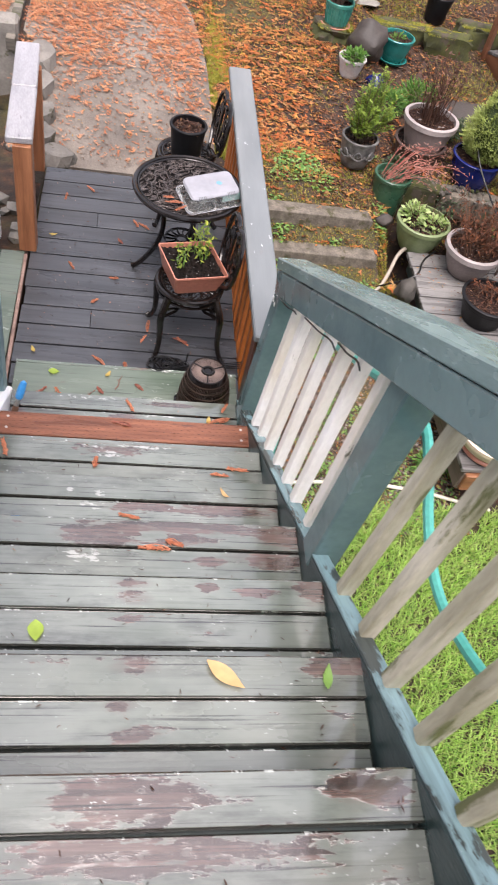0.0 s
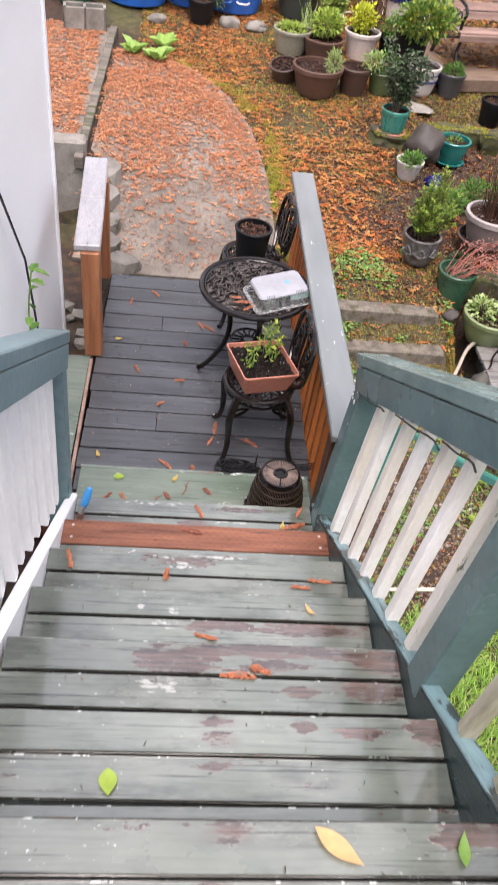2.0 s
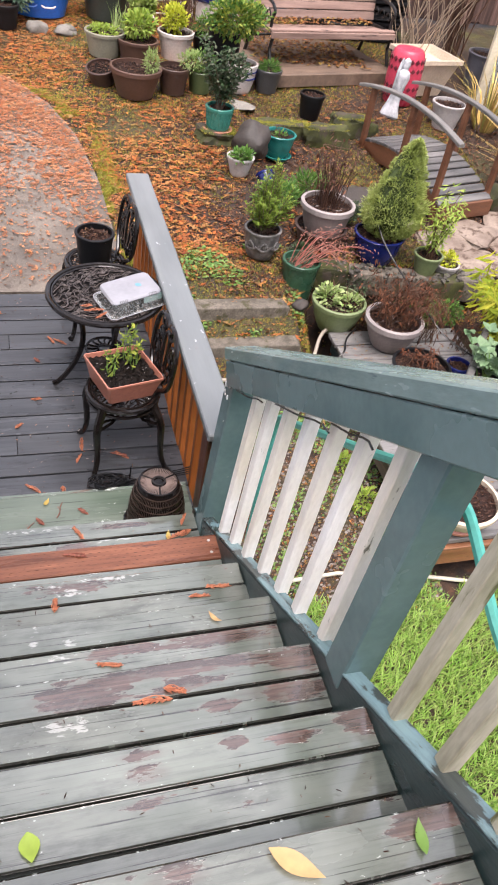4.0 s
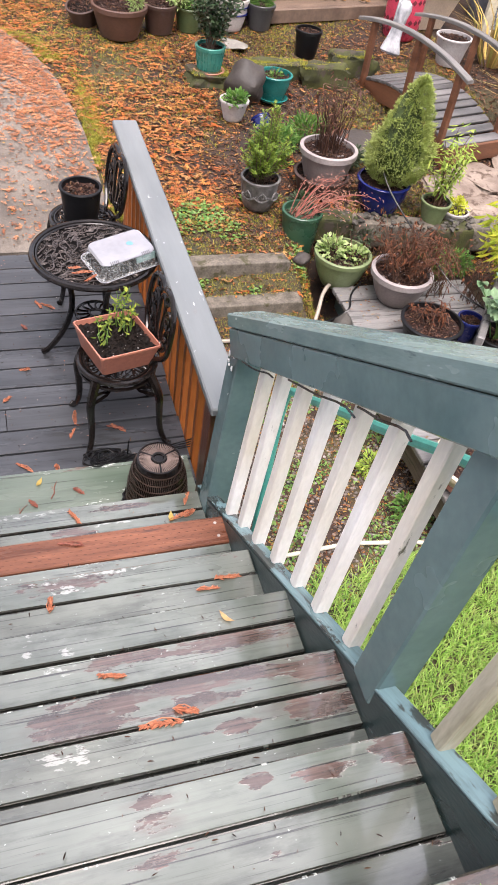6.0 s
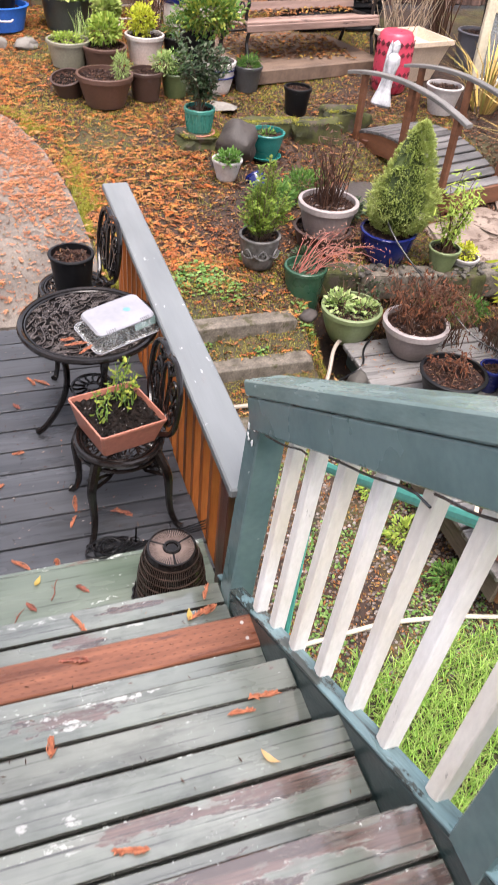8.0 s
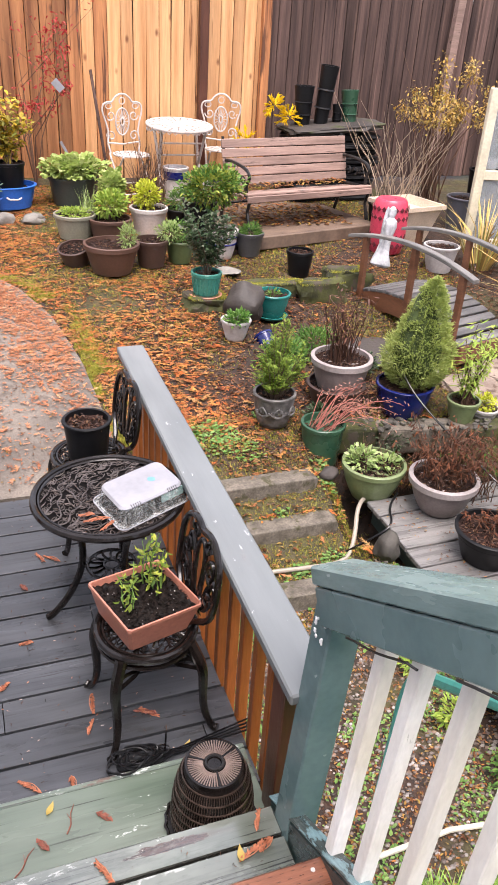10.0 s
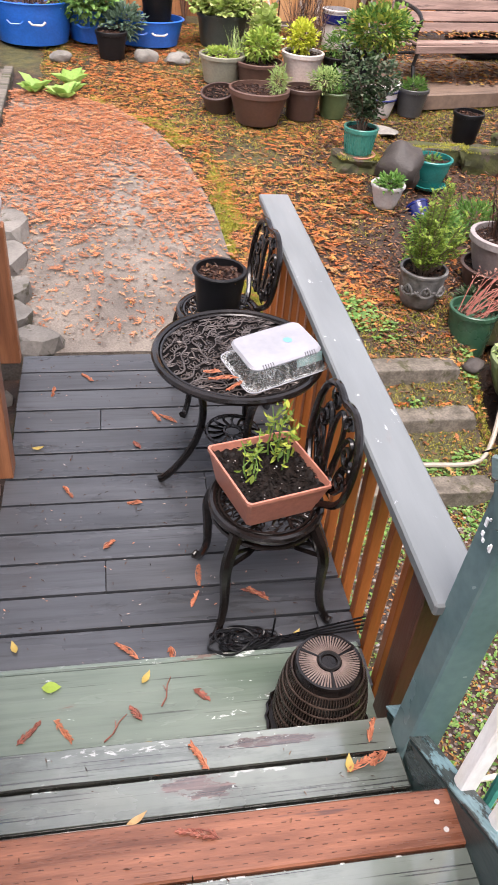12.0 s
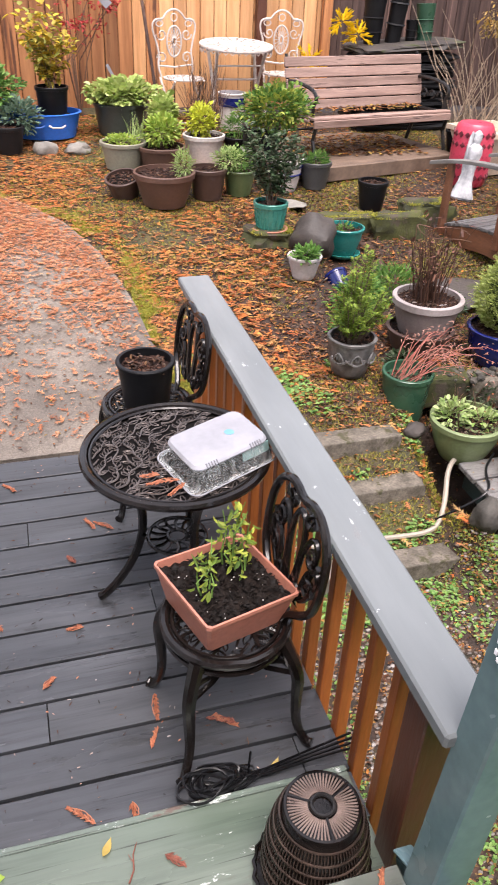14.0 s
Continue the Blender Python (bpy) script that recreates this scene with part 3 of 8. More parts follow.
BRIGHTYELLOW = leafy("vivid_yellow_flowers", (0.85, 0.55, 0.0), (0.9, 0.68, 0.02), (0.75, 0.5, 0.0))
GOLD_SHOOTS = leafy("golden_green_shoots", (0.46, 0.48, 0.03), (0.58, 0.56, 0.07), (0.26, 0.36, 0.03), (0.38, 0.43, 0.04))
YELLOWGREEN = leafy("yellow_green_leaves", (0.5, 0.55, 0.03), (0.62, 0.62, 0.08), (0.38, 0.48, 0.03))
GOLDEN = leafy("golden_brown_leaves", (0.45, 0.27, 0.06), (0.55, 0.36, 0.08), (0.32, 0.2, 0.07), (0.42, 0.36, 0.08))
REDDISH = leafy("rusty_dry_leaves", (0.1, 0.031, 0.014), (0.055, 0.019, 0.01), (0.17, 0.06, 0.026), (0.035, 0.015, 0.009), rough=0.8, thin=0.1)
PINKSTEM = leafy("pink_red_stems", (0.36, 0.11, 0.09), (0.46, 0.2, 0.16), (0.26, 0.08, 0.06), thin=0)
DRYSTEM = leafy("dry_brown_stems", (0.05, 0.026, 0.018), (0.11, 0.058, 0.038), (0.18, 0.105, 0.07), thin=0)
STRAW = leafy("straw_blades", (0.6, 0.42, 0.1), (0.66, 0.46, 0.18), (0.4, 0.26, 0.09), (0.34, 0.36, 0.1), (0.24, 0.14, 0.06), thin=0.2)
BARK = mat("thin_brown_bark", (0.07, 0.045, 0.03), (0.16, 0.11, 0.075), 10.0, 0.8, 0.1, 0.5, 60, (1, 1, 0.3))


# ---- the lie of the land ----
def lerp(t, *knots):
    if t <= knots[0][0]:
        return knots[0][1]
    for (a, p), (b, q) in zip(knots, knots[1:]):
        if t <= b:
            return p + (q - p) * (t - a) / (b - a)
    return knots[-1][1]


def smooth(t):
    t = min(1, max(0, t))
    return t * t * (3 - 2 * t)


def upper(y):
    return lerp(y, (4.8, -0.06), (7.3, 0.2), (9.5, 0.4), (11, 0.5), (40, 0.6))


def land(x, y):
    """Height of the ground: a low yard beside the stairs, a stepped bank, and the upper garden."""
    low = -0.8
    mound = 0.3 * math.exp(-((x - 1.43) / 0.13) ** 2 - ((y - 4.43) / 0.2) ** 2)
    bank = lerp(y, (4.15, low), (4.5, -0.72), (4.8, -0.56), (5.05, -0.38), (5.4, -0.2), (5.9, -0.12), (6.8, 0.14), (7.3, 0.2), (9.5, 0.4), (11, 0.5), (40, 0.6))
    if x > 1.35:
        y = y - lerp(x, (1.35, 0.4), (1.9, 0.0))
        terrace = lerp(y, (4.9, low), (5.0, -0.45), (5.3, -0.45), (5.4, -0.17), (6.0, -0.12), (6.6, -0.02), (7.3, 0.16), (9.5, 0.4), (40, 0.6))
        bank = bank + (terrace - bank) * smooth((x - 1.35) / 0.15)
    up = upper(y) if y > 4.7 else low
    z = up + (bank - up) * smooth((x - 0.05) / 0.35)
    if x < -1.12 and y < 6.25:
        z = -0.45
    return z + mound + 0.012 * noise.noise(Vector((x * 2.1, y * 2.1, 0))) + 0.006 * noise.noise(Vector((x * 7, y * 7, 3)))


# ---- ground ----
def ground_material():
    m, nt, b = shader("garden_soil_and_moss")
    vec = coords(nt, vary=False)
    c1, c2, c3 = cloud(nt, vec, 1.1, 5), cloud(nt, vec, 14, 5), cloud(nt, vec, 70, 3)
    soil = ramp(nt, c2, (0.3, (0.01, 0.006, 0.004)), (0.6, (0.045, 0.021, 0.011)), (0.75, (0.11, 0.045, 0.02)))
    moss = ramp(nt, c2, (0.3, (0.035, 0.042, 0.01)), (0.7, (0.12, 0.12, 0.025)))
    col = mix(nt, ramp(nt, c1, (0.52, 0.0), (0.66, 0.6)), soil, moss)
    col = mix(nt, 0.6, col, ramp(nt, c3, (0.3, 0.45), (0.65, 1.0)), 'MULTIPLY')
    nt.links.new(col, b.inputs["Base Color"])
    b.inputs["Roughness"].default_value = 0.75
    relief(nt, b, mix(nt, 0.5, c2, c3), 1.0, 0.015)
    return m


SOILGROUND = ground_material()
xs = [-90, -40, -15, -7, -4] + [-3.9 + 0.09 * i for i in range(122)] + [7.4, 9, 14, 30, 60, 90]
ys = [-90, -40, -15, -6, -3] + [-2.9 + 0.09 * i for i in range(155)] + [11.2, 12, 16, 30, 60, 95]
g = Geo()
g.v = [(x, y, land(x, y)) for y in ys for x in xs]
nx = len(xs)
g.f = [(j * nx + i, j * nx + i + 1, (j + 1) * nx + i + 1, (j + 1) * nx + i) for j in range(len(ys) - 1) for i in range(nx - 1)]
tagged(part("ground", g, SOILGROUND, smooth=True), "damp garden soil with moss and leaf litter", "ground", kind="structure")

# ---- concrete pad beyond the deck, with a curved garden edge ----
def slab_edge(y):
    return lerp(y, (4.8, 0.02), (5.6, 0.0), (6.2, -0.03), (6.9, -0.14), (7.4, -0.32), (7.8, -0.58), (8.05, -0.9), (8.15, -1.2))


def slab(name, left, right, y0, y1, n, label):
    g = Geo()
    rows = [y0 + (y1 - y0) * i / n for i in range(n + 1)]
    for y in rows:
        a, b = left(y), right(y)
        for k in range(9):
            x = a + (b - a) * k / 8
            g.v.append((x, y, upper(y) + 0.03 + 0.004 * noise.noise(Vector((x * 3, y * 3, 1)))))
    for y in rows:
        a, b = left(y), right(y)
        for k in (0, 8):
            g.v.append((a + (b - a) * k / 8, y, upper(y) - 0.12))
    for i in range(n):
        for k in range(8):
            g.f.append((i * 9 + k, i * 9 + k + 1, (i + 1) * 9 + k + 1, (i + 1) * 9 + k))
        o = 9 * (n + 1)
        g.f.append((i * 9 + 8, o + i * 2 + 1, o + i * 2 + 3, (i + 1) * 9 + 8))
        g.f.append((o + i * 2, i * 9, (i + 1) * 9, o + i * 2 + 2))
    o = 9 * (n + 1)
    g.f.append(tuple([o, o + 1] + [k for k in range(8, -1, -1)]))
    return tagged(part(name, g, CONCRETE), label, "pavement", kind="structure")


slab("pavement", lambda y: -1.2 - 0.22 * smooth((y - 6.05) / 0.3) + 0.02 * (y - 6), slab_edge, 4.86, 8.14, 40, "rough grey concrete pad strewn with rusty conifer sprays")
slab("pavement_side", lambda y: -4.0, lambda y: -1.53 + 0.02 * (y - 6), 6.3, 8.6, 20, "concrete side path covered with rusty sprays")
g = Geo().box((0.07, 2.4, 0.1), ch=0.006)
tagged(part("edging_board", g, TIMBER, m=Matrix.Translation((-1.465, 7.35, upper(7.35) + 0.01)) @ pose(0, 0, 0, math.degrees(0.1), 0, -1)), "dark weathered timber strip between two concrete pads", "edging", kind="structure")

# stones and the low concrete kerb beside the pad
for i, (x, y, sx, sy, sz) in enumerate([(-1.04, 4.93, 0.12, 0.085, 0.11), (-1.19, 5.1, 0.1, 0.11, 0.13), (-1.2, 5.36, 0.1, 0.12, 0.12), (-1.24, 5.66, 0.1, 0.14, 0.12), (-1.26, 6.0, 0.1, 0.16, 0.11)]):
    g = Geo().rock((0, 0, 0), (sx * 1.15, sy * 1.15, sz * 1.5), i + 3, 0.35)
    g.v = [(vx, vy, min(vz, 0.07 + 0.1 * vx)) for vx, vy, vz in g.v]
    tagged(part("edging_stone", g, mat("pale_paver_stone", (0.1, 0.092, 0.08), (0.23, 0.21, 0.185), 5.0, 0.8, 0.1, 0.8, 60, spots=(0.06, 0.055, 0.035), spot_at=0.57, spot_scale=9) if i == 0 else bpy.data.materials["pale_paver_stone"], m=Matrix.Translation((x, y, upper(y) + 0.02))), "pale rough flat-topped stone set along the concrete edge", "stone", "edging stones")
g = Geo().box((0.62, 0.16, 0.75), ch=0.02)
tagged(part("kerb_wall", g, STONE, m=pose(-1.75, 6.28, -0.14, 0, 0, 3)), "pale concrete kerb beside the sunken gap", "kerb", kind="structure")
for i in range(14):
    s = rnd(0.03, 0.075)
    tagged(part("loose_stone", Geo().rock((0, 0, 0), (s * 1.2, s, s * 0.8), i + 20, 0.3, 1), STONE, smooth=True, m=Matrix.Translation((-1.4 + rnd(-0.16, 0.16), rnd(4.1, 6.0), -0.43))), "loose grey stone in the dark gap beside the deck", "stone", "gap stones")

# ---- house walls ----
house = thing("wall_house", "white painted house wall beside the stairs", "wall", kind="structure")
for i in range(24):
    part("siding_board", Geo().box((0.03, 6.2, 0.1795), ch=0.001), HOUSE_WHITE, house, m=pose(-1.42, 1.5, -0.35 + 0.18 * i, 0, -0.6, 0))
part("wall_core", Geo().box((0.2, 6.2, 4.6), ch=0.01), HOUSE_WHITE, house, m=pose(-1.55, 1.5, 1.6))
part("corner_board", Geo().box((0.26, 0.05, 4.6), ch=0.006), HOUSE_WHITE, house, m=pose(-1.52, 4.63, 1.6))
part("wire", Geo().tube([(-1.37, 2.6, 2.2), (-1.365, 3.1, 1.55), (-1.37, 3.6, 0.8), (-1.37, 3.75, 0.2)], 0.006), CABLE, house, "thin black wire on the white wall")

# ---- staircase ----
RUN, RISE, WIDE = 0.29, 0.192, 1.037
NOSE_Y, NOSE_Z = 2.97, 0.021


def nosing(k):
    """Place of the front edge of tread k, counted from the bottom."""
    return NOSE_Y - RUN * k, NOSE_Z + RISE * k


stairs = thing("staircase", "wooden outdoor staircase with worn green painted treads", "stairs")
BOARD = 0.0925
tread_mesh = [mesh_of("tread_board", Geo().box((WIDE + rnd(-0.006, 0.004), BOARD, 0.027), ch=0.004), GREEN_TREAD) for _ in range(4)]
red_mesh = mesh_of("tread_board", Geo().box((WIDE + 0.012, 0.118, 0.03), ch=0.004), RED_BOARD)
STEPS = 10
for k in range(1, STEPS + 1):
    y, z = nosing(k)
    for j in range(3):
        if k == 2 and j == 0:
            part("tread_board", red_mesh, None, stairs, "unpainted reddish replacement board", m=pose(-WIDE / 2 + 0.004, y - 0.06, z - 0.014))
            continue
        off = 0.024 if k == 2 else 0.0
        part("tread_board", tread_mesh[(k + j) % 4], None, stairs, m=pose(-WIDE / 2 + rnd(-0.004, 0.006), y - 0.047 - 0.0985 * j - off, z - 0.0145 + rnd(-0.0015, 0.0015), rnd(-0.6, 0.6), rnd(-0.15, 0.15), rnd(-0.25, 0.25)))
# risers and boards under the treads, in shade colour, so the gaps read dark
riser = mesh_of("riser", Geo().box((WIDE - 0.01, 0.02, 0.185), ch=0.003), STRINGER_SHADE)
bearer = mesh_of("under_board", Geo().box((WIDE - 0.012, 0.285, 0.012), ch=0.002), STRINGER_SHADE)
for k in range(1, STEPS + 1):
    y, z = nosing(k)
    part("under_board", bearer, None, stairs, "dark board added under the tread to shade the gaps" if k == 1 else "", m=pose(-WIDE / 2, y - 0.152, z - 0.0375))
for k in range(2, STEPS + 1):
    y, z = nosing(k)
    part("riser", riser, None, stairs, "recessed riser board coloured as dark as the shade in the gap", m=pose(-WIDE / 2, y - 0.014, z - 0.123))
y, z = nosing(2)
g = Geo()
for r_ in range(6):
    for i in range(34):
        g.box((0.011, 0.0018, 0.001), (-WIDE + 0.03 + 0.03 * i + 0.015 * (r_ % 2), y - 0.016 - 0.0175 * r_, z + 0.0012), 0.0003)
tagged(part("incision", g, BROWN_STAIN, stairs, "small dark preservative cuts"), kind="stuff")
for x in (-WIDE + 0.035, -0.03):
    for dy in (0.03, 0.088):
        part("screw", Geo().lathe([(0.0005, 0), (0.006, 0), (0.006, 0.001), (0.0005, 0.0016)], 10), POT_GREY, stairs, "pale screw head", m=pose(x, y - dy, z + 0.0012))
slope = math.degrees(math.atan2(RISE, RUN))
for side, x, material in (("stringer", 0.024, STRINGER_SHADE), ("stringer", -WIDE - 0.024, CLEAN_WHITE)):
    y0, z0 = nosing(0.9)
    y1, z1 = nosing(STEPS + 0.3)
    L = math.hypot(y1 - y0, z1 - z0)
    part("stringer", Geo().box((0.044, L, 0.26), ch=0.008), material, stairs, "wet teal painted stringer, shade put into its dark colour" if x > 0 else "white painted stringer",
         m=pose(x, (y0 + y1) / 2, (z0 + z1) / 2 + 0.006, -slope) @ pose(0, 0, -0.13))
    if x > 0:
        # thin strip that carries the lit top tone of the stringer
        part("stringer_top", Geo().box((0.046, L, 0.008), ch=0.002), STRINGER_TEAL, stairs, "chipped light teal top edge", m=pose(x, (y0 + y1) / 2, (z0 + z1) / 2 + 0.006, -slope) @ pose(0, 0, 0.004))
y, z = nosing(STEPS + 1)
for j in range(12):
    part("landing_board", Geo().box((2.4, 0.14, 0.038), ch=0.006), GREEN_TREAD, stairs, m=pose(-0.2, y - 0.07 - 0.146 * j, z - 0.02))
for x in (-0.95, 0.85):
    part("landing_post", Geo().box((0.09, 0.09, z + 0.75)), TEAL_PAINT, stairs, m=pose(x, -0.6, (z - 0.04 - 0.8) / 2))


# ---- stair railings ----
def stair_rail(x0, inner, label, rail_mat, cap_mat, posts, k_top, k_low, balusters, lean=0.0, white=WHITE_PAINT):
    """Sloped rail on the stringer: cap, side board, posts and square balusters. inner: the side that faces the treads; lean: degrees out of plumb."""
    rail = thing("stair_railing", label, "railing", group="stair railings")
    t = math.tan(radians(slope))
    zline = lambda y: NOSE_Z + (NOSE_Y - y) / RUN * RISE
    y0, y1 = NOSE_Y - RUN * k_low, NOSE_Y - RUN * k_top
    L = math.hypot(y1 - y0, (y1 - y0) * t)
    mid = (y0 + y1) / 2
    part("handrail_cap", Geo().box((0.115, L, 0.046), ch=0.005), cap_mat, rail, m=pose(x0, mid, zline(mid) + 0.857, -slope))
    part("rail_board", Geo().box((0.036, L - 0.012, 0.093), ch=0.004), rail_mat, rail, m=pose(x0 + inner * 0.037, mid, zline(mid) + 0.857, -slope) @ pose(0, 0, -0.0725))
    for y in posts:
        low = min(0.0, zline(y) - 0.3) if y > 2.4 else zline(y) - 0.03
        top = zline(y) + 0.842
        part("post", Geo().box((0.09, 0.09, top - low), ch=0.005), rail_mat, rail, m=pose(x0 - inner * 0.3 * math.sin(radians(lean)), y, top, 0, lean) @ pose(0, 0, (low - top) / 2))
    for y in balusters:
        zb, zt = zline(y) + 0.012, zline(y) + 0.77
        part("baluster", Geo().box((0.037, 0.037, zt - zb), ch=0.003), MOSSY_WHITE if white is WHITE_PAINT and y < 1.385 else white, rail, m=pose(x0 - inner * 0.006, y, zt, rnd(-0.4, 0.4), lean + rnd(-0.4, 0.4), rnd(-2, 2)) @ pose(0, 0, (zb - zt) / 2))
    return rail


right_rail = stair_rail(0.075, -1, "dark teal stair railing with aged white square balusters", TEAL_PAINT, TEAL_CAP, (2.61, 1.385, 0.186), 9.9, 1.1, (2.38, 2.258, 2.114, 1.969, 1.814, 1.67, 1.516, 1.165, 1.003, 0.85, 0.705, 0.547, 0.395), 3.3)
g = Geo()
rng = random.Random(90)
for i in range(9):
    g.box((0.004, rng.uniform(0.004, 0.009), rng.uniform(0.006, 0.022)), (0.0285 + 0.0575 * (0.75 - 1.0), 2.603 + rng.uniform(-0.035, 0.03), 0.98 + rng.uniform(-0.05, 0.05)), 0.001, Matrix.Translation((0.0165, 0, 0)))
part("paint_chip", g, CLEAN_WHITE, right_rail, "bare white chips near the newel top")
g = Geo()
for k, (ya, yb) in enumerate(((2.45, 2.2), (2.1, 1.75), (1.75, 1.55))):
    zl = lambda y: NOSE_Z + (NOSE_Y - y) / RUN * RISE + 0.716
    pts = [(0.014, ya + (yb - ya) * i / 8, zl(ya + (yb - ya) * i / 8) - 0.01 * math.sin(math.pi * i / 8) ** 2 - (0.03 if k else 0.012) * (i / 8) ** 8) for i in range(9)]
    g.tube(pts, 0.0028, 5)
part("wire", g, CABLE, right_rail, "thin black wire stapled under the rail")
PALE_TEAL = mat("pale_teal_rail_paint", (0.12, 0.2, 0.22), (0.2, 0.29, 0.31), 3.0, 0.4, 0.12, 0.2, 40)
stair_rail(-WIDE - 0.05, 1, "pale teal stair railing with white balusters beside the house", PALE_TEAL, PALE_TEAL, (2.665, 1.52), 5.2, 0.9, [2.55 - 0.117 * i for i in range(9)], 1.0, CLEAN_WHITE)

# ---- deck ----
P, DECK_FAR, DECK_L, DECK_R = 0.146, 4.8, -1.1, 0.062
deck = thing("floor_deck", "grey stained timber deck, wet, with fallen sprays", "deck", kind="structure")
joints = {3: -0.745, 6: -0.345, 7: 0.28, 9: -0.73, 10: None, 11: -0.06, 1: None}
for i in range(13):
    y = DECK_FAR - P * (i + 0.5)
    cuts = [DECK_L + rnd(-0.006, 0.006)] + ([joints[i]] if joints.get(i) is not None and joints[i] < DECK_R else []) + [DECK_R + rnd(-0.004, 0.004)]
    for a, b in zip(cuts, cuts[1:]):
        part("deck_board", Geo().box((b - a - 0.003, 0.135, 0.036), ch=0.0008), DECK_GREY, deck, m=pose((a + b) / 2, y, -0.018 + rnd(-0.001, 0.001), 0, 0, rnd(-0.08, 0.08)))
for x in (-1.03, -0.5, 0.02):
    part("joist", Geo().box((0.04, 1.86, 0.18), ch=0.004), BROWN_STAIN, deck, m=pose(x, 3.86, -0.127))
part("rim_board", Geo().box((1.15, 0.035, 0.18), ch=0.004), DECK_GREY, deck, m=pose(-0.52, 4.812, -0.11))
part("skirting", Geo().box((0.03, 1.9, 0.7), ch=0.004), BROWN_STAIN, deck, m=pose(-1.085, 3.85, -0.39))
for x, y in ((0.02, 4.6), (0.02, 3.7), (-1.03, 4.6)):
    part("deck_post", Geo().box((0.09, 0.09, 0.7), ch=0.004), BROWN_STAIN, deck, m=pose(x - 0.05, y, -0.5))
pad = thing("step_pad", "green painted plywood pad with chipped edges at the stair foot", "step pad", (-0.515, 2.845, 0.002))
part("panel", Geo().box((1.12, 0.4, 0.02), ch=0.003), PAD_GREEN, pad, m=pose(0, -0.01, 0.01))
part("edge_strip", Geo().box((1.122, 0.018, 0.021), ch=0.004), painted_boards("chipped_pad_edge", (0.13, 0.17, 0.14), (0.18, 0.22, 0.19), (0.1, 0.07, 0.06), (0.2, 0.15, 0.12), worn_at=0.62, chip_at=0.665, dirt=0.2), pad, "edge strip with white flaking paint", m=pose(0, 0.201, 0.0105))
tagged(part("support_board", Geo().box((1.1, 0.35, 0.3), ch=0.004), BROWN_STAIN, m=pose(-0.53, 2.75, -0.155)), "dark framing under the stair foot", "framing", kind="structure")

# ---- deck railings ----
rail = thing("deck_railing", "deck railing with grey cap board and orange stained balusters", "railing")
CAP_Z = 0.698
part("cap_board", Geo().box((0.137, 2.39, 0.038), ch=0.006), CAP_GREY, rail, "grey painted cap board with pale specks", m=pose(0.069, 3.838, CAP_Z - 0.019))
part("under_rail", Geo().box((0.036, 2.3, 0.085), ch=0.004), ORANGE_STAIN, rail, m=pose(0.085, 3.84, CAP_Z - 0.082))
for i in range(17):
    y = 2.93 + 0.128 * i
    part("baluster", Geo().box((0.036, 0.036, 0.83), ch=0.003), ORANGE_STAIN, rail, m=pose(0.083, y, CAP_Z - 0.04 - 0.415, 0, 0, rnd(-2, 2)))
part("post", Geo().box((0.085, 0.085, 1.44), ch=0.004), BROWN_STAIN, rail, "dark brown stained end post", m=pose(0.075, 2.79, CAP_Z - 0.04 - 0.72))
part("post", Geo().box((0.085, 0.085, 1.0), ch=0.004), ORANGE_STAIN, rail, m=pose(0.11, 4.98, CAP_Z - 0.04 - 0.5))
rail2 = thing("deck_railing", "short deck railing with whitish cap and warm cedar post", "railing")
part("cap_board", Geo().box((0.136, 0.515, 0.038), ch=0.006), PALE_CAP, rail2, m=pose(-1.148, 4.205, CAP_Z - 0.019, 0, 0, 3.4))
part("cap_board", Geo().box((0.136, 0.5, 0.038), ch=0.006), PALE_CAP, rail2, m=pose(-1.181, 4.72, CAP_Z - 0.019, 0, 0, 3.8))
part("post", Geo().box((0.095, 0.095, 0.66), ch=0.004), CEDAR_POST, rail2, m=pose(-1.118, 3.975, 0.33))
part("post", Geo().box((0.09, 0.06, 0.66), ch=0.004), CEDAR_POST, rail2, m=pose(-1.15, 4.76, 0.33))
part("under_rail", Geo().box((0.036, 0.74, 0.085), ch=0.004), CEDAR_POST, rail2, m=pose(-1.17, 4.37, CAP_Z - 0.083, 0, 0, 3.4))
side_deck = thing("side_landing", "green painted boards with white chips beside the deck", "landing", kind="structure")
for k in range(2):
    part("landing_panel", Geo().box((0.13, 1.08, 0.03), ch=0.003), PAD_GREEN, side_deck, m=pose(-1.2 - 0.134 * k, 3.39, -0.018))
part("edge_strip", Geo().box((0.018, 1.04, 0.03), ch=0.003), BENCH_WOOD, side_deck, "bare weathered strip along the deck edge", m=pose(-1.121, 3.385, -0.014, 0, 0, 0.6))
part("landing_joist", Geo().box((0.24, 1.0, 0.3), ch=0.004), BROWN_STAIN, side_deck, m=pose(-1.26, 3.39, -0.19))

# ---- fence ----
fence = thing("fence", "tall cedar board fence, orange and dark aged sections", "fence", kind="structure")
x = -4.6
i = 0
bright = [mesh_of("fence_board", Geo().box((w, 0.02, 2.1), ch=0.004), FENCE_WOOD) for w in (0.135, 0.14, 0.125)]
pale = [mesh_of("fence_board", Geo().box((w, 0.02, 2.1), ch=0.004), FENCE_LIGHT) for w in (0.135, 0.14, 0.125)]
dark = [mesh_of("fence_board", Geo().box((w, 0.02, 2.1), ch=0.004), FENCE_DARK) for w in (0.135, 0.14, 0.125)]
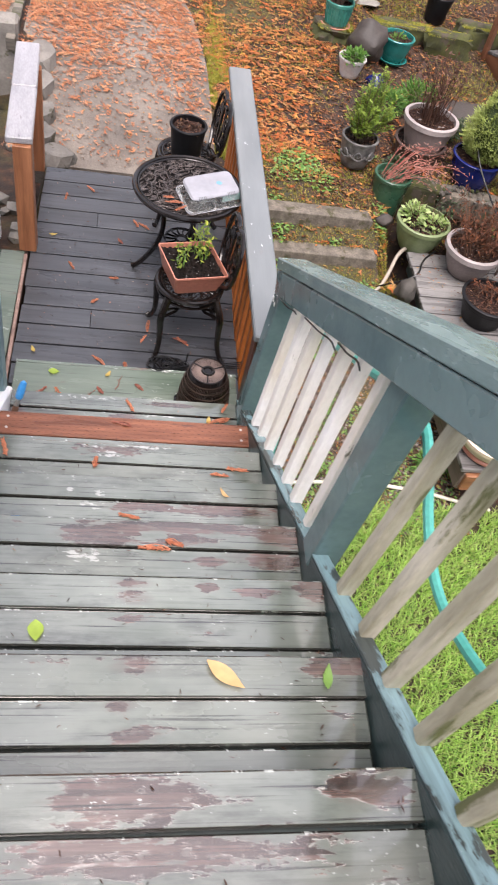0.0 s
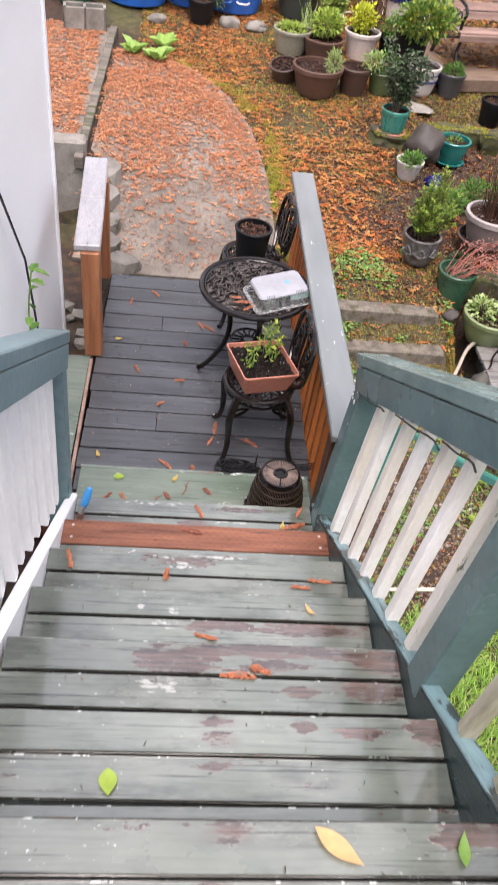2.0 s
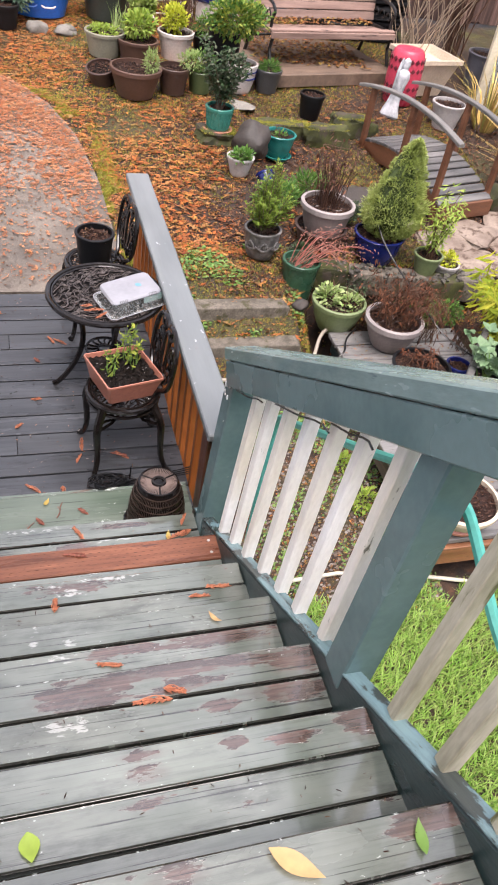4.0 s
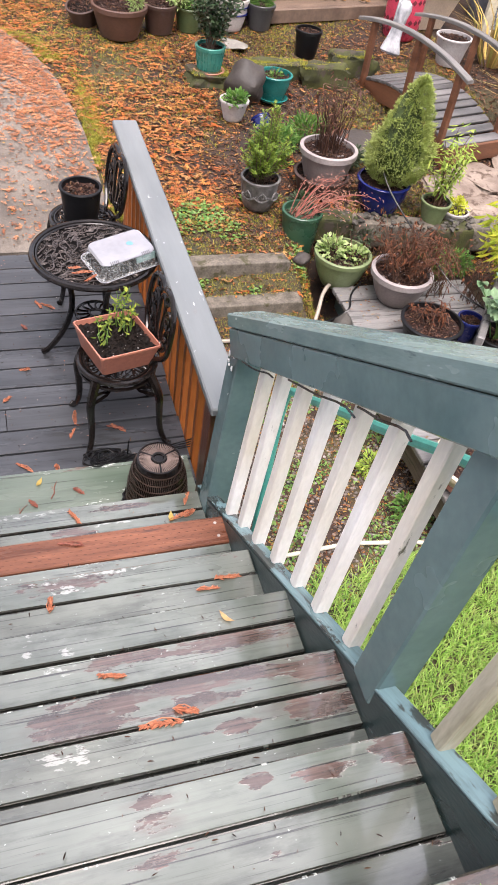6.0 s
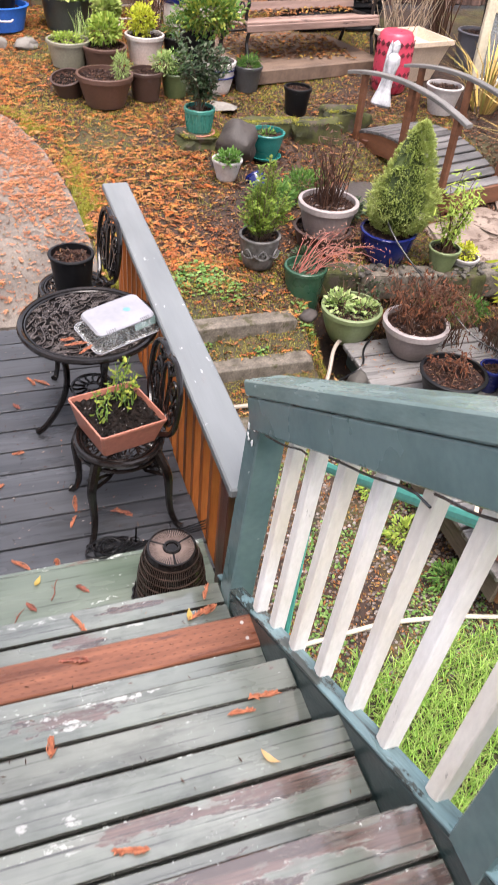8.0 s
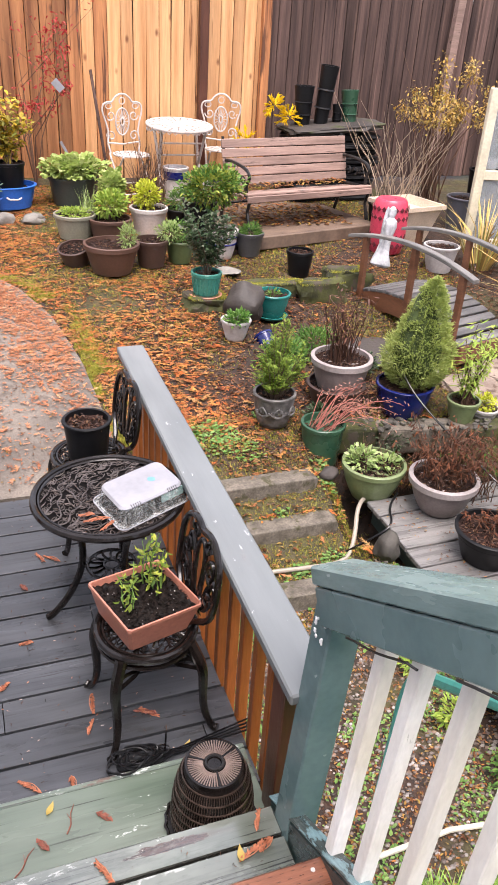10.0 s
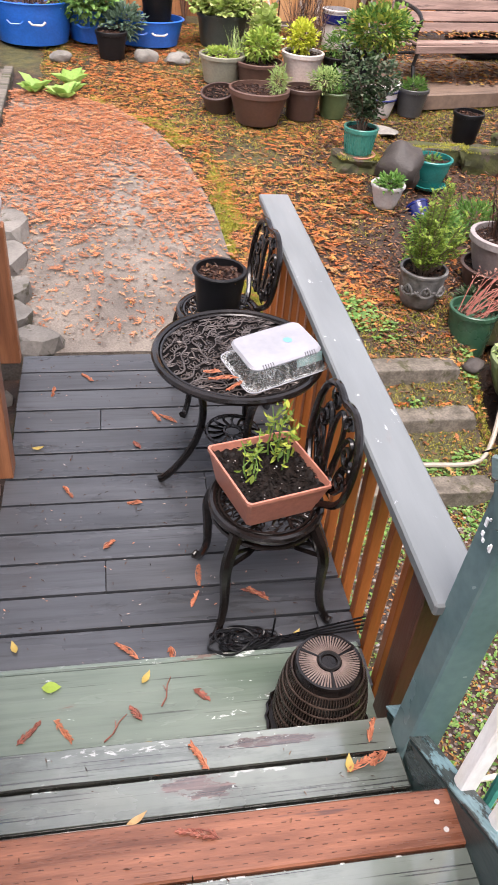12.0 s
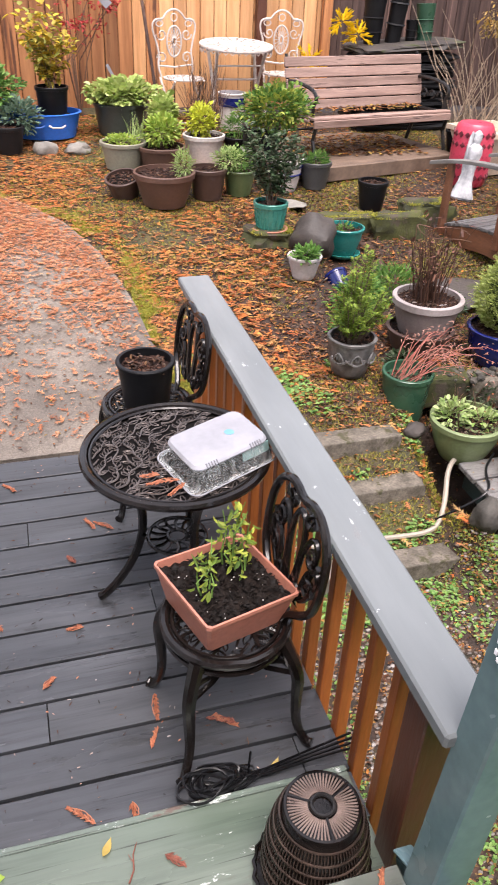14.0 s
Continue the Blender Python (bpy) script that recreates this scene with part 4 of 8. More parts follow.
while x < 8.0:
    k = i % 3
    w = (0.135, 0.14, 0.125)[k]
    part("fence_board", (bright if x < 0.55 or x < 1.1 and i % 2 else pale if x < 2.72 else dark)[k], None, fence, m=pose(x + w / 2, 10.52 + rnd(-0.004, 0.004) + (0.05 if x >= 2.72 else 0), 1.5 + rnd(-0.02, 0.02), 0, rnd(-0.3, 0.3), rnd(-1, 1)))
    x += w + 0.006
    i += 1
part("fence_backing", Geo().box((12.4, 0.012, 2.0), ch=0.003), FENCE_DARK, fence, m=pose(1.7, 10.586, 1.45))
for z in (0.75, 2.2):
    part("fence_rail", Geo().box((12.6, 0.04, 0.09), ch=0.004), FENCE_DARK, fence, m=pose(1.7, 10.62, z))
for x in (2.02, 2.74):
    part("fence_post", Geo().box((0.1, 0.09, 2.2), ch=0.004), FENCE_WOOD if x > 2.5 else BROWN_STAIN, fence, m=pose(x, 10.47, 1.55))
part("fence_post", Geo().box((0.1, 0.09, 2.2), ch=0.004), BENCH_WOOD, fence, m=pose(5.15, 10.45, 1.55, 0, 2, 0))
side = thing("fence_side", "dark aged board fence along the garden side", "fence", kind="structure")
for i in range(60):
    part("fence_board", dark[i % 3], None, side, m=pose(7.2, 10.4 - 0.145 * i, 1.45, 0, 0, 90))


# ---- deck furniture ----
def vine_disc(g, radius, r, seed, size=1.0):
    """Cast vines: a few long wavy stems spread over the disc, with pointed outlined leaves on short stalks along both sides."""
    rng = random.Random(seed)
    heading = lambda p: 3.6 * noise.noise(Vector((p.x * 4.2, p.y * 4.2, seed))) + 0.6
    step, cell, taken = 0.008 * size, 0.02, {}

    def near(q, d, own=()):
        i, j = int(q.x // cell), int(q.y // cell)
        return any((q - o).length < d and k not in own for a in range(i - 2, i + 3) for b in range(j - 2, j + 3) for o, k in taken.get((a, b), ()))

    def keep(q, k):
        taken.setdefault((int(q.x // cell), int(q.y // cell)), []).append((q, k))
    stems = []
    for i in range(700):
        a, d = rng.uniform(0, 2 * math.pi), radius * math.sqrt(rng.uniform(0, 0.98))
        p = Vector((d * math.cos(a), d * math.sin(a), 0))
        if near(p, 0.026 * size):
            continue
        line = [p]
        for way in (1, -1):
            tail = []
            q = p
            for s in range(40):
                h = heading(q) + 0.55 * math.sin(s * 0.42 + i)
                q = q + Vector((math.cos(h), math.sin(h), 0)) * step * way
                if q.length > radius or near(q, 0.016 * size):
                    break
                tail.append(q)
            line = line + tail if way > 0 else tail[::-1] + line
        if len(line) < 4:
            continue
        for q in line:
            keep(q, i)
        stems.append((i, line))
        g.tube(line, [r * (1.25 - 0.45 * k / len(line)) for k in range(len(line))], 5)
    for i, line in stems:
        for k in range(0, len(line) - 1):
            ahead = (line[k + 1] - line[k]).normalized()
            for side in (1, -1):
                turn = Matrix.Rotation(rng.uniform(0.5, 1.15) * side, 3, 'Z')
                way = turn @ ahead
                out = Vector((-way.y, way.x, 0)) * side
                l = rng.uniform(0.026, 0.042) * size
                spots = [line[k] + way * l * u + out * l * 0.06 * u for u in (0.35, 0.65, 1.0)]
                if spots[-1].length > radius or any(near(q, 0.0062 * size, (i,)) or near(q, 0.0045 * size) for q in spots[1:]):
                    continue
                for q in spots:
                    keep(q, i + 0.5)
                edge = [(0.12, 0.0), (0.3, 0.13), (0.52, 0.2), (0.78, 0.14), (1.0, -0.03), (0.78, -0.1), (0.52, -0.16), (0.3, -0.12)]
                g.tube([line[k] + way * l * u + out * l * v + Vector((0, 0, r * 0.2)) for u, v in edge], r * 0.68, 4, True)
    return g


def circle(r, z=0.0, n=36, cx=0.0, cy=0.0):
    return [(cx + r * math.cos(2 * math.pi * i / n), cy + r * math.sin(2 * math.pi * i / n), z) for i in range(n)]


def soft(pts, rounds=2):
    """The same line with its corners rounded off."""
    pts = [Vector(p) for p in pts]
    for _ in range(rounds):
        q = [pts[0]]
        for a, b in zip(pts, pts[1:]):
            q += [a.lerp(b, 0.25), a.lerp(b, 0.75)]
        pts = q + [pts[-1]]
    return pts


def bistro_table(at, h, r):
    t = thing("bistro_table", "round dark bronze cast metal bistro table with leaf lattice top", "table", at)
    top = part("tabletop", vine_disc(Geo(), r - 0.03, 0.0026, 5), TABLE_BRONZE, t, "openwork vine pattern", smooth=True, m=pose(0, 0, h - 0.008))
    # added black disc in place of the dark floor behind the openwork
    part("under_plate", Geo().lathe([(0.001, -0.012), (r - 0.02, -0.012), (r - 0.02, -0.008), (0.001, -0.008)], 48), mat("matte_black_casting_ground", (0.003, 0.0025, 0.0025), (0.009, 0.008, 0.008), 20.0, 0.9, 0.05, 0.3, 90, spec=0.08), top, "black disc added for the darkness seen through the lattice")
    part("rim", Geo().tube(circle(r - 0.012, 0, 56), 0.014, 8, True).tube(circle(r - 0.032, 0.002, 56), 0.006, 6, True), BRONZE, top, smooth=True)
    under = part("apron", Geo().tube(circle(r - 0.05, -0.03, 40), 0.008, 6, True), BRONZE, t, smooth=True, m=pose(0, 0, h))
    for a in (radians(170), radians(57), radians(288)):
        prof = [(0.19, h - 0.03), (0.155, h - 0.09), (0.122, h - 0.17), (0.108, h - 0.25), (0.115, h - 0.34), (0.145, h - 0.43), (0.195, h - 0.52), (0.245, 0.026), (0.268, 0.014)]
        pts = [(d * math.cos(a), d * math.sin(a), z) for d, z in prof]
        part("leg", Geo().tube(soft(pts), 0.0145, 8), BRONZE, t, smooth=True)
    shelf = part("lower_shelf", Geo().tube(circle(0.095, 0, 28), 0.007, 6, True).tube(circle(0.032, 0, 16), 0.007, 6, True), BRONZE, t, smooth=True, m=pose(0, 0, h - 0.34))
    for k in range(14):
        a = 2 * math.pi * k / 14
        part("spoke", Geo().tube([(0.032 * math.cos(a), 0.032 * math.sin(a), 0), (0.066 * math.cos(a + 0.14), 0.066 * math.sin(a + 0.14), 0.003), (0.095 * math.cos(a), 0.095 * math.sin(a), 0)], 0.0055, 5), BRONZE, shelf, smooth=True)
    for a in (radians(170), radians(57), radians(288)):
        part("arm", Geo().tube([(0.095 * math.cos(a), 0.095 * math.sin(a), 0), (0.115 * math.cos(a), 0.115 * math.sin(a), 0.0)], 0.008, 6), BRONZE, shelf, smooth=True)
    return t


def bistro_chair(at, rz, seed):
    """Cast chair; the back stands on its +y side before turning."""
    t = thing("bistro_chair", "dark bronze cast metal chair with vine lattice back and round seat", "chair", at, rz, "chairs on the deck")
    h, r = 0.415, 0.175
    seat = part("seat", vine_disc(Geo(), r - 0.02, 0.0042, seed, 1.25), BRONZE, t, smooth=True, m=pose(0, 0, h - 0.01))
    part("seat_rim", Geo().tube(circle(r - 0.01, 0, 40), 0.013, 8, True).tube(circle(r - 0.03, 0.004, 40), 0.006, 6, True).tube(circle(r - 0.012, -0.035, 40), 0.008, 6, True), BRONZE, seat, smooth=True)
    for sx, sy in ((-1, -1), (1, -1), (-1, 1), (1, 1)):
        top = Vector((sx * 0.115, sy * 0.115, h - 0.02))
        foot = Vector((sx * 0.165, sy * (0.165 if sy < 0 else 0.19), 0.012))
        pts = [top, top.lerp(foot, 0.2) + Vector((sx * 0.025, sy * 0.025, -0.02)), top.lerp(foot, 0.5) + Vector((sx * 0.005, sy * 0.005, 0)), top.lerp(foot, 0.8) - Vector((sx * 0.012, sy * 0.012, 0)), foot, foot + Vector((sx * 0.015, sy * 0.015, 0))]
        fine = [Vector(p) for p in pts]
        for _ in range(2):
            q = [fine[0]]
            for u, v in zip(fine, fine[1:]):
                q += [u.lerp(v, 0.25), u.lerp(v, 0.75)]
            fine = q + [fine[-1]]
        k_ = len(fine) - 1
        g = Geo().tube(fine, [0.023 - 0.0105 * min(1, 1.5 * i / k_) + 0.005 * (i / k_) ** 6 for i in range(k_ + 1)], 8)
        for e in (-1, 1):
            mid = top + Vector((0, 0, -0.03))
            d = Vector((-sx * 0.07, 0, -0.02)) if e < 0 else Vector((0, -sy * 0.07, -0.02))
            g.tube([top.lerp(foot, 0.28) + Vector((sx * 0.015, sy * 0.015, 0)), mid + d * 0.6 + Vector((0, 0, -0.045)), mid + d + Vector((0, 0, 0.01))], 0.008, 6)
            g.tube(soft([top.lerp(foot, 0.17) + Vector((sx * 0.02, sy * 0.02, 0)), mid + d * 0.35 + Vector((0, 0, -0.03)), mid + d * 0.75 + Vector((0, 0, -0.03)), mid + d * 0.7 + Vector((0, 0, 0.0)), mid + d * 0.35 + Vector((0, 0, 0.0))], 1), 0.0068, 6)
        part("leg", g, BRONZE, t, smooth=True)
    g = Geo()
    y0 = 0.15
    hoop = [(-0.05, y0 - 0.02, h - 0.015), (-0.075, y0, h + 0.03), (-0.125, y0 + 0.012, h + 0.06), (-0.16, y0 + 0.02, h + 0.105), (-0.17, y0 + 0.03, h + 0.18), (-0.166, y0 + 0.04, h + 0.255), (-0.14, y0 + 0.048, h + 0.315), (-0.09, y0 + 0.052, h + 0.348), (-0.045, y0 + 0.052, h + 0.35), (-0.012, y0 + 0.05, h + 0.338)]
    hoop += [(-a, b, c) for a, b, c in hoop[::-1]]
    fine = []
    for a, b in zip(hoop, hoop[1:]):
        fine += [Vector(a).lerp(Vector(b), s / 3) for s in range(3)]
    fine.append(Vector(hoop[-1]))
    for _ in range(2):
        fine = [fine[0]] + [(fine[i - 1] + 2 * fine[i] + fine[i + 1]) / 4 for i in range(1, len(fine) - 1)] + [fine[-1]]
    part("back_hoop", g.tube(fine, 0.012, 8), BRONZE, t, smooth=True)
    g = Geo()
    back_y = lambda z: y0 + 0.02 + 0.12 * (z - h - 0.05)
    for cx, tilt, w, z0, z1 in ((0.0, 0.0, 0.04, 0.06, 0.3), (-0.045, -0.045, 0.036, 0.05, 0.27), (0.045, 0.045, 0.036, 0.05, 0.27), (-0.075, -0.05, 0.03, 0.07, 0.2), (0.075, 0.05, 0.03, 0.07, 0.2)):
        loop = []
        for k in range(26):
            a = 2 * math.pi * k / 26
            t_ = 0.5 - 0.5 * math.cos(a)
            z = h + z0 + (z1 - z0) * t_
            loop.append((cx + tilt * t_ + w * math.sin(a) * (0.55 + 0.6 * t_), back_y(z), z))
        g.tube(loop, 0.0085, 6, True)
    for s in (-1, 1):
        for cx, cz, r0, turn in ((0.105, 0.13, 0.032, 1), (0.1, 0.225, 0.034, -1), (0.055, 0.3, 0.026, 1), (0.05, 0.085, 0.024, -1)):
            pts = []
            for k in range(15):
                a = 0.6 * k
                rr = r0 * (1 - k / 19)
                z = h + cz + turn * rr * math.sin(a)
                pts.append((s * (cx + rr * math.cos(a)), back_y(z) - 0.004, z))
            g.tube(pts, [0.0085 - 0.0002 * k for k in range(15)], 6)
            g.leaf((s * cx, back_y(h + cz) - 0.006, h + cz), (s * 0.6, 0, turn), (0, -1, 0), 0.05, 0.024, 0.1)
    part("back_lattice", g, BRONZE, t, "openwork vine and leaf pattern", smooth=True)
    return t


bistro_table((-0.26, 3.83, 0), 0.61, 0.292)
bistro_chair((-0.235, 3.31, 0), -86, 11)
bistro_chair((-0.24, 4.48, 0), -84, 12)


MULCH = leafy("dark_bark_flakes", (0.012, 0.007, 0.005), (0.05, 0.022, 0.014), (0.1, 0.045, 0.028), (0.025, 0.012, 0.009), (0.2, 0.11, 0.06), thin=0.05)


def pot_geo(r, h, taper=0.72, lip=0.02, wall=0.008, belly=0.0, n=32, sx=1.0, sy=1.0):
    rb = r * taper
    outer = [(rb * 0.9, 0.0), (rb, 0.008)]
    for i in range(1, 7):
        t = i / 7
        outer.append((rb + (r - rb) * t + belly * r * math.sin(math.pi * t), 0.008 + (h - lip - 0.01) * t))
    e = min(0.013, 0.07 * r)
    outer += [(r, h - lip), (r + e * 0.85, h - lip + 0.002), (r + e, h - 0.004), (r + e * 0.6, h), (r - wall, h), (r - wall, h - 0.05)]
    return Geo().lathe(outer, n, sx=sx, sy=sy)


def soil_geo(r, z, seed=0, sx=1.0, sy=1.0):
    g = Geo()
    for ring in range(0, 8):
        rr = r * ring / 7
        for j in range(24):
            a = 2 * math.pi * j / 24
            g.v.append((rr * sx * math.cos(a), rr * sy * math.sin(a), z + 0.02 * noise.noise(Vector((rr * 26 * math.cos(a), rr * 26 * math.sin(a), seed)))))
    for ring in range(7):
        for j in range(24):
            j2 = (j + 1) % 24
            g.f.append((ring * 24 + j, ring * 24 + j2, (ring + 1) * 24 + j2, (ring + 1) * 24 + j))
    return g


def pot(label, at, r, h, material, soil=SOIL, name="plant_pot", taper=0.72, belly=0.0, lip=0.02, fill=0.035, tilt=(0, 0, 0), group="garden pots", sx=1.0, sy=1.0, rim=None):
    t = thing(name, label, "plant pot", group=group, m=pose(*at, *tilt))
    body = part("body", pot_geo(r, h, taper, lip, belly=belly, sx=sx, sy=sy), material, t, smooth=True)
    if rim is not None:
        part("rim", Geo().lathe([(r + 0.002, h - lip - 0.004), (r + 0.016, h - lip - 0.002), (r + 0.018, h + 0.001), (r + 0.01, h + 0.005), (r - 0.009, h + 0.005), (r - 0.01, h - 0.06)], 32), rim, t, "paler rolled rim", smooth=True)
    part("soil", soil_geo(r - 0.006, h - fill, r * 70, sx, sy), soil, t, "dark soil", smooth=True)
    g = Geo()
    rng = random.Random(label)
    for _ in range(int(90 + 6000 * r * r)):
        a, q = rng.uniform(0, 6.283), (r - 0.015) * math.sqrt(rng.random())
        w = rng.uniform(0, 6.283)
        g.leaf((q * math.cos(a), q * math.sin(a), h - fill + 0.008), (math.cos(w), math.sin(w), rng.uniform(0, 0.6)), (0, 0, 1), rng.uniform(0.012, 0.032), rng.uniform(0.005, 0.012))
    tagged(part("mulch", g, MULCH, t, "dark bark flakes and dead leaf bits"), kind="stuff")
    return t


pot("black plastic nursery pot of reddish mulch on the metal chair", (-0.25, 4.43, 0.42), 0.103, 0.2, POT_BLACK, REDSOIL, taper=0.82, lip=0.014, group="")

# the terracotta planter on the near chair
def planter():
    m = pose(-0.232, 3.335, 0.525, 0, 4, 18)
    t = thing("planter", "square terracotta plastic planter with pepper seedlings, on the metal chair", "planter", m=m)
    a, b, c, d = 0.141, 0.141, 0.113, 0.113
    H = 0.112
    g = Geo()
    rings = [(c, d, -H), (a - 0.004, b - 0.004, -0.012), (a - 0.003, b - 0.003, -0.011), (a, b, -0.01), (a, b, 0.0), (a - 0.006, b - 0.006, 0.0), (a - 0.009, b - 0.009, -0.034)]
    for p, q, z in rings:
        e = 0.009
        g.v += [(-p + e, -q, z), (p - e, -q, z), (p, -q + e, z), (p, q - e, z), (p - e, q, z), (-p + e, q, z), (-p, q - e, z), (-p, -q + e, z)]
    for i in range(len(rings) - 1):
        for j in range(8):
            j2 = (j + 1) % 8
            g.f.append((i * 8 + j, i * 8 + j2, (i + 1) * 8 + j2, (i + 1) * 8 + j))
    g.f.append(tuple(range(8))[::-1])
    part("body", g, POT_TERRA, t)
    g = Geo()
    n = 40
    for i in range(n + 1):
        for j in range(n + 1):
            x, y = (2 * i / n - 1) * (a - 0.012), (2 * j / n - 1) * (b - 0.012)
            g.v.append((x, y, -0.022 + 0.016 * noise.noise(Vector((x * 22, y * 22, 4))) + 0.012 * noise.noise(Vector((x * 70, y * 70, 1)))))
    g.f = [(i * (n + 1) + j, (i + 1) * (n + 1) + j, (i + 1) * (n + 1) + j + 1, i * (n + 1) + j + 1) for i in range(n) for j in range(n)]
    part("soil", g, SOIL, t, "black soil with pale perlite", smooth=True)
    g = Geo()
    rng = random.Random(31)
    for i in range(420):
        w = rng.uniform(0, 6.28)
        g.leaf((rng.uniform(-0.125, 0.125), rng.uniform(-0.125, 0.125), -0.02), (math.cos(w), math.sin(w), rng.uniform(0, 0.7)), (0, 0, 1), rng.uniform(0.008, 0.022), rng.uniform(0.004, 0.009))
    tagged(part("mulch", g, SOIL, t, "coarse black soil clods"), kind="stuff")
    g = Geo()
    for i in range(26):
        x, y, s = rnd(-0.11, 0.11), rnd(-0.115, 0.115), rnd(0.001, 0.0028)
        g.rock((x, y, -0.015), (s, s, s), i, 0.2, 1)
    tagged(part("perlite", g, POT_GREY, t, "tiny pale perlite grains"), kind="stuff")
    inv = m.to_3x3().inverted()
    upv = inv @ Vector((0, 0, 1))
    gl = Geo()
    rng = random.Random(8)
    for i, (x, y, hh) in enumerate([(0.05, 0.03, 0.2), (0.07, 0.01, 0.14), (-0.05, 0.0, 0.09), (0.03, 0.03, 0.1), (-0.07, 0.02, 0.12), (0.085, 0.03, 0.15), (-0.06, -0.03, 0.06), (0.03, 0.06, 0.18), (-0.01, 0.06, 0.1), (0.04, -0.01, 0.1), (-0.08, -0.01, 0.06), (0.065, 0.05, 0.22)]):
        p = Vector((x, y, -0.02))
        pts = [p + upv * hh * s + Vector((rng.uniform(-0.006, 0.006), rng.uniform(-0.006, 0.006), 0)) * s * 4 for s in (0, 0.33, 0.66, 1)]
        part("stem", Geo().tube(pts, [0.003, 0.0025, 0.002, 0.0012], 5), GREEN, t, "thin green stem" if i == 0 else "")
        for k in range(int(hh * 95)):
            s = rng.uniform(0.3, 1.02)
            way = Vector((rng.uniform(-1, 1), rng.uniform(-1, 1), rng.uniform(-0.5, 0.5))) - upv * 0.25
            gl.leaf(p + upv * hh * s + Vector((rng.uniform(-1, 1), rng.uniform(-1, 1), 0)) * 0.02, way, upv, rng.uniform(0.014, 0.036), rng.uniform(0.006, 0.014), -0.2)
    part("foliage", gl, leafy("pepper_leaves", (0.1, 0.18, 0.025), (0.26, 0.35, 0.05), (0.42, 0.45, 0.07), (0.06, 0.12, 0.02), (0.32, 0.38, 0.05), (0.09, 0.15, 0.025), thin=0.3), t, "yellow-green drooping leaves")
    return t


planter()

# ---- clear box on the table ----
def round_rect(a, b, z, c, n=5, sag=0.0):
    """Corners-rounded outline of half sizes a and b, pushed a little out of square."""
    out = []
    for sx, sy, a0 in ((1, 1, 0), (-1, 1, 90), (-1, -1, 180), (1, -1, 270)):
        for k in range(n):
            an = radians(a0 + 90 * k / (n - 1))
            y = sy * (b - c) + c * math.sin(an)
            out.append((sx * (a - c) + c * math.cos(an) + 0.17 * y, y, z - sag * abs(math.cos(an)) ** 4))
    return out


def rings(g, loops, cap=True):
    """Skin over outlines of the same count."""
    n = len(loops[0])
    for loop in loops:
        g.v += loop
    g.f += [(i * n + j, i * n + (j + 1) % n, (i + 1) * n + (j + 1) % n, (i + 1) * n + j) for i in range(len(loops) - 1) for j in range(n)]
    if cap:
        g.f.append(tuple(range((len(loops) - 1) * n, len(loops) * n)))
    return g


def plastic_box():
    t = thing("plastic_box", "clear clamshell food box with a white lid and pale blue mark", "box", m=pose(-0.15, 3.752, 0.614, 0, 0, 26))
    part("shell", rings(Geo(), [round_rect(0.152, 0.112, 0.003, 0.03), round_rect(0.15, 0.108, 0.012, 0.03), round_rect(0.147, 0.103, 0.035, 0.032), round_rect(0.142, 0.097, 0.064, 0.034), round_rect(0.132, 0.088, 0.071, 0.032)]), clear, t, "clear dented plastic", smooth=True)
    lid = part("lid", rings(Geo(), [round_rect(0.1405, 0.0955, 0.061, 0.034, sag=0.003), round_rect(0.142, 0.097, 0.066, 0.034, sag=0.003), round_rect(0.136, 0.091, 0.0725, 0.032), round_rect(0.128, 0.083, 0.0735, 0.03)]), WHITE_LID, t, "white paper lid", smooth=True)
    rib = mesh_of("rib", Geo().box((0.0035, 0.007, 0.03), ch=0.001), clear)
    notch = mesh_of("notch", Geo().box((0.0028, 0.016, 0.002), ch=0.0004), mat("grey_lid_notch", (0.05, 0.05, 0.056), (0.08, 0.08, 0.088)))
    for s in (-1, 1):
        for e in (-1, 1):
            for k in range(5):
                x = s * 0.083 + (k - 2) * 0.0095
                part("rib", rib, None, t, m=pose(x + 0.017 * e, e * 0.101, 0.045, 9 * e))
                part("notch", notch, None, lid, m=pose(x + 0.016 * e, e * 0.0935, 0.0702, -46 * e))
    part("flange", rings(Geo(), [round_rect(0.15, 0.11, 0.003, 0.03), round_rect(0.166, 0.122, 0.003, 0.034), round_rect(0.167, 0.123, 0.006, 0.034), round_rect(0.149, 0.109, 0.006, 0.03)], False), clear, t, "clear moulded edge")
    part("flange_lip", Geo().tube(round_rect(0.166, 0.122, 0.005, 0.034), 0.0022, 5, True), WHITE_LID, t, "pale moulded lip")
    part("mark", Geo().lathe([(0.0001, 0), (0.016, 0), (0.016, 0.0004), (0.0001, 0.0004)], 9), LABEL_BLUE, lid, "pale blue mark", m=pose(0.045, 0.0, 0.074))
    # flat teal strip added for the reflected patch behind the clear wall
    part("paper", rings(Geo(), [round_rect(0.052, 0.002, -0.016, 0.001, 2), round_rect(0.052, 0.002, 0.016, 0.001, 2)]), BOX_TEAL, t, "teal strip standing in for a reflection in the box", m=pose(0.07, -0.092, 0.044, -9))
    return t


plastic_box()

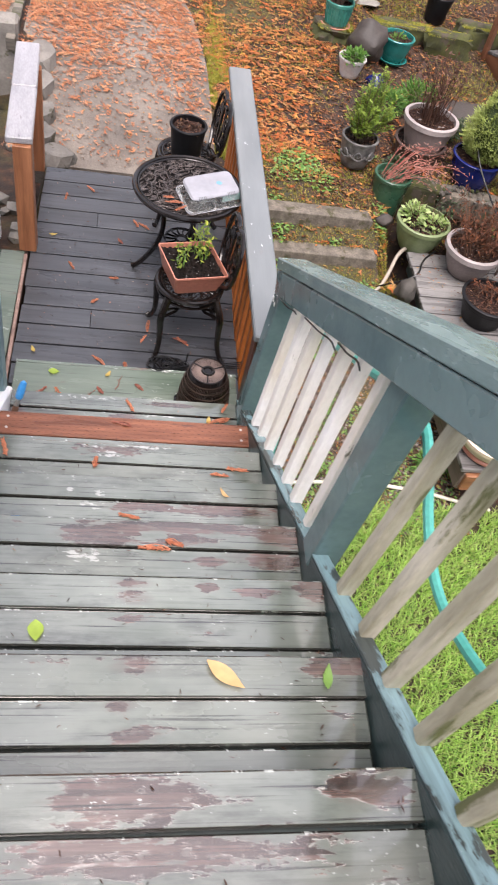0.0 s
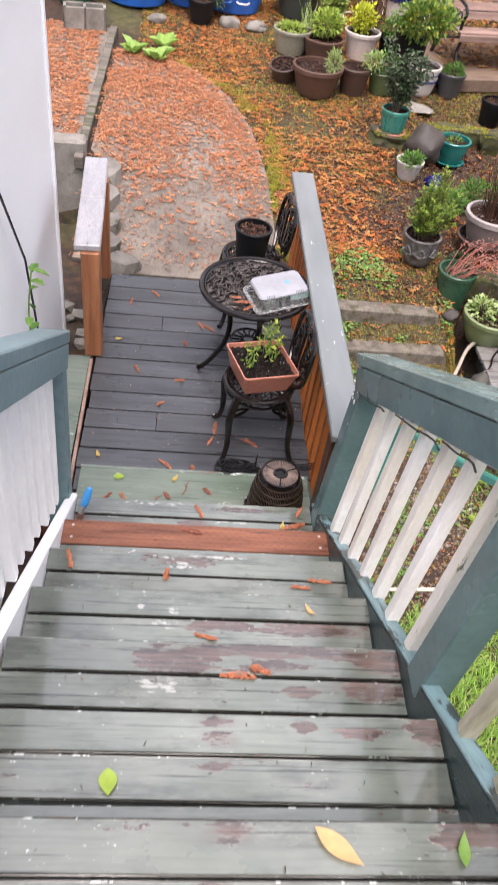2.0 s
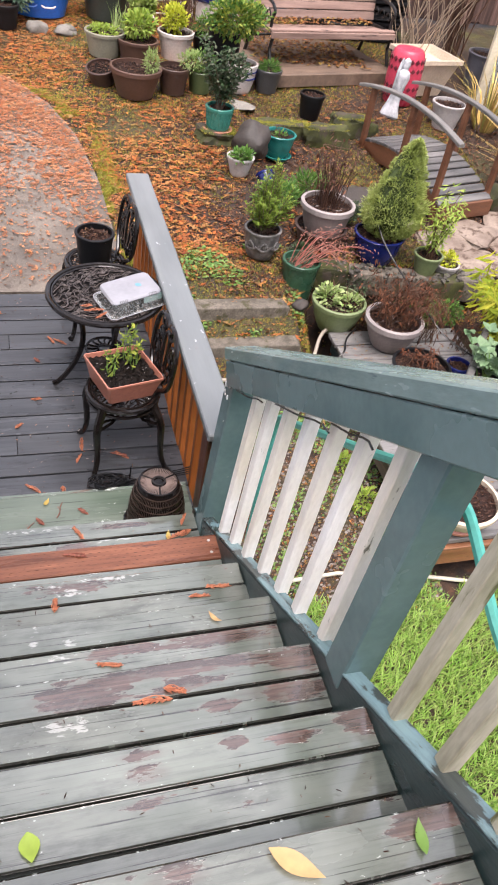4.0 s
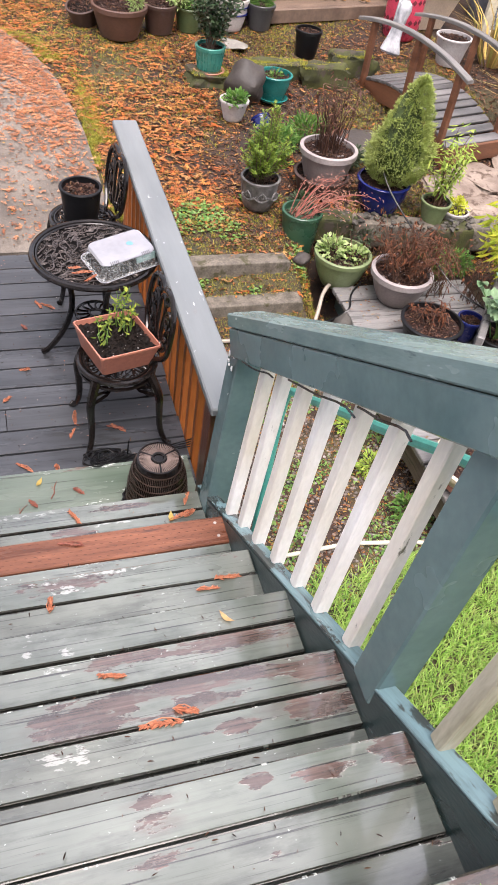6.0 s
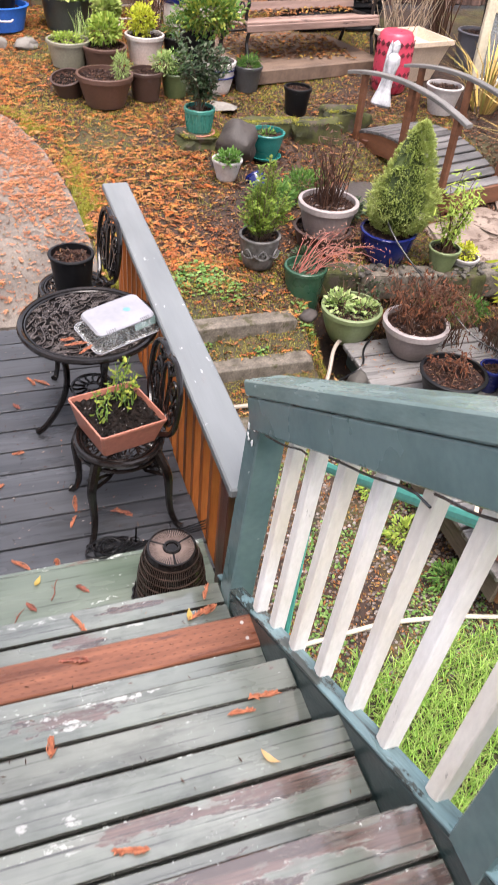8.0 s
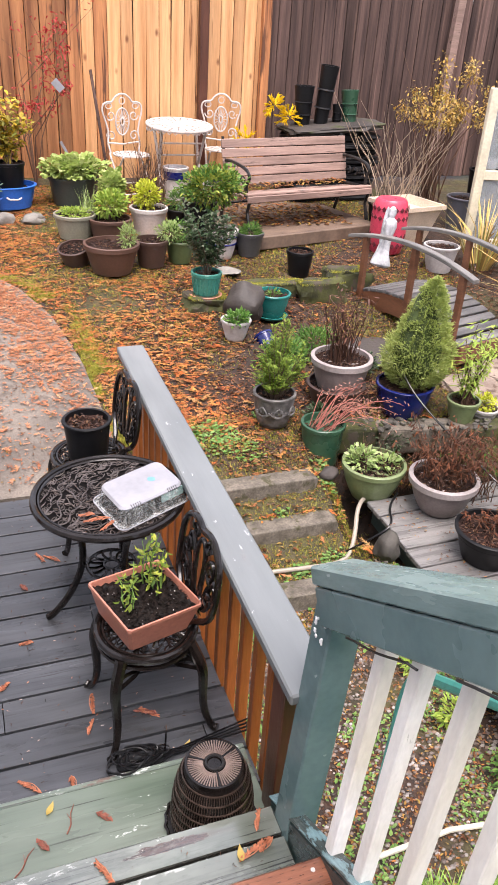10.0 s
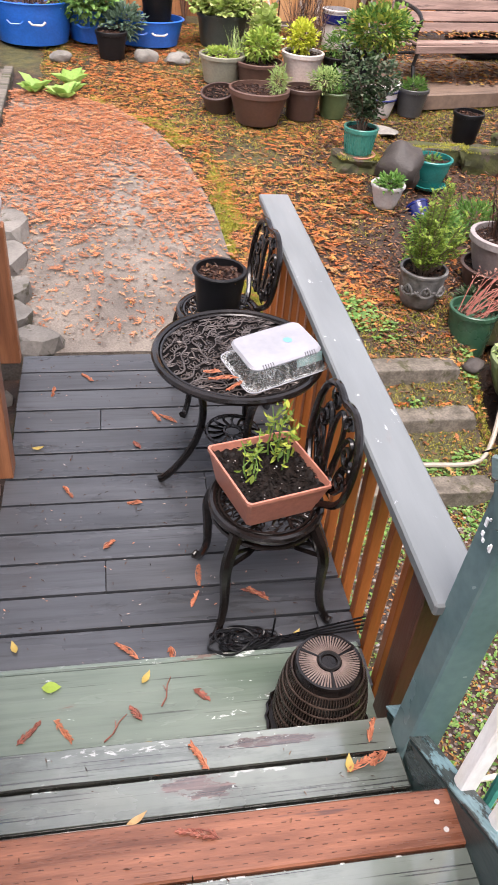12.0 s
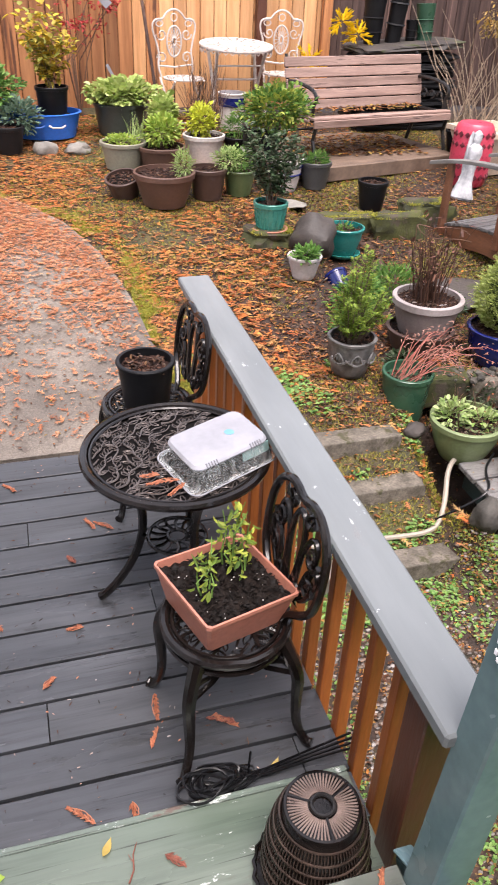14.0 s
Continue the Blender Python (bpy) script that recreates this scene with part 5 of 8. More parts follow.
# ---- upturned woven basket shade on the pad ----
def basket():
    t = thing("wicker_shade", "dark bronze basket-weave shade with spoked top on the pad", "basket", (-0.145, 2.80, 0.024))
    H, R0, R1 = 0.275, 0.126, 0.084
    prof = [(R0 + 0.01, 0.0), (R0 + 0.012, 0.02), (R0, 0.028), (R0 * 0.99, 0.09), (R0 * 0.95, 0.15), (R0 * 0.88, 0.2), (R0 * 0.78, 0.245), (R1, H - 0.008), (R1 - 0.004, H)]
    part("body", Geo().lathe([(r * 0.985, z) for r, z in prof], 40), BRONZE, t, smooth=True)

    def radius(z):
        for (r1, z1), (r2, z2) in zip(prof[2:], prof[3:]):
            if z <= z2:
                return r1 + (r2 - r1) * (z - z1) / max(1e-6, z2 - z1)
        return R1
    for row in range(7):
        z0 = 0.035 + row * 0.031
        g = Geo()
        for k in range(88):
            a = 2 * math.pi * (k + 0.5 * (row % 2)) / 88
            pts = []
            for s in (0, 0.5, 1):
                z = z0 + 0.027 * s
                r = radius(z) + (0.003 if s == 0.5 else 0.0)
                pts.append((r * math.cos(a), r * math.sin(a), z))
            g.tube(pts, 0.0015, 4, caps=False)
        g.tube(circle(radius(z0 + 0.029) + 0.001, z0 + 0.029, 40), 0.003, 5, True)
        part("weave_band", g, BRONZE_LIGHT, t)
    g = Geo()
    for k in range(24):
        a0, a1 = 2 * math.pi * k / 24, 2 * math.pi * (k + 0.5) / 24
        g.tube([((R0 + 0.012) * math.cos(a0), (R0 + 0.012) * math.sin(a0), 0.012), ((R0 + 0.018) * math.cos(a1), (R0 + 0.018) * math.sin(a1), 0.012), ((R0 + 0.012) * math.cos(2 * a1 - a0), (R0 + 0.012) * math.sin(2 * a1 - a0), 0.012)], 0.006, 5)
    part("base_ring", g, BRONZE, t, smooth=True)
    g = Geo()
    for k in range(60):
        if k % 20 == 0:
            continue
        a = 2 * math.pi * k / 60 + 0.45
        g.box((0.048, 0.0042, 0.004), (0.057, 0, H + 0.0005), 0.001, Matrix.Rotation(a, 4, 'Z'))
    part("top_spokes", g, SPOKE_BRONZE, t, "rubbed radial slots")
    for k in range(3):
        part("rib", Geo().box((0.062, 0.008, 0.006), (0.056, 0, 0), 0.002), BRONZE, t, m=pose(0, 0, H + 0.001, 0, 0, 26 + 120 * k))
    g = Geo().tube(circle(0.026, 0, 24), 0.005, 6, True).lathe([(0.001, -0.012), (0.024, -0.012), (0.024, -0.01), (0.001, -0.01)], 16)
    part("centre_ring", g, IRON, t, smooth=True, m=pose(0, 0, H + 0.004))
    part("top_rim", Geo().tube(circle(R1, 0, 36), 0.006, 6, True), BRONZE, t, smooth=True, m=pose(0, 0, H - 0.002))
    return t


basket()

# ---- coiled cable by the pad ----
bundle = thing("cable_bundle", "black electric cable bundled in loops on the deck", "cable", (-0.33, 3.09, 0))
rng = random.Random(4)
for k in range(12):
    lx, ly = rng.uniform(0.05, 0.1), rng.uniform(0.02, 0.045)
    ox, oy, tw = rng.uniform(-0.03, 0.06), rng.uniform(-0.015, 0.015), rng.uniform(-0.2, 0.2)
    pts = []
    for i in range(20):
        a = 2 * math.pi * i / 20
        x, y = lx * math.cos(a), ly * math.sin(a) * (1 - 0.3 * math.cos(a))
        pts.append((ox + x * math.cos(tw) - y * math.sin(tw), oy + x * math.sin(tw) + y * math.cos(tw), 0.006 + 0.0035 * k + 0.006 * math.sin(3 * a + k)))
    pts = [(x, y, max(0.004, z)) for x, y, z in pts]
    part("cable_loop", Geo().tube(pts, 0.0036, 5, True), CABLE, bundle, smooth=True)
for k in range(4):
    part("cable_tail", Geo().tube([(0.05, 0.005 * k - 0.01, 0.02), (0.16, -0.005 + 0.006 * k, 0.012), (0.3, 0.0 + 0.01 * k, 0.025), (0.42, 0.015 * k - 0.01, 0.05)], 0.0034, 5), CABLE, bundle, smooth=True)
part("cable_end", Geo().tube([(0.11, 0.01, 0.015), (0.115, 0.015, 0.1)], 0.0035, 5), CABLE, bundle)

# ---- small brush at the foot of the rail ----
brush = thing("paint_brush", "small blue handled paint brush leaning at the rail foot", "brush", m=pose(-0.998, 2.548, 0.268, -27, 18, 0))
part("handle", Geo().lathe([(0.011, 0.022), (0.017, 0.03), (0.0175, 0.07), (0.013, 0.105), (0.003, 0.112)], 12, sy=0.7), BLUE_FOIL, brush, smooth=True)
part("ferrule", Geo().lathe([(0.012, -0.012), (0.01, 0.01), (0.009, 0.026)], 10, sy=0.7), GALVANISED, brush, "dull metal ferrule", smooth=True)
part("bristles", Geo().box((0.026, 0.012, 0.046), (0, 0, -0.034), 0.003), DRYSTEM, brush, "dark stiff bristles")


# ---- garden: steps of old timber in the bank ----
for x, y, z, w in ((0.72, 5.1, -0.37, 1.05), (0.76, 4.87, -0.545, 1.1), (0.82, 4.46, -0.71, 1.15)):
    g = Geo().rock((0, 0, 0), (w / 2, 0.07, 0.078), int(y * 10), 0.05, 4, 0.12)
    tagged(part("step_edging", g, STEP_CONCRETE, smooth=True, m=pose(x, y, z, rnd(-2, 2), rnd(-1.5, 1.5), rnd(-2, 2))), "rough grainy grey strip set into the mossy bank as a step", "step", "bank steps")


# grey plank walk with a raised edge
planks = thing("plank_platform", "bleached grey plank platform holding potted plants", "platform")
for i in range(12):
    part("plank", Geo().box(((1.05 if i < 7 else 1.12) + rnd(-0.02, 0.02), 0.16, 0.035), ch=0.005), GREY_PLANK, planks, m=pose((2.05 if i < 7 else 2.02) + rnd(-0.006, 0.006), 4.81 - 0.171 * i, -0.435 + rnd(-0.003, 0.003), rnd(-0.6, 0.6), rnd(-0.4, 0.4), 0.6 + rnd(-0.4, 0.4)))
part("edge_board", Geo().box((0.035, 1.0, 0.12), ch=0.005), STRINGER_SHADE, planks, "dark wet bearer under the plank ends", m=pose(1.58, 4.36, -0.515))
FASCIA_BROWN = mat("weathered_brown_fascia", (0.05, 0.036, 0.028), (0.14, 0.105, 0.085), 4.0, 0.6, 0.1, 0.5, 26, (6, 0.6, 6), spots=(0.03, 0.03, 0.014), spot_at=0.58, spot_scale=5)
part("edge_board", Geo().box((0.035, 1.02, 0.15), ch=0.005), FASCIA_BROWN, planks, "weathered brown side board", m=pose(1.5, 3.35, -0.53, 0, 6))
part("front_board", Geo().box((1.08, 0.035, 0.14), ch=0.005), mat("orange_brown_fascia", (0.13, 0.05, 0.022), (0.3, 0.13, 0.06), 4.0, 0.5, 0.1, 0.4, 26, (0.6, 6, 6), spots=(0.07, 0.03, 0.016), spot_at=0.6, spot_scale=4), planks, "orange-brown front board", m=pose(2.04, 2.835, -0.524))
for x in (1.75, 2.3):
    for y in (3.1, 4.6):
        part("bearer", Geo().box((0.09, 0.09, 0.36), ch=0.006), BRIDGE_SIDE, planks, m=pose(x, y, -0.63))
tagged(part("board_edging", Geo().box((0.05, 1.0, 0.3), ch=0.008), GREY_PLANK, m=pose(2.42, 4.3, -0.3, 0, 0, -38)), "grey board standing on edge beside the planks", "board")

EDGE_STONE = mat("dark_damp_stone", (0.035, 0.032, 0.026), (0.15, 0.135, 0.115), 6.0, 0.8, 0.1, 0.9, 50, spots=(0.04, 0.05, 0.012), spot_at=0.55, spot_scale=6, per=0.4)
# mid terrace: pebbly stone edging
edge = thing("terrace_edging", "low edging of pebbles and mossy stones holding the terrace", "edging", kind="structure")
for i in range(5):
    part("edging_stone", Geo().rock((0, 0, 0), (0.155 + rnd(-0.01, 0.012), 0.085, 0.1), i + 60, 0.1, 4, 0.22), STEP_CONCRETE if i % 3 else MOSSY, edge, smooth=True, m=pose(1.66 + 0.3 * i, 5.41 - 0.2 * min(1, i / 3), -0.245 + rnd(-0.01, 0.01), rnd(-2, 2), rnd(-2, 2), -7 if i < 3 else 0))
for i in range(110):
    s = rnd(0.01, 0.024)
    part("pebble", Geo().rock((0, 0, 0), (s * 1.3, s, s * 0.8), i, 0.25, 1), EDGE_STONE, edge, smooth=True, m=pose(1.55 + 1.3 * (i / 110) + rnd(-0.02, 0.02), 5.42 - 0.22 * min(1, i / 68) + rnd(-0.07, 0.08), -0.145 + rnd(-0.01, 0.012), 0, 0, rnd(0, 180)))

for i, (x, y, sx, sy, rz) in enumerate([(2.78, 5.72, 0.2, 0.17, 10), (3.12, 5.84, 0.22, 0.18, 40), (2.98, 5.46, 0.24, 0.17, -20), (3.42, 5.6, 0.2, 0.22, 5), (2.68, 5.4, 0.13, 0.1, 30), (3.56, 6.0, 0.24, 0.2, 60), (3.28, 5.28, 0.18, 0.14, 15), (3.75, 5.3, 0.26, 0.2, 0)]):
    g = Geo().rock((0, 0, 0), (sx * 1.1, sy * 1.1, 0.045), i + 40, 0.3, 3, 0.6)
    tagged(part("flagstone", g, mat("pale_pinkish_flagstone", (0.15, 0.108, 0.084), (0.32, 0.255, 0.205), 5.0, 0.7, 0.1, 0.7, 50, spots=(0.08, 0.05, 0.034), spot_at=0.54, spot_scale=11) if i == 0 else bpy.data.materials["pale_pinkish_flagstone"], smooth=True, m=pose(x, y, land(x, y) + 0.015, 0, 0, rz)), "pale pinkish flagstone laid flat in the garden", "flagstone", "flagstones")
pond = Geo().rock((0, 0, 0), (0.42, 0.3, 0.03), 3, 0.2, 3)
tagged(part("stone_slab", pond, DARK_STONE, smooth=True, m=pose(2.25, 6.35, land(2.25, 6.35) + 0.015)), "dark wet flat stone slab", "stone slab")
for x, y, sx, sy, sz, m_, lab in ((1.33, 6.82, 0.15, 0.2, 0.17, DARK_STONE, "large dark boulder in the garden"), (1.43, 4.43, 0.078, 0.074, 0.095, EDGE_STONE, "round grey stone with moss beside the planks"), (1.36, 5.12, 0.06, 0.05, 0.045, DARK_STONE, "small dark stone beside the pots"), (1.07, 6.98, 0.17, 0.12, 0.07, MOSSY, "flat mossy stone under a glazed pot"), (1.72, 7.22, 0.3, 0.09, 0.11, MOSSY, "mossy stone set along the garden edge"), (2.12, 7.12, 0.22, 0.09, 0.11, MOSSY, "mossy stone set along the garden edge"), (2.45, 7.3, 0.2, 0.1, 0.11, MOSSY, "mossy stone set along the garden edge"), (3.62, 6.3, 0.22, 0.13, 0.12, MOSSY, "mossy stone block at the foot of the bridge"), (1.42, 7.7, 0.2, 0.12, 0.03, STONE, "pale flat stepping stone"), (-0.32, 9.02, 0.1, 0.07, 0.07, STONE, "rounded pale stone beside the blue tub"), (-0.05, 9.0, 0.12, 0.08, 0.06, STONE, "rounded pale stone beside the blue tub"), (-1.05, 8.9, 0.09, 0.06, 0.06, STONE, "rounded pale stone beside the blue tub"), (1.85, 6.15, 0.1, 0.08, 0.06, STONE, "rounded grey stone in the garden"), (2.55, 6.0, 0.12, 0.1, 0.06, STONE, "rounded grey stone in the garden")):
    tagged(part("garden_stone", Geo().rock((0, 0, 0), (sx, sy, sz), int(x * 100) % 37, 0.4 if m_ is MOSSY else 0.3, 3, 0.55 if m_ is MOSSY else 1.0), m_, smooth=True, m=pose(x, y, land(x, y) + sz * 0.45)), lab, "stone", "garden stones")


# ---- plant builders ----
def bush(g, c, rad, n, l, w, rng, up=0.2, hollow=0.35, bend=0.1):
    for _ in range(n):
        d = Vector((rng.gauss(0, 1), rng.gauss(0, 1), rng.gauss(0, 1))).normalized()
        k = hollow + (1 - hollow) * rng.random() ** 0.6
        lump = 0.82 + 0.4 * noise.noise(d * 2.1 + Vector(c))
        p = Vector(c) + Vector((d.x * rad[0], d.y * rad[1], d.z * rad[2])) * k * lump
        way = d + Vector((rng.uniform(-0.7, 0.7), rng.uniform(-0.7, 0.7), rng.uniform(-0.5, 0.5) + up))
        s = rng.uniform(0.7, 1.25)
        g.leaf(p, way, Vector((rng.uniform(-0.4, 0.4), rng.uniform(-0.4, 0.4), 1)), l * s, w * s, bend)
    return g


def twigs(g, base, n, h, spread, r, rng, bendy=0.3, foot=0.03, n_seg=4):
    tips = []
    for _ in range(n):
        a, q = rng.uniform(0, 2 * math.pi), spread * math.sqrt(rng.random())
        b = Vector(base) + Vector((rng.uniform(-foot, foot), rng.uniform(-foot, foot), 0))
        hh = h * rng.uniform(0.6, 1.05)
        pts = []
        for k in range(n_seg + 1):
            t = k / n_seg
            pts.append(b + Vector((math.cos(a) * q * t ** (1 + bendy), math.sin(a) * q * t ** (1 + bendy), hh * t)) + Vector((rng.uniform(-1, 1), rng.uniform(-1, 1), 0)) * 0.03 * h * t)
        g.tube(pts, [r * (1 - 0.7 * k / n_seg) for k in range(n_seg + 1)], 4, caps=False)
        tips += pts[2:]
    return tips


def plant(name, label, at, foliage, stems=None, leaf_mat=GREEN, stem_mat=BARK, group="garden plants", leaf_label="", category="plant"):
    t = thing(name, label, category, at, 0, group)
    if stems is not None:
        tagged(part("stem", stems, stem_mat, t), kind="stuff")
    if foliage is not None:
        tagged(part("foliage", foliage, leaf_mat, t, leaf_label), kind="stuff")
    return t


def potted_bush(name, label, at, rad, n, l, w, m_, seed, up=0.2, stem_h=None):
    rng = random.Random(seed)
    h = stem_h if stem_h is not None else rad[2]
    n, l, w = int(n * 1.6), l * 0.76, w * 0.72
    gs, gl = Geo(), Geo()
    twigs(gs, (0, 0, 0), 9, h, rad[0] * 0.7, 0.006, rng)
    bush(gl, (0, 0, h), rad, n, l, w, rng, up)
    return plant(name, label, at, gl, gs, m_)


G = land
POT_RIM = plastic("pale_pinkish_rim_plastic", (0.36, 0.315, 0.305), 0.5)
# row of pots below the terrace
face_pot = pot("grey pot with a moulded relief in the leaf litter", (1.13, 5.58, G(1.13, 5.58)), 0.135, 0.235, POT_FACE, taper=0.74, belly=0.06)
for s_ in (-1, 1):
    for a0 in (-2.5, -1.7, -0.9):
        pts = [((0.136 + 0.004) * math.cos(a0 + s_ * 0.05 * (1 + k * 0.75) * math.cos(k * 0.7)), 0.14 * math.sin(a0 + s_ * 0.05 * (1 + k * 0.75) * math.cos(k * 0.7)), 0.13 + 0.045 * math.sin(k * 0.7) * (1 - k / 14)) for k in range(11)]
        part("relief_scroll", Geo().tube(pts, 0.007, 5), POT_FACE, face_pot, "moulded scroll", smooth=True)
rng = random.Random(21)
g, gs = Geo(), Geo()
for i in range(46):
    a, q = rng.uniform(0, 6.28), rng.random() ** 0.7
    tip = Vector((0.19 * q * math.cos(a) + 0.03, 0.19 * q * math.sin(a), rng.uniform(0.2, 0.56) * (1.12 - 0.55 * q)))
    base = Vector((0.05 * q * math.cos(a), 0.05 * q * math.sin(a), 0))
    gs.tube([base, base.lerp(tip, 0.5) + Vector((0, 0, 0.03)), tip], [0.004, 0.003, 0.0015], 4, caps=False)
    n_ = int(10 + 20 * tip.z / 0.5)
    for k in range(n_):
        t = 0.22 + 0.78 * k / n_
        c = base.lerp(tip, t) + Vector((0, 0, 0.03 * math.sin(3.1 * t)))
        w = a + rng.uniform(-1.6, 1.6) + (0 if k % 2 else 3.1)
        out = Vector((math.cos(w), math.sin(w), rng.uniform(0.25, 0.9))).normalized()
        L = rng.uniform(0.035, 0.075) * (1.25 - 0.7 * t)
        for s_ in range(8):
            p = c + out * L * s_ / 8
            side = Vector((-out.y, out.x, 0)) * (1 if s_ % 2 else -1) + Vector((0, 0, rng.uniform(-0.3, 0.5)))
            g.leaf(p, out * 0.8 + side * rng.uniform(0.4, 0.9), (0, 0, 1), rng.uniform(0.011, 0.023), 0.0065, 0.05)
plant("feathery_shrub", "soft feathery green conifer shrub growing in the grey relief pot", (1.13, 5.58, G(1.13, 5.58) + 0.19), g, gs, CEDARY)

pot("tall dark green glazed pot of arching pink stems", (1.4, 5.36, -0.45), 0.14, 0.37, POT_DKGREEN, taper=0.78, lip=0.03, fill=0.06)
rng = random.Random(22)
g, gl = Geo(), Geo()
for i in range(24):
    a = rng.uniform(-0.6, 0.9)
    L, H = rng.uniform(0.22, 0.6), rng.uniform(0.1, 0.26)
    b = Vector((rng.uniform(-0.09, 0.05), rng.uniform(-0.08, 0.08), 0))
    pts = [b + Vector((math.cos(a) * L * t, math.sin(a) * L * t, H * math.sin(2.3 * t))) for t in (0, 0.2, 0.4, 0.6, 0.8, 1)]
    g.tube(pts, [0.0028, 0.0027, 0.0024, 0.002, 0.0016, 0.0011], 4, caps=False)
    for k in range(14):
        p = pts[rng.randint(3, 5)] + Vector((rng.uniform(-0.05, 0.05), rng.uniform(-0.05, 0.05), rng.uniform(-0.04, 0.03)))
        gl.leaf(p, (rng.uniform(-1, 1), rng.uniform(-1, 1), rng.uniform(-0.6, 0.6)), (0, 0, 1), rng.uniform(0.012, 0.028), 0.007)
plant("arching_perennial", "arching bare pink stems with faded seed heads, potted", (1.4, 5.38, -0.15), gl, g, leafy("faded_pink_seed_heads", (0.36, 0.17, 0.13), (0.46, 0.26, 0.2), (0.28, 0.12, 0.1), thin=0.1), PINKSTEM)

pot("wide sage green pot with a thick rim of mixed herbs", (1.62, 5.02, -0.47), 0.195, 0.25, POT_LTGREEN, taper=0.62, belly=0.06, lip=0.035, fill=0.05)
rng = random.Random(23)
g, gs = Geo(), Geo()
twigs(gs, (0, 0, 0), 20, 0.22, 0.15, 0.003, rng, foot=0.12)
bush(g, (-0.07, 0.02, 0.06), (0.1, 0.1, 0.1), 190, 0.04, 0.022, rng)
bush(g, (0.1, -0.03, 0.03), (0.09, 0.1, 0.07), 130, 0.035, 0.022, rng)
plant("herb_clump", "mixed pale green and yellow leafy herbs in the sage pot", (1.62, 5.05, -0.28), g, gs, PALE, DRYSTEM)

pot("large mauve-grey plastic pot with dead brown foliage", (1.93, 4.7, -0.415), 0.2, 0.235, POT_MAUVE, REDSOIL, taper=0.62, belly=0.05, lip=0.035, rim=POT_RIM)
rng = random.Random(24)
g, gs = Geo(), Geo()
tips = twigs(gs, (0, 0, 0), 70, 0.36, 0.22, 0.004, rng, foot=0.1)
for i in range(26):
    b = Vector((rng.uniform(-0.05, 0.1), rng.uniform(-0.1, 0.1), 0))
    a, L = rng.uniform(-1.1, 0.5), rng.uniform(0.2, 0.42)
    pts = [b + Vector((math.cos(a) * L * t, math.sin(a) * L * t, 0.26 * math.sin(2.6 * t) + rng.uniform(-0.01, 0.01))) for t in (0, 0.2, 0.4, 0.6, 0.8, 1)]
    gs.tube(pts, 0.0022, 4, caps=False)
    tips += pts[2:]
for p in tips:
    for k in range(3):
        g.leaf(p + Vector((rng.uniform(-0.03, 0.03), rng.uniform(-0.03, 0.03), rng.uniform(-0.04, 0.02))), (rng.uniform(-1, 1), rng.uniform(-1, 1), rng.uniform(-1.2, 0.1)), (0, 0, 1), rng.uniform(0.025, 0.055), 0.009, -0.1)
plant("withered_plant", "withered rusty brown plant standing in the mauve pot", (1.95, 4.72, -0.24), g, gs, REDDISH, DRYSTEM)

pot("black plastic tub of dead reddish stems on the planks", (1.93, 4.19, -0.415), 0.195, 0.2, POT_BLACK, REDSOIL, taper=0.72, lip=0.02)
rng = random.Random(25)
g, gs = Geo(), Geo()
tips = twigs(gs, (0, 0, 0), 16, 0.14, 0.15, 0.003, rng, foot=0.12)
for p in tips:
    for k in range(3):
        g.leaf(p, (rng.uniform(-1, 1), rng.uniform(-1, 1), rng.uniform(-1.0, 0.1)), (0, 0, 1), rng.uniform(0.02, 0.045), 0.012, -0.1)
plant("withered_plant", "tangle of dead brownish stems in the black tub", (1.93, 4.2, -0.25), g, gs, REDDISH, DRYSTEM)
pot("dark blue glazed pot beside the black tub", (2.24, 4.22, -0.415), 0.085, 0.17, POT_BLUE, REDSOIL, taper=0.7)

# on the terrace
pot("shallow dark nursery pot used as a stand", (1.68, 5.78, G(1.68, 5.78)), 0.2, 0.14, POT_DKBROWN, taper=0.85)
pot("large mauve-grey pot with a pale rim and dead stems", (1.7, 5.78, G(1.7, 5.8) + 0.05), 0.2, 0.28, POT_MAUVE, REDSOIL, taper=0.66, belly=0.04, lip=0.035, rim=POT_RIM)
rng = random.Random(26)
g, gs = Geo(), Geo()
tips = twigs(gs, (0, 0, 0), 64, 0.5, 0.16, 0.0038, rng, foot=0.07)
for p in tips:
    if rng.random() < 0.55:
        g.leaf(p, (rng.uniform(-1, 1), rng.uniform(-1, 1), rng.uniform(-1.3, 0.3)), (0, 0, 1), rng.uniform(0.03, 0.06), 0.015, -0.1)
plant("withered_plant", "bundle of upright dead dark brown stems in the mauve pot", (1.7, 5.8, G(1.7, 5.8) + 0.29), g, gs, leafy("dark_dry_leaves", (0.08, 0.04, 0.03), (0.16, 0.07, 0.05), (0.22, 0.1, 0.06), thin=0.1), leafy("dark_dead_stems", (0.03, 0.016, 0.012), (0.07, 0.035, 0.025), (0.12, 0.06, 0.04), thin=0))

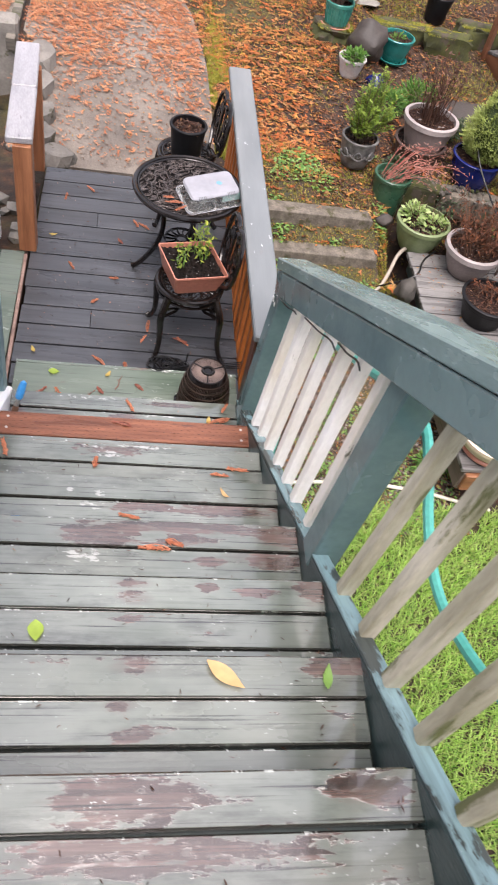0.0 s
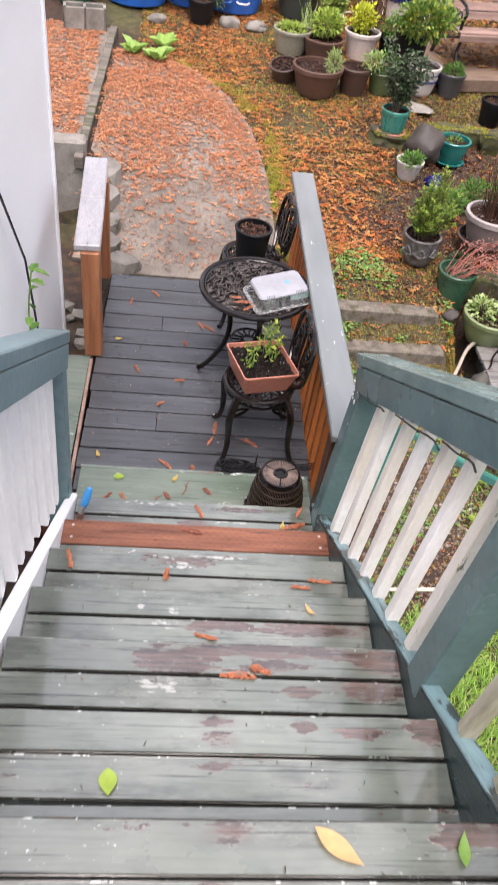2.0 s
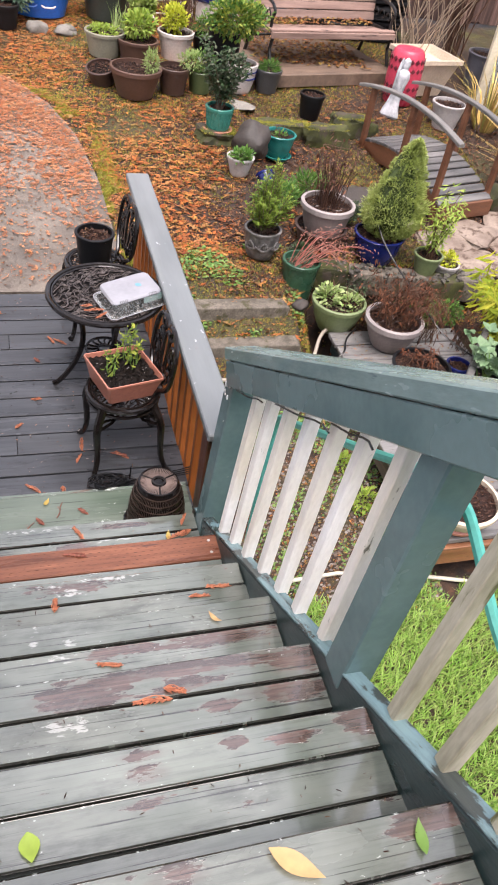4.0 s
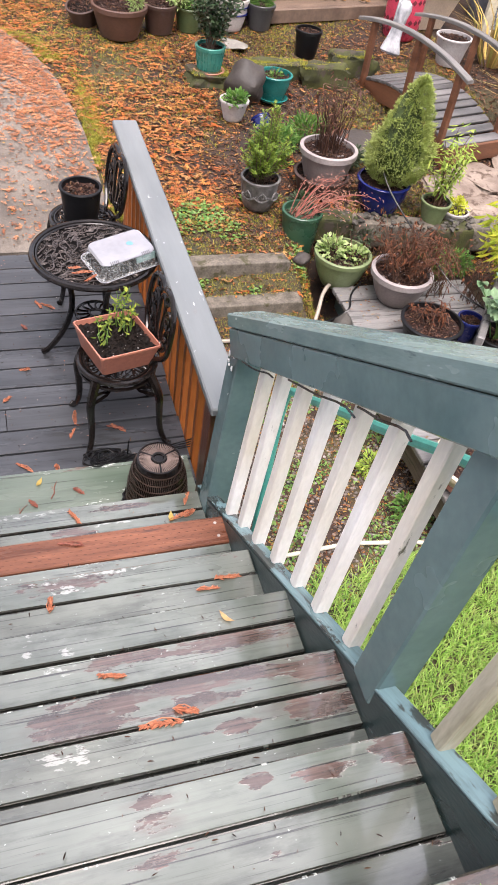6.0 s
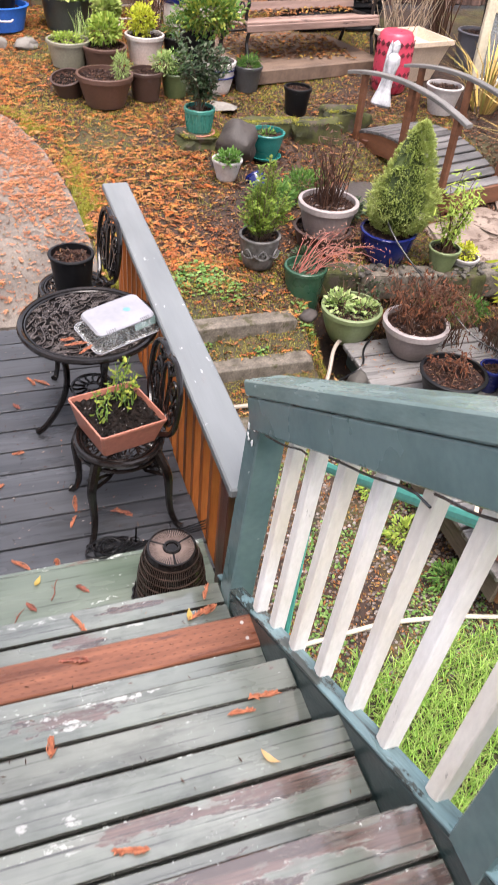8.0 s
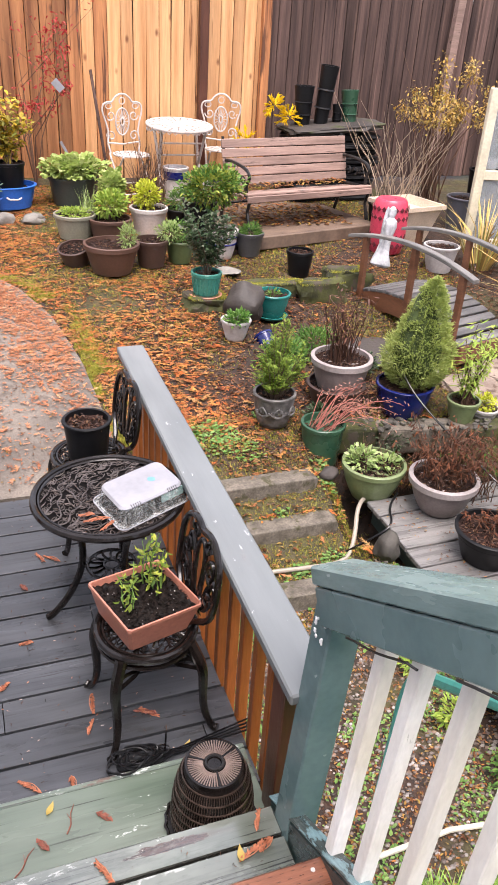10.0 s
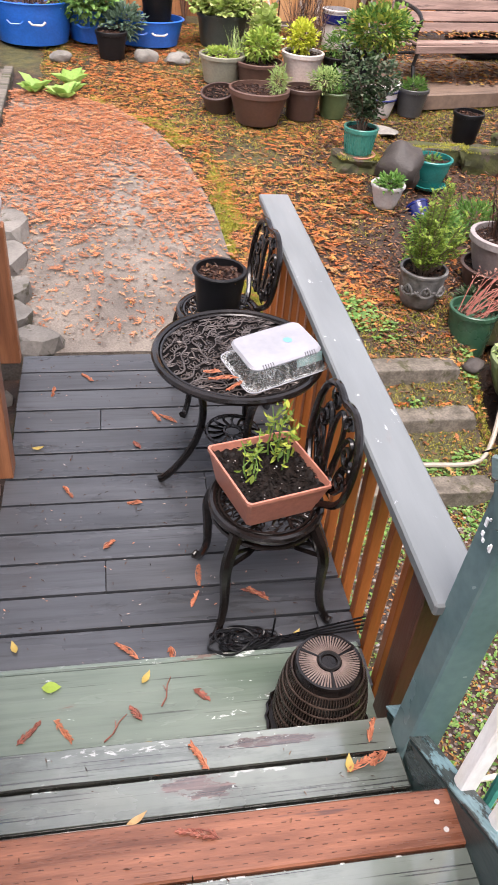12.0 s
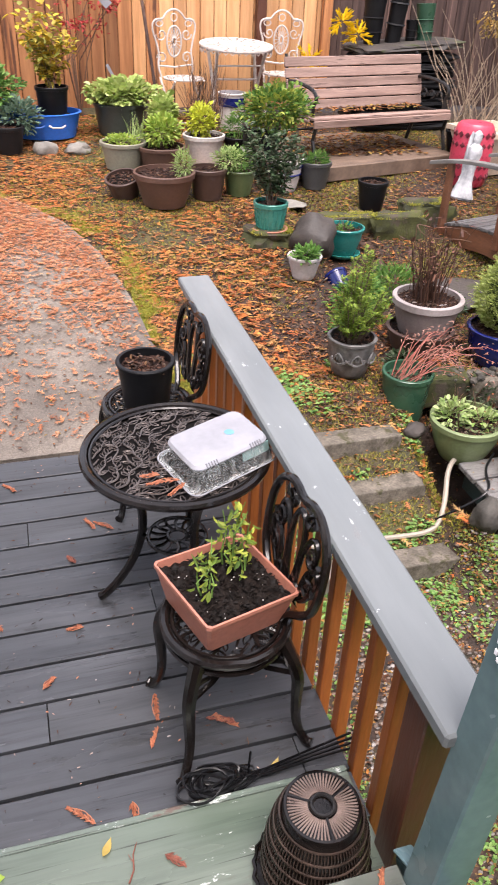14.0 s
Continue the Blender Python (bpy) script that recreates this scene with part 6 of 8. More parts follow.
support = thing("wire_support", "thin bent wire plant support standing in the dead stems", "plant support", (1.72, 5.8, G(1.7, 5.8) + 0.27))
for z, rx, ry, tilt, cx in ((0.44, 0.17, 0.15, -8, 0.03), (0.28, 0.14, 0.13, 12, 0.0)):
    part("hoop", Geo().tube([(cx + rx * math.cos(0.3 * k), ry * math.sin(0.3 * k), z + 0.012 * math.sin(0.9 * k) + math.tan(radians(tilt)) * rx * math.cos(0.3 * k)) for k in range(19)], 0.0026, 4), DRYSTEM, support)
for a in (0.2, 2.4, 4.4):
    part("wire_leg", Geo().tube([(0.13 * math.cos(a), 0.12 * math.sin(a), 0.0), (0.145 * math.cos(a), 0.13 * math.sin(a), 0.28), (0.15 * math.cos(a), 0.14 * math.sin(a), 0.47)], 0.0024, 4), DRYSTEM, support)

pot("cobalt blue glazed pot with a dwarf conifer", (2.06, 5.5, G(2.06, 5.5) - 0.015), 0.19, 0.25, POT_BLUE, REDSOIL, taper=0.66, belly=0.08, lip=0.02)
rng = random.Random(27)
g, gs = Geo(), Geo()
gs.tube([(0, 0, 0), (0.01, 0, 0.3), (0.04, 0.02, 0.6)], [0.018, 0.012, 0.004], 7)
for i in range(17000):
    t = rng.random() ** 1.15
    z = 0.02 + 0.72 * t
    r = 0.25 * (1 - t) ** 0.7 * min(1, 0.5 + 2.6 * t) * (0.8 + 0.26 * rng.random() ** 0.6) + 0.006
    a = rng.uniform(0, 6.283)
    tuft = noise.noise(Vector((math.cos(a) * 4, math.sin(a) * 4, z * 13))) + 0.7 * noise.noise(Vector((math.cos(a) * 9 * (1.2 - t), math.sin(a) * 9 * (1.2 - t), z * 30 + 5)))
    if tuft < -0.28 and rng.random() < 0.75:
        continue
    r *= 1 + 0.3 * tuft
    p = Vector((r * math.cos(a) + 0.06 * t, r * math.sin(a), z + 0.02 * tuft))
    g.leaf(p, (math.cos(a) + rng.uniform(-0.6, 0.6), math.sin(a) + rng.uniform(-0.6, 0.6), rng.uniform(0.1, 1.3)), (rng.uniform(-0.5, 0.5), rng.uniform(-0.5, 0.5), 1), rng.uniform(0.018, 0.036), 0.0075, 0.05)
conifer = plant("dwarf_conifer", "dense cone-shaped light green dwarf conifer in the blue pot", (2.12, 5.52, G(2.06, 5.5) + 0.205), g, gs, CONIFER)
# dark solid added inside the cone to give the shade between needles
part("inner_foliage", Geo().lathe([(0.05, 0.03), (0.12, 0.09), (0.16, 0.16), (0.155, 0.28), (0.125, 0.4), (0.09, 0.52), (0.045, 0.64), (0.01, 0.7)], 22, wob=0.08), mat("deep_conifer_inside", (0.02, 0.035, 0.01), (0.07, 0.1, 0.025), 30.0, 0.9, 0.05, 1.0, 120), conifer, "dark core added as the shade between the needles")

pot("small sage green pot with a leafy yellowing shrub", (2.42, 5.3, G(2.42, 5.42)), 0.11, 0.17, POT_LTGREEN, taper=0.7)
rng = random.Random(28)
g, gs = Geo(), Geo()
tips = twigs(gs, (0, 0, 0), 11, 0.56, 0.17, 0.005, rng, foot=0.05, n_seg=6)
for p in tips:
    for k in range(7):
        g.leaf(p + Vector((rng.uniform(-0.03, 0.03), rng.uniform(-0.03, 0.03), rng.uniform(-0.04, 0.04))), (rng.uniform(-1, 1), rng.uniform(-1, 1), rng.uniform(-0.9, 0.4)), (0, 0, 1), rng.uniform(0.04, 0.075), 0.014, -0.12)
plant("bamboo_like_shrub", "upright narrow-leaved yellow-green shrub in a sage pot", (2.42, 5.3, G(2.42, 5.42) + 0.13), g, gs, LIME, DRYSTEM)
pot("small pale pot with bright yellow-green leaves", (2.62, 5.32, G(2.62, 5.42)), 0.1, 0.08, POT_GREY, taper=0.8)
potted_bush("sedum_clump", "small bright yellow-green sedum in a pale pot", (2.62, 5.32, G(2.62, 5.42) + 0.05), (0.1, 0.1, 0.07), 130, 0.035, 0.022, YELLOWGREEN, 29, stem_h=0.06)
potted_bush("fern_clump", "dark green fern growing at the terrace foot", (2.3, 5.02, -0.46), (0.25, 0.12, 0.12), 420, 0.07, 0.012, GREEN, 30, stem_h=0.1)
potted_bush("fern_clump", "dark green ferny clump behind the mauve pot", (1.42, 6.15, G(1.42, 6.15)), (0.2, 0.14, 0.14), 420, 0.06, 0.014, GREEN, 31, stem_h=0.14)
potted_bush("fern_clump", "dark green ferny clump beside the boulder", (1.75, 6.35, G(1.75, 6.35)), (0.22, 0.14, 0.13), 380, 0.06, 0.014, GREEN, 32, stem_h=0.13)

for i, (x, y, z, r, n, m_, lab) in enumerate([(1.44, 3.12, -0.76, 0.12, 130, GREEN, "leafy green weeds against the plank platform"), (1.36, 3.48, -0.77, 0.12, 130, LIME, "bright leafy weeds by the plank platform"), (1.34, 3.84, -0.77, 0.1, 100, LIME, "bright leafy weeds by the plank platform"), (1.5, 5.62, -0.2, 0.12, 200, DKGREEN, "dark green undergrowth between the pots"), (1.9, 5.3, -0.3, 0.13, 200, DKGREEN, "dark green undergrowth at the terrace edge"), (1.25, 5.95, -0.1, 0.12, 180, GREEN, "low green weeds behind the relief pot"), (2.2, 4.95, -0.42, 0.15, 260, GREEN, "ferny green undergrowth behind the mauve pot"), (2.55, 5.0, -0.4, 0.16, 240, GREEN, "ferny green undergrowth at the terrace foot"), (2.0, 6.0, -0.05, 0.13, 200, DKGREEN, "dark green undergrowth beside the conifer")]):
    potted_bush("undergrowth", lab, (x, y, z - 0.02), (r, r * 0.8, r * 0.6), n, 0.05, 0.018, m_, 200 + i, stem_h=r * 0.5)
for i, (x, y, h_, s) in enumerate([(1.58, 5.42, 0.26, 0.2), (2.25, 4.75, 0.4, 0.22), (1.85, 5.0, 0.3, 0.2), (2.5, 4.6, 0.45, 0.25)]):
    rng = random.Random(300 + i)
    gs, g = Geo(), Geo()
    for p in twigs(gs, (0, 0, 0), 26, h_, s, 0.003, rng, foot=0.08):
        if rng.random() < 0.7:
            g.leaf(p, (rng.uniform(-1, 1), rng.uniform(-1, 1), rng.uniform(-1, 0.2)), (0, 0, 1), rng.uniform(0.02, 0.05), 0.014, -0.1)
    plant("dead_stems", "tangle of thin dead brown stems between the pots", (x, y, land(x, y) - 0.02 if y > 5 else -0.42), g, gs, REDDISH, DRYSTEM)

# golden shrub and blue-green leaves by the planks
rng = random.Random(33)
g, gs = Geo(), Geo()
tips = twigs(gs, (0, 0, 0), 30, 0.52, 0.36, 0.005, rng, foot=0.08, n_seg=6)
for p in tips:
    for k in range(11):
        a = rng.uniform(0, 6.283)
        g.leaf(p + Vector((rng.uniform(-0.05, 0.05), rng.uniform(-0.05, 0.05), rng.uniform(-0.04, 0.04))), (math.cos(a), math.sin(a), rng.uniform(-0.9, 0.3)), (0, 0, 1), rng.uniform(0.07, 0.14), 0.011, -0.2)
pot("dark nursery pot behind the planks", (2.78, 4.5, -0.46), 0.16, 0.2, POT_BLACK)
plant("golden_shrub", "vivid yellow-green fine-leaved shrub in a dark pot", (2.78, 4.5, -0.3), g, gs, GOLD_SHOOTS, DRYSTEM)
rng = random.Random(34)
g, gs = Geo(), Geo()
tips = twigs(gs, (0, 0, 0), 9, 0.32, 0.2, 0.005, rng)
for p in tips:
    for k in range(3):
        g.leaf(p, (rng.uniform(-1, 1), rng.uniform(-1, 1), rng.uniform(-0.2, 0.5)), (0, 0, 1), rng.uniform(0.06, 0.1), 0.055, 0.05)
pot("dark nursery pot on the planks", (2.36, 4.06, -0.415), 0.13, 0.15, POT_BLACK)
plant("broadleaf_plant", "broad pale blue-green leaves with white edges", (2.35, 4.06, -0.3), g, gs, leafy("blue_green_broad_leaves", (0.15, 0.26, 0.13), (0.24, 0.35, 0.2), (0.12, 0.21, 0.12)), GREEN)

# cream bowl seen through the balusters
bowl = pot("large cream bowl with an orange rim and cut-out leaves", (1.66, 3.02, -0.415), 0.22, 0.17, CREAM, REDSOIL, taper=0.55, belly=0.1, lip=0.03)
part("base_band", Geo().tube(circle(0.16, 0.03, 32), 0.02, 8, True), POT_TERRA, bowl, "orange painted band", smooth=True)

# pots in the upper garden
pot("small light grey pot of green leaves in the litter", (1.17, 6.53, G(1.17, 6.53)), 0.11, 0.16, POT_GREY, taper=0.68, lip=0.02)
potted_bush("leafy_herb", "low green leafy herb in the light grey pot", (1.17, 6.5, G(1.17, 6.5) + 0.13), (0.1, 0.1, 0.05), 150, 0.055, 0.025, GREEN, 40, stem_h=0.05)
pot("small blue glazed pot tipped on its side", (1.42, 6.42, G(1.42, 6.42) + 0.03), 0.08, 0.13, POT_BLUE, tilt=(-55, 10, 20))
teal = pot("teal glazed pot with a saucer and bare stems", (1.64, 6.98, G(1.64, 6.98) + 0.012), 0.138, 0.2, POT_TEAL, REDSOIL, taper=0.66, belly=0.05)
part("saucer", Geo().lathe([(0.07, -0.01), (0.115, -0.01), (0.132, 0.012), (0.122, 0.014), (0.1, 0.002), (0.01, 0.002)], 26), POT_TEAL, teal, smooth=True)
rng = random.Random(41)
gs, g = Geo(), Geo()
twigs(gs, (0, 0, 0), 6, 0.15, 0.07, 0.004, rng)
bush(g, (0, 0, 0.03), (0.07, 0.07, 0.03), 60, 0.03, 0.015, rng)
plant("bare_shrub", "nearly bare small shrub in the teal pot", (1.64, 6.98, G(1.64, 6.98) + 0.16), g, gs, GREEN)
teal2 = pot("ribbed pale teal pot on an orange saucer", (1.07, 7.0, G(1.07, 7.0) + 0.09), 0.115, 0.19, POT_TEAL2, taper=0.76, lip=0.03)
part("saucer", Geo().lathe([(0.07, -0.016), (0.12, -0.016), (0.13, 0.008), (0.12, 0.01), (0.1, 0.0), (0.01, 0.0)], 26), POT_TERRA, teal2, "terracotta saucer", smooth=True)
for k in range(22):
    a = 2 * math.pi * k / 22
    part("rib", Geo().tube([(0.092 * math.cos(a), 0.092 * math.sin(a), 0.015), (0.112 * math.cos(a), 0.112 * math.sin(a), 0.15)], 0.005, 5), POT_TEAL2, teal2)
rng = random.Random(42)
gs, g = Geo(), Geo()
tips = twigs(gs, (0, 0, 0), 16, 0.5, 0.2, 0.005, rng, n_seg=6)
for p in tips:
    for k in range(16):
        g.leaf(p + Vector((rng.uniform(-0.04, 0.04), rng.uniform(-0.04, 0.04), rng.uniform(-0.04, 0.04))), (rng.uniform(-1, 1), rng.uniform(-1, 1), rng.uniform(-0.3, 0.7)), (0, 0, 1), rng.uniform(0.03, 0.05), 0.022, 0.1)
plant("dark_leaved_shrub", "bushy dark green shrub in the ribbed teal pot", (1.07, 7.0, G(1.07, 7.0) + 0.24), g, gs, DKGREEN)

pot("black nursery pot on the mulch", (2.1, 7.55, G(2.1, 7.55)), 0.115, 0.23, POT_BLACK, REDSOIL, taper=0.78, lip=0.03)
pot("wide brown plastic pot of reddish mulch", (0.46, 7.72, G(0.46, 7.72)), 0.22, 0.25, POT_BROWN, REDSOIL, taper=0.72, lip=0.04)
potted_bush("rosemary_like_herb", "spiky grey-green herb at the edge of the brown pot", (0.58, 7.62, G(0.46, 7.72) + 0.2), (0.08, 0.07, 0.12), 240, 0.045, 0.008, PALE, 43)
pot("dark brown plastic pot beside others", (0.82, 7.82, G(0.82, 7.82)), 0.14, 0.235, POT_DKBROWN, REDSOIL, taper=0.78, lip=0.03)
potted_bush("herb_clump", "soft green herb spilling from the dark pot", (0.98, 7.8, G(0.95, 7.8) + 0.25), (0.13, 0.1, 0.1), 260, 0.04, 0.012, PALE, 44, stem_h=0.06)
pot("dark green pot with a pale band", (1.09, 7.88, G(1.09, 7.88)), 0.125, 0.2, plastic("mossy_green_plastic", (0.08, 0.12, 0.05)), taper=0.74)
potted_bush("herb_clump", "bushy grey-green herb in the dark green pot", (1.09, 7.88, G(1.09, 7.88) + 0.2), (0.16, 0.13, 0.12), 360, 0.04, 0.012, GREEN, 45, stem_h=0.08)
pot("dark grey pot with grassy leaves", (1.8, 8.05, G(1.8, 8.05)), 0.125, 0.22, plastic("charcoal_plastic", (0.06, 0.06, 0.062)), taper=0.76, lip=0.03)
potted_bush("grassy_herb", "short grassy green leaves in the charcoal pot", (1.8, 8.05, G(1.8, 8.05) + 0.19), (0.11, 0.11, 0.06), 180, 0.07, 0.008, GREEN, 46, stem_h=0.04)
pot("olive-grey tub of low green leaves", (0.28, 8.55, G(0.28, 8.55)), 0.18, 0.22, plastic("olive_grey_plastic", (0.26, 0.25, 0.19)), taper=0.8, lip=0.03)
potted_bush("low_herb", "low mat of green leaves in the grey tub", (0.28, 8.55, G(0.28, 8.55) + 0.19), (0.17, 0.17, 0.05), 260, 0.04, 0.02, LIME, 47, stem_h=0.03)
pot("brown plastic pot of yellow-green leaves", (0.58, 8.45, G(0.58, 8.45)), 0.19, 0.22, POT_BROWN, taper=0.78, lip=0.03)
potted_bush("hellebore", "tall pale yellow-green leafy plant in the brown pot", (0.6, 8.5, G(0.58, 8.45) + 0.2), (0.17, 0.15, 0.14), 320, 0.06, 0.035, LIME, 48, stem_h=0.13)
pot("off-white plastic pot of bright leaves", (0.98, 8.62, G(0.98, 8.62)), 0.17, 0.25, POT_WHITE, taper=0.76, lip=0.035)
potted_bush("euonymus", "bright yellow-green small-leaved bush in the off-white pot", (0.96, 8.62, G(0.98, 8.62) + 0.24), (0.15, 0.13, 0.14), 380, 0.05, 0.028, YELLOWGREEN, 49, stem_h=0.12)
pot("black nursery pot of grassy herbs", (1.3, 8.65, G(1.3, 8.65)), 0.14, 0.22, POT_BLACK, taper=0.78)
potted_bush("grassy_herb", "dark green grassy herb in the black pot", (1.3, 8.65, G(1.3, 8.65) + 0.22), (0.17, 0.13, 0.11), 320, 0.06, 0.01, GREEN, 50, stem_h=0.08)
bw = pot("white pot with blue painted bands", (1.53, 8.08, G(1.53, 8.08)), 0.15, 0.27, POT_WHITE, REDSOIL, taper=0.7, belly=0.05, lip=0.03)
part("painted_band", Geo().tube(circle(0.146, 0.15, 32), 0.008, 6, True).tube(circle(0.153, 0.21, 32), 0.006, 6, True), POT_BLUE, bw, "cobalt blue painted bands")
pot("square terracotta pot tipped into the litter", (0.2, 7.95, G(0.2, 7.95)), 0.13, 0.16, POT_DKBROWN, taper=0.8, tilt=(12, -10, 0))
pot("dark tub behind the other pots", (1.4, 8.32, G(1.4, 8.32)), 0.16, 0.42, POT_BLACK, taper=0.85)
ROSE_GREEN = leafy("mixed_rose_leaves", (0.05, 0.13, 0.025), (0.12, 0.25, 0.05), (0.22, 0.34, 0.07), (0.36, 0.38, 0.06), (0.07, 0.16, 0.04))
potted_bush("rose_bush", "glossy green rose bush spreading from a dark tub", (1.43, 8.04, G(1.4, 8.32) + 0.48), (0.34, 0.22, 0.19), 900, 0.058, 0.036, ROSE_GREEN, 51, stem_h=0.12)
rng = random.Random(52)
gs = Geo()
twigs(gs, (0, 0, 0), 90, 0.66, 0.26, 0.005, rng, foot=0.14)
plant("bare_canes", "thicket of bare brown canes between the pots", (1.15, 9.25, G(1.15, 9.25)), None, gs, stem_mat=DRYSTEM)
pot("large dark ribbed pot of pale leaves", (0.42, 9.55, G(0.42, 9.55)), 0.25, 0.28, plastic("dark_ribbed_plastic", (0.05, 0.058, 0.05)), taper=0.85, lip=0.03)
HYDRANGEA = leafy("pale_lime_round_leaves", (0.36, 0.46, 0.12), (0.5, 0.58, 0.2), (0.28, 0.4, 0.09), (0.58, 0.62, 0.28), thin=0.3)
potted_bush("hydrangea", "mound of pale yellow-green rounded leaves in a dark pot", (0.42, 9.5, G(0.42, 9.55) + 0.26), (0.34, 0.26, 0.12), 620, 0.08, 0.085, HYDRANGEA, 53, stem_h=0.1)
potted_bush("hydrangea", "trailing pale green variegated leaves beside the dark pot", (0.72, 9.1, G(0.72, 9.1) + 0.15), (0.13, 0.13, 0.18), 300, 0.075, 0.08, HYDRANGEA, 54, stem_h=0.13)
rng = random.Random(55)
g = Geo()
for i in range(50):
    g.blade((rng.uniform(-0.06, 0.06), rng.uniform(-0.06, 0.06), 0), (rng.uniform(-0.3, 0.3), rng.uniform(-0.3, 0.3), 1), rng.uniform(0.15, 0.3), 0.008, 0.1)
plant("grass_tuft", "thin pale grass tuft beside the dark pot", (0.5, 9.2, G(0.5, 9.2)), g, None, PALE)

# ---- blue tubs and their plants along the fence ----
def tub(at, r, h, label, oval=1.0):
    t = thing("blue_tub", label, "tub", at, rnd(-10, 10), "blue tubs")
    part("body", pot_geo(r, h, 0.84, 0.012, n=40, sx=oval), TUB_BLUE, t, smooth=True)
    part("soil", soil_geo(r - 0.01, h - 0.05, sx=oval), REDSOIL, t, smooth=True)
    for s in (-1, 1):
        part("handle", Geo().tube([(s * 0.09 - 0.07, -r - 0.01, h * 0.62), (s * 0.09 - 0.04, -r - 0.02, h * 0.55), (s * 0.09 + 0.04, -r - 0.02, h * 0.55), (s * 0.09 + 0.07, -r - 0.01, h * 0.62)], 0.009, 6), POT_WHITE if s > 0 else TUB_BLUE, t, "moulded hand grip")
    return t


tub((-1.3, 9.45, G(-1.3, 9.45)), 0.36, 0.34, "bright blue round plastic tub of dry stalks")
tub((-0.75, 9.55, G(-0.75, 9.55)), 0.27, 0.27, "bright blue round plastic tub of leafy greens")
tub((-0.28, 9.5, G(-0.28, 9.5)), 0.25, 0.22, "low bright blue plastic tub with hand grips", 1.25)
pot("black nursery pot before the blue tubs", (-0.62, 9.02, G(-0.62, 9.02)), 0.13, 0.22, POT_BLACK, REDSOIL, taper=0.8, lip=0.03)
GREENS = leafy("fresh_green_leaves", (0.1, 0.22, 0.05), (0.18, 0.34, 0.08), (0.28, 0.42, 0.13), (0.08, 0.17, 0.05), thin=0.3)
potted_bush("leafy_greens", "bushy bright green leafy vegetables in the blue tub", (-0.8, 9.4, G(-0.75, 9.55) + 0.22), (0.36, 0.3, 0.25), 900, 0.075, 0.05, GREENS, 56, stem_h=0.18)
potted_bush("leafy_greens", "dusty green kale beside the black pot", (-0.52, 9.22, G(-0.5, 9.2) + 0.15), (0.22, 0.16, 0.16), 330, 0.07, 0.035, leafy("dusty_blue_green_leaves", (0.12, 0.2, 0.13), (0.2, 0.28, 0.2), (0.08, 0.15, 0.1)), 57, stem_h=0.1)
rng = random.Random(58)
gs = Geo()
twigs(gs, (0, 0, 0), 70, 0.5, 0.4, 0.006, rng, foot=0.25)
plant("dry_stalks", "dry reddish stalks standing in the blue tub", (-1.3, 9.45, G(-1.3, 9.45) + 0.28), None, gs, stem_mat=DRYSTEM)
pot("dark pot standing in the low blue tub", (-0.2, 9.5, G(-0.2, 9.5) + 0.1), 0.14, 0.32, POT_BLACK, taper=0.8, lip=0.03)
rng = random.Random(59)
gs, g = Geo(), Geo()
tips = twigs(gs, (0, 0, 0), 12, 0.62, 0.26, 0.006, rng, n_seg=7)
for p in tips:
    for k in range(7):
        g.leaf(p + Vector((rng.uniform(-0.07, 0.07), rng.uniform(-0.07, 0.07), rng.uniform(-0.06, 0.06))), (rng.uniform(-1, 1), rng.uniform(-1, 1), rng.uniform(-0.8, 0.4)), (0, 0, 1), rng.uniform(0.045, 0.085), 0.048, 0.05)
plant("yellowing_shrub", "airy shrub with yellow autumn leaves in a dark pot", (-0.2, 9.52, G(-0.12, 9.5) + 0.38), g, gs, YELLOW)
CHARD = leafy("fresh_chard_leaves", (0.2, 0.36, 0.07), (0.34, 0.5, 0.13), (0.27, 0.43, 0.1), thin=0.3)
for x, y, s in ((-1.22, 8.12, 60), (-1.0, 8.0, 61), (-0.95, 8.3, 62)):
    rng = random.Random(s)
    g = Geo()
    for i in range(13):
        a = i * 0.8 + rng.random()
        g.leaf((0, 0, 0.01), (math.cos(a), math.sin(a), rng.uniform(0.4, 1.1)), (0, 0, 1), rng.uniform(0.12, 0.22), 0.1, 0.14)
    plant("chard_seedling", "bright lime leafy seedling at the concrete edge", (x, y, G(x, y)), g, None, CHARD)
block = thing("cinder_block", "grey hollow concrete block standing on the path", "block", (-1.72, 8.55, upper(8.55) + 0.03), 8)
g = Geo()
for x in (-0.185, 0, 0.185):
    g.box((0.03, 0.19, 0.19), (x, 0, 0.095), 0.004)
for y in (-0.08, 0.08):
    g.box((0.4, 0.03, 0.19), (0, y, 0.095), 0.004)
part("body", g, STONE, block)
pot("dark green pot beside the concrete block", (-1.9, 9.2, G(-1.9, 9.2)), 0.22, 0.3, POT_DKGREEN)

rng = random.Random(64)
g, gs = Geo(), Geo()
stem = soft([(0, 0, 0), (0.01, 0.02, 0.5), (-0.01, -0.03, 0.9), (0.02, 0.02, 1.15)])
gs.tube(stem, 0.004, 5)
for k in range(9):
    g.leaf(stem[-1 - k], (rng.uniform(0.1, 1), rng.uniform(-1, 1), rng.uniform(-0.8, 0.3)), (0, 0, 1), rng.uniform(0.06, 0.1), 0.04, 0.08)
plant("wall_shoot", "thin leafy shoot growing beside the white wall", (-1.33, 3.42, -0.3), g, gs, GREEN, GREEN)

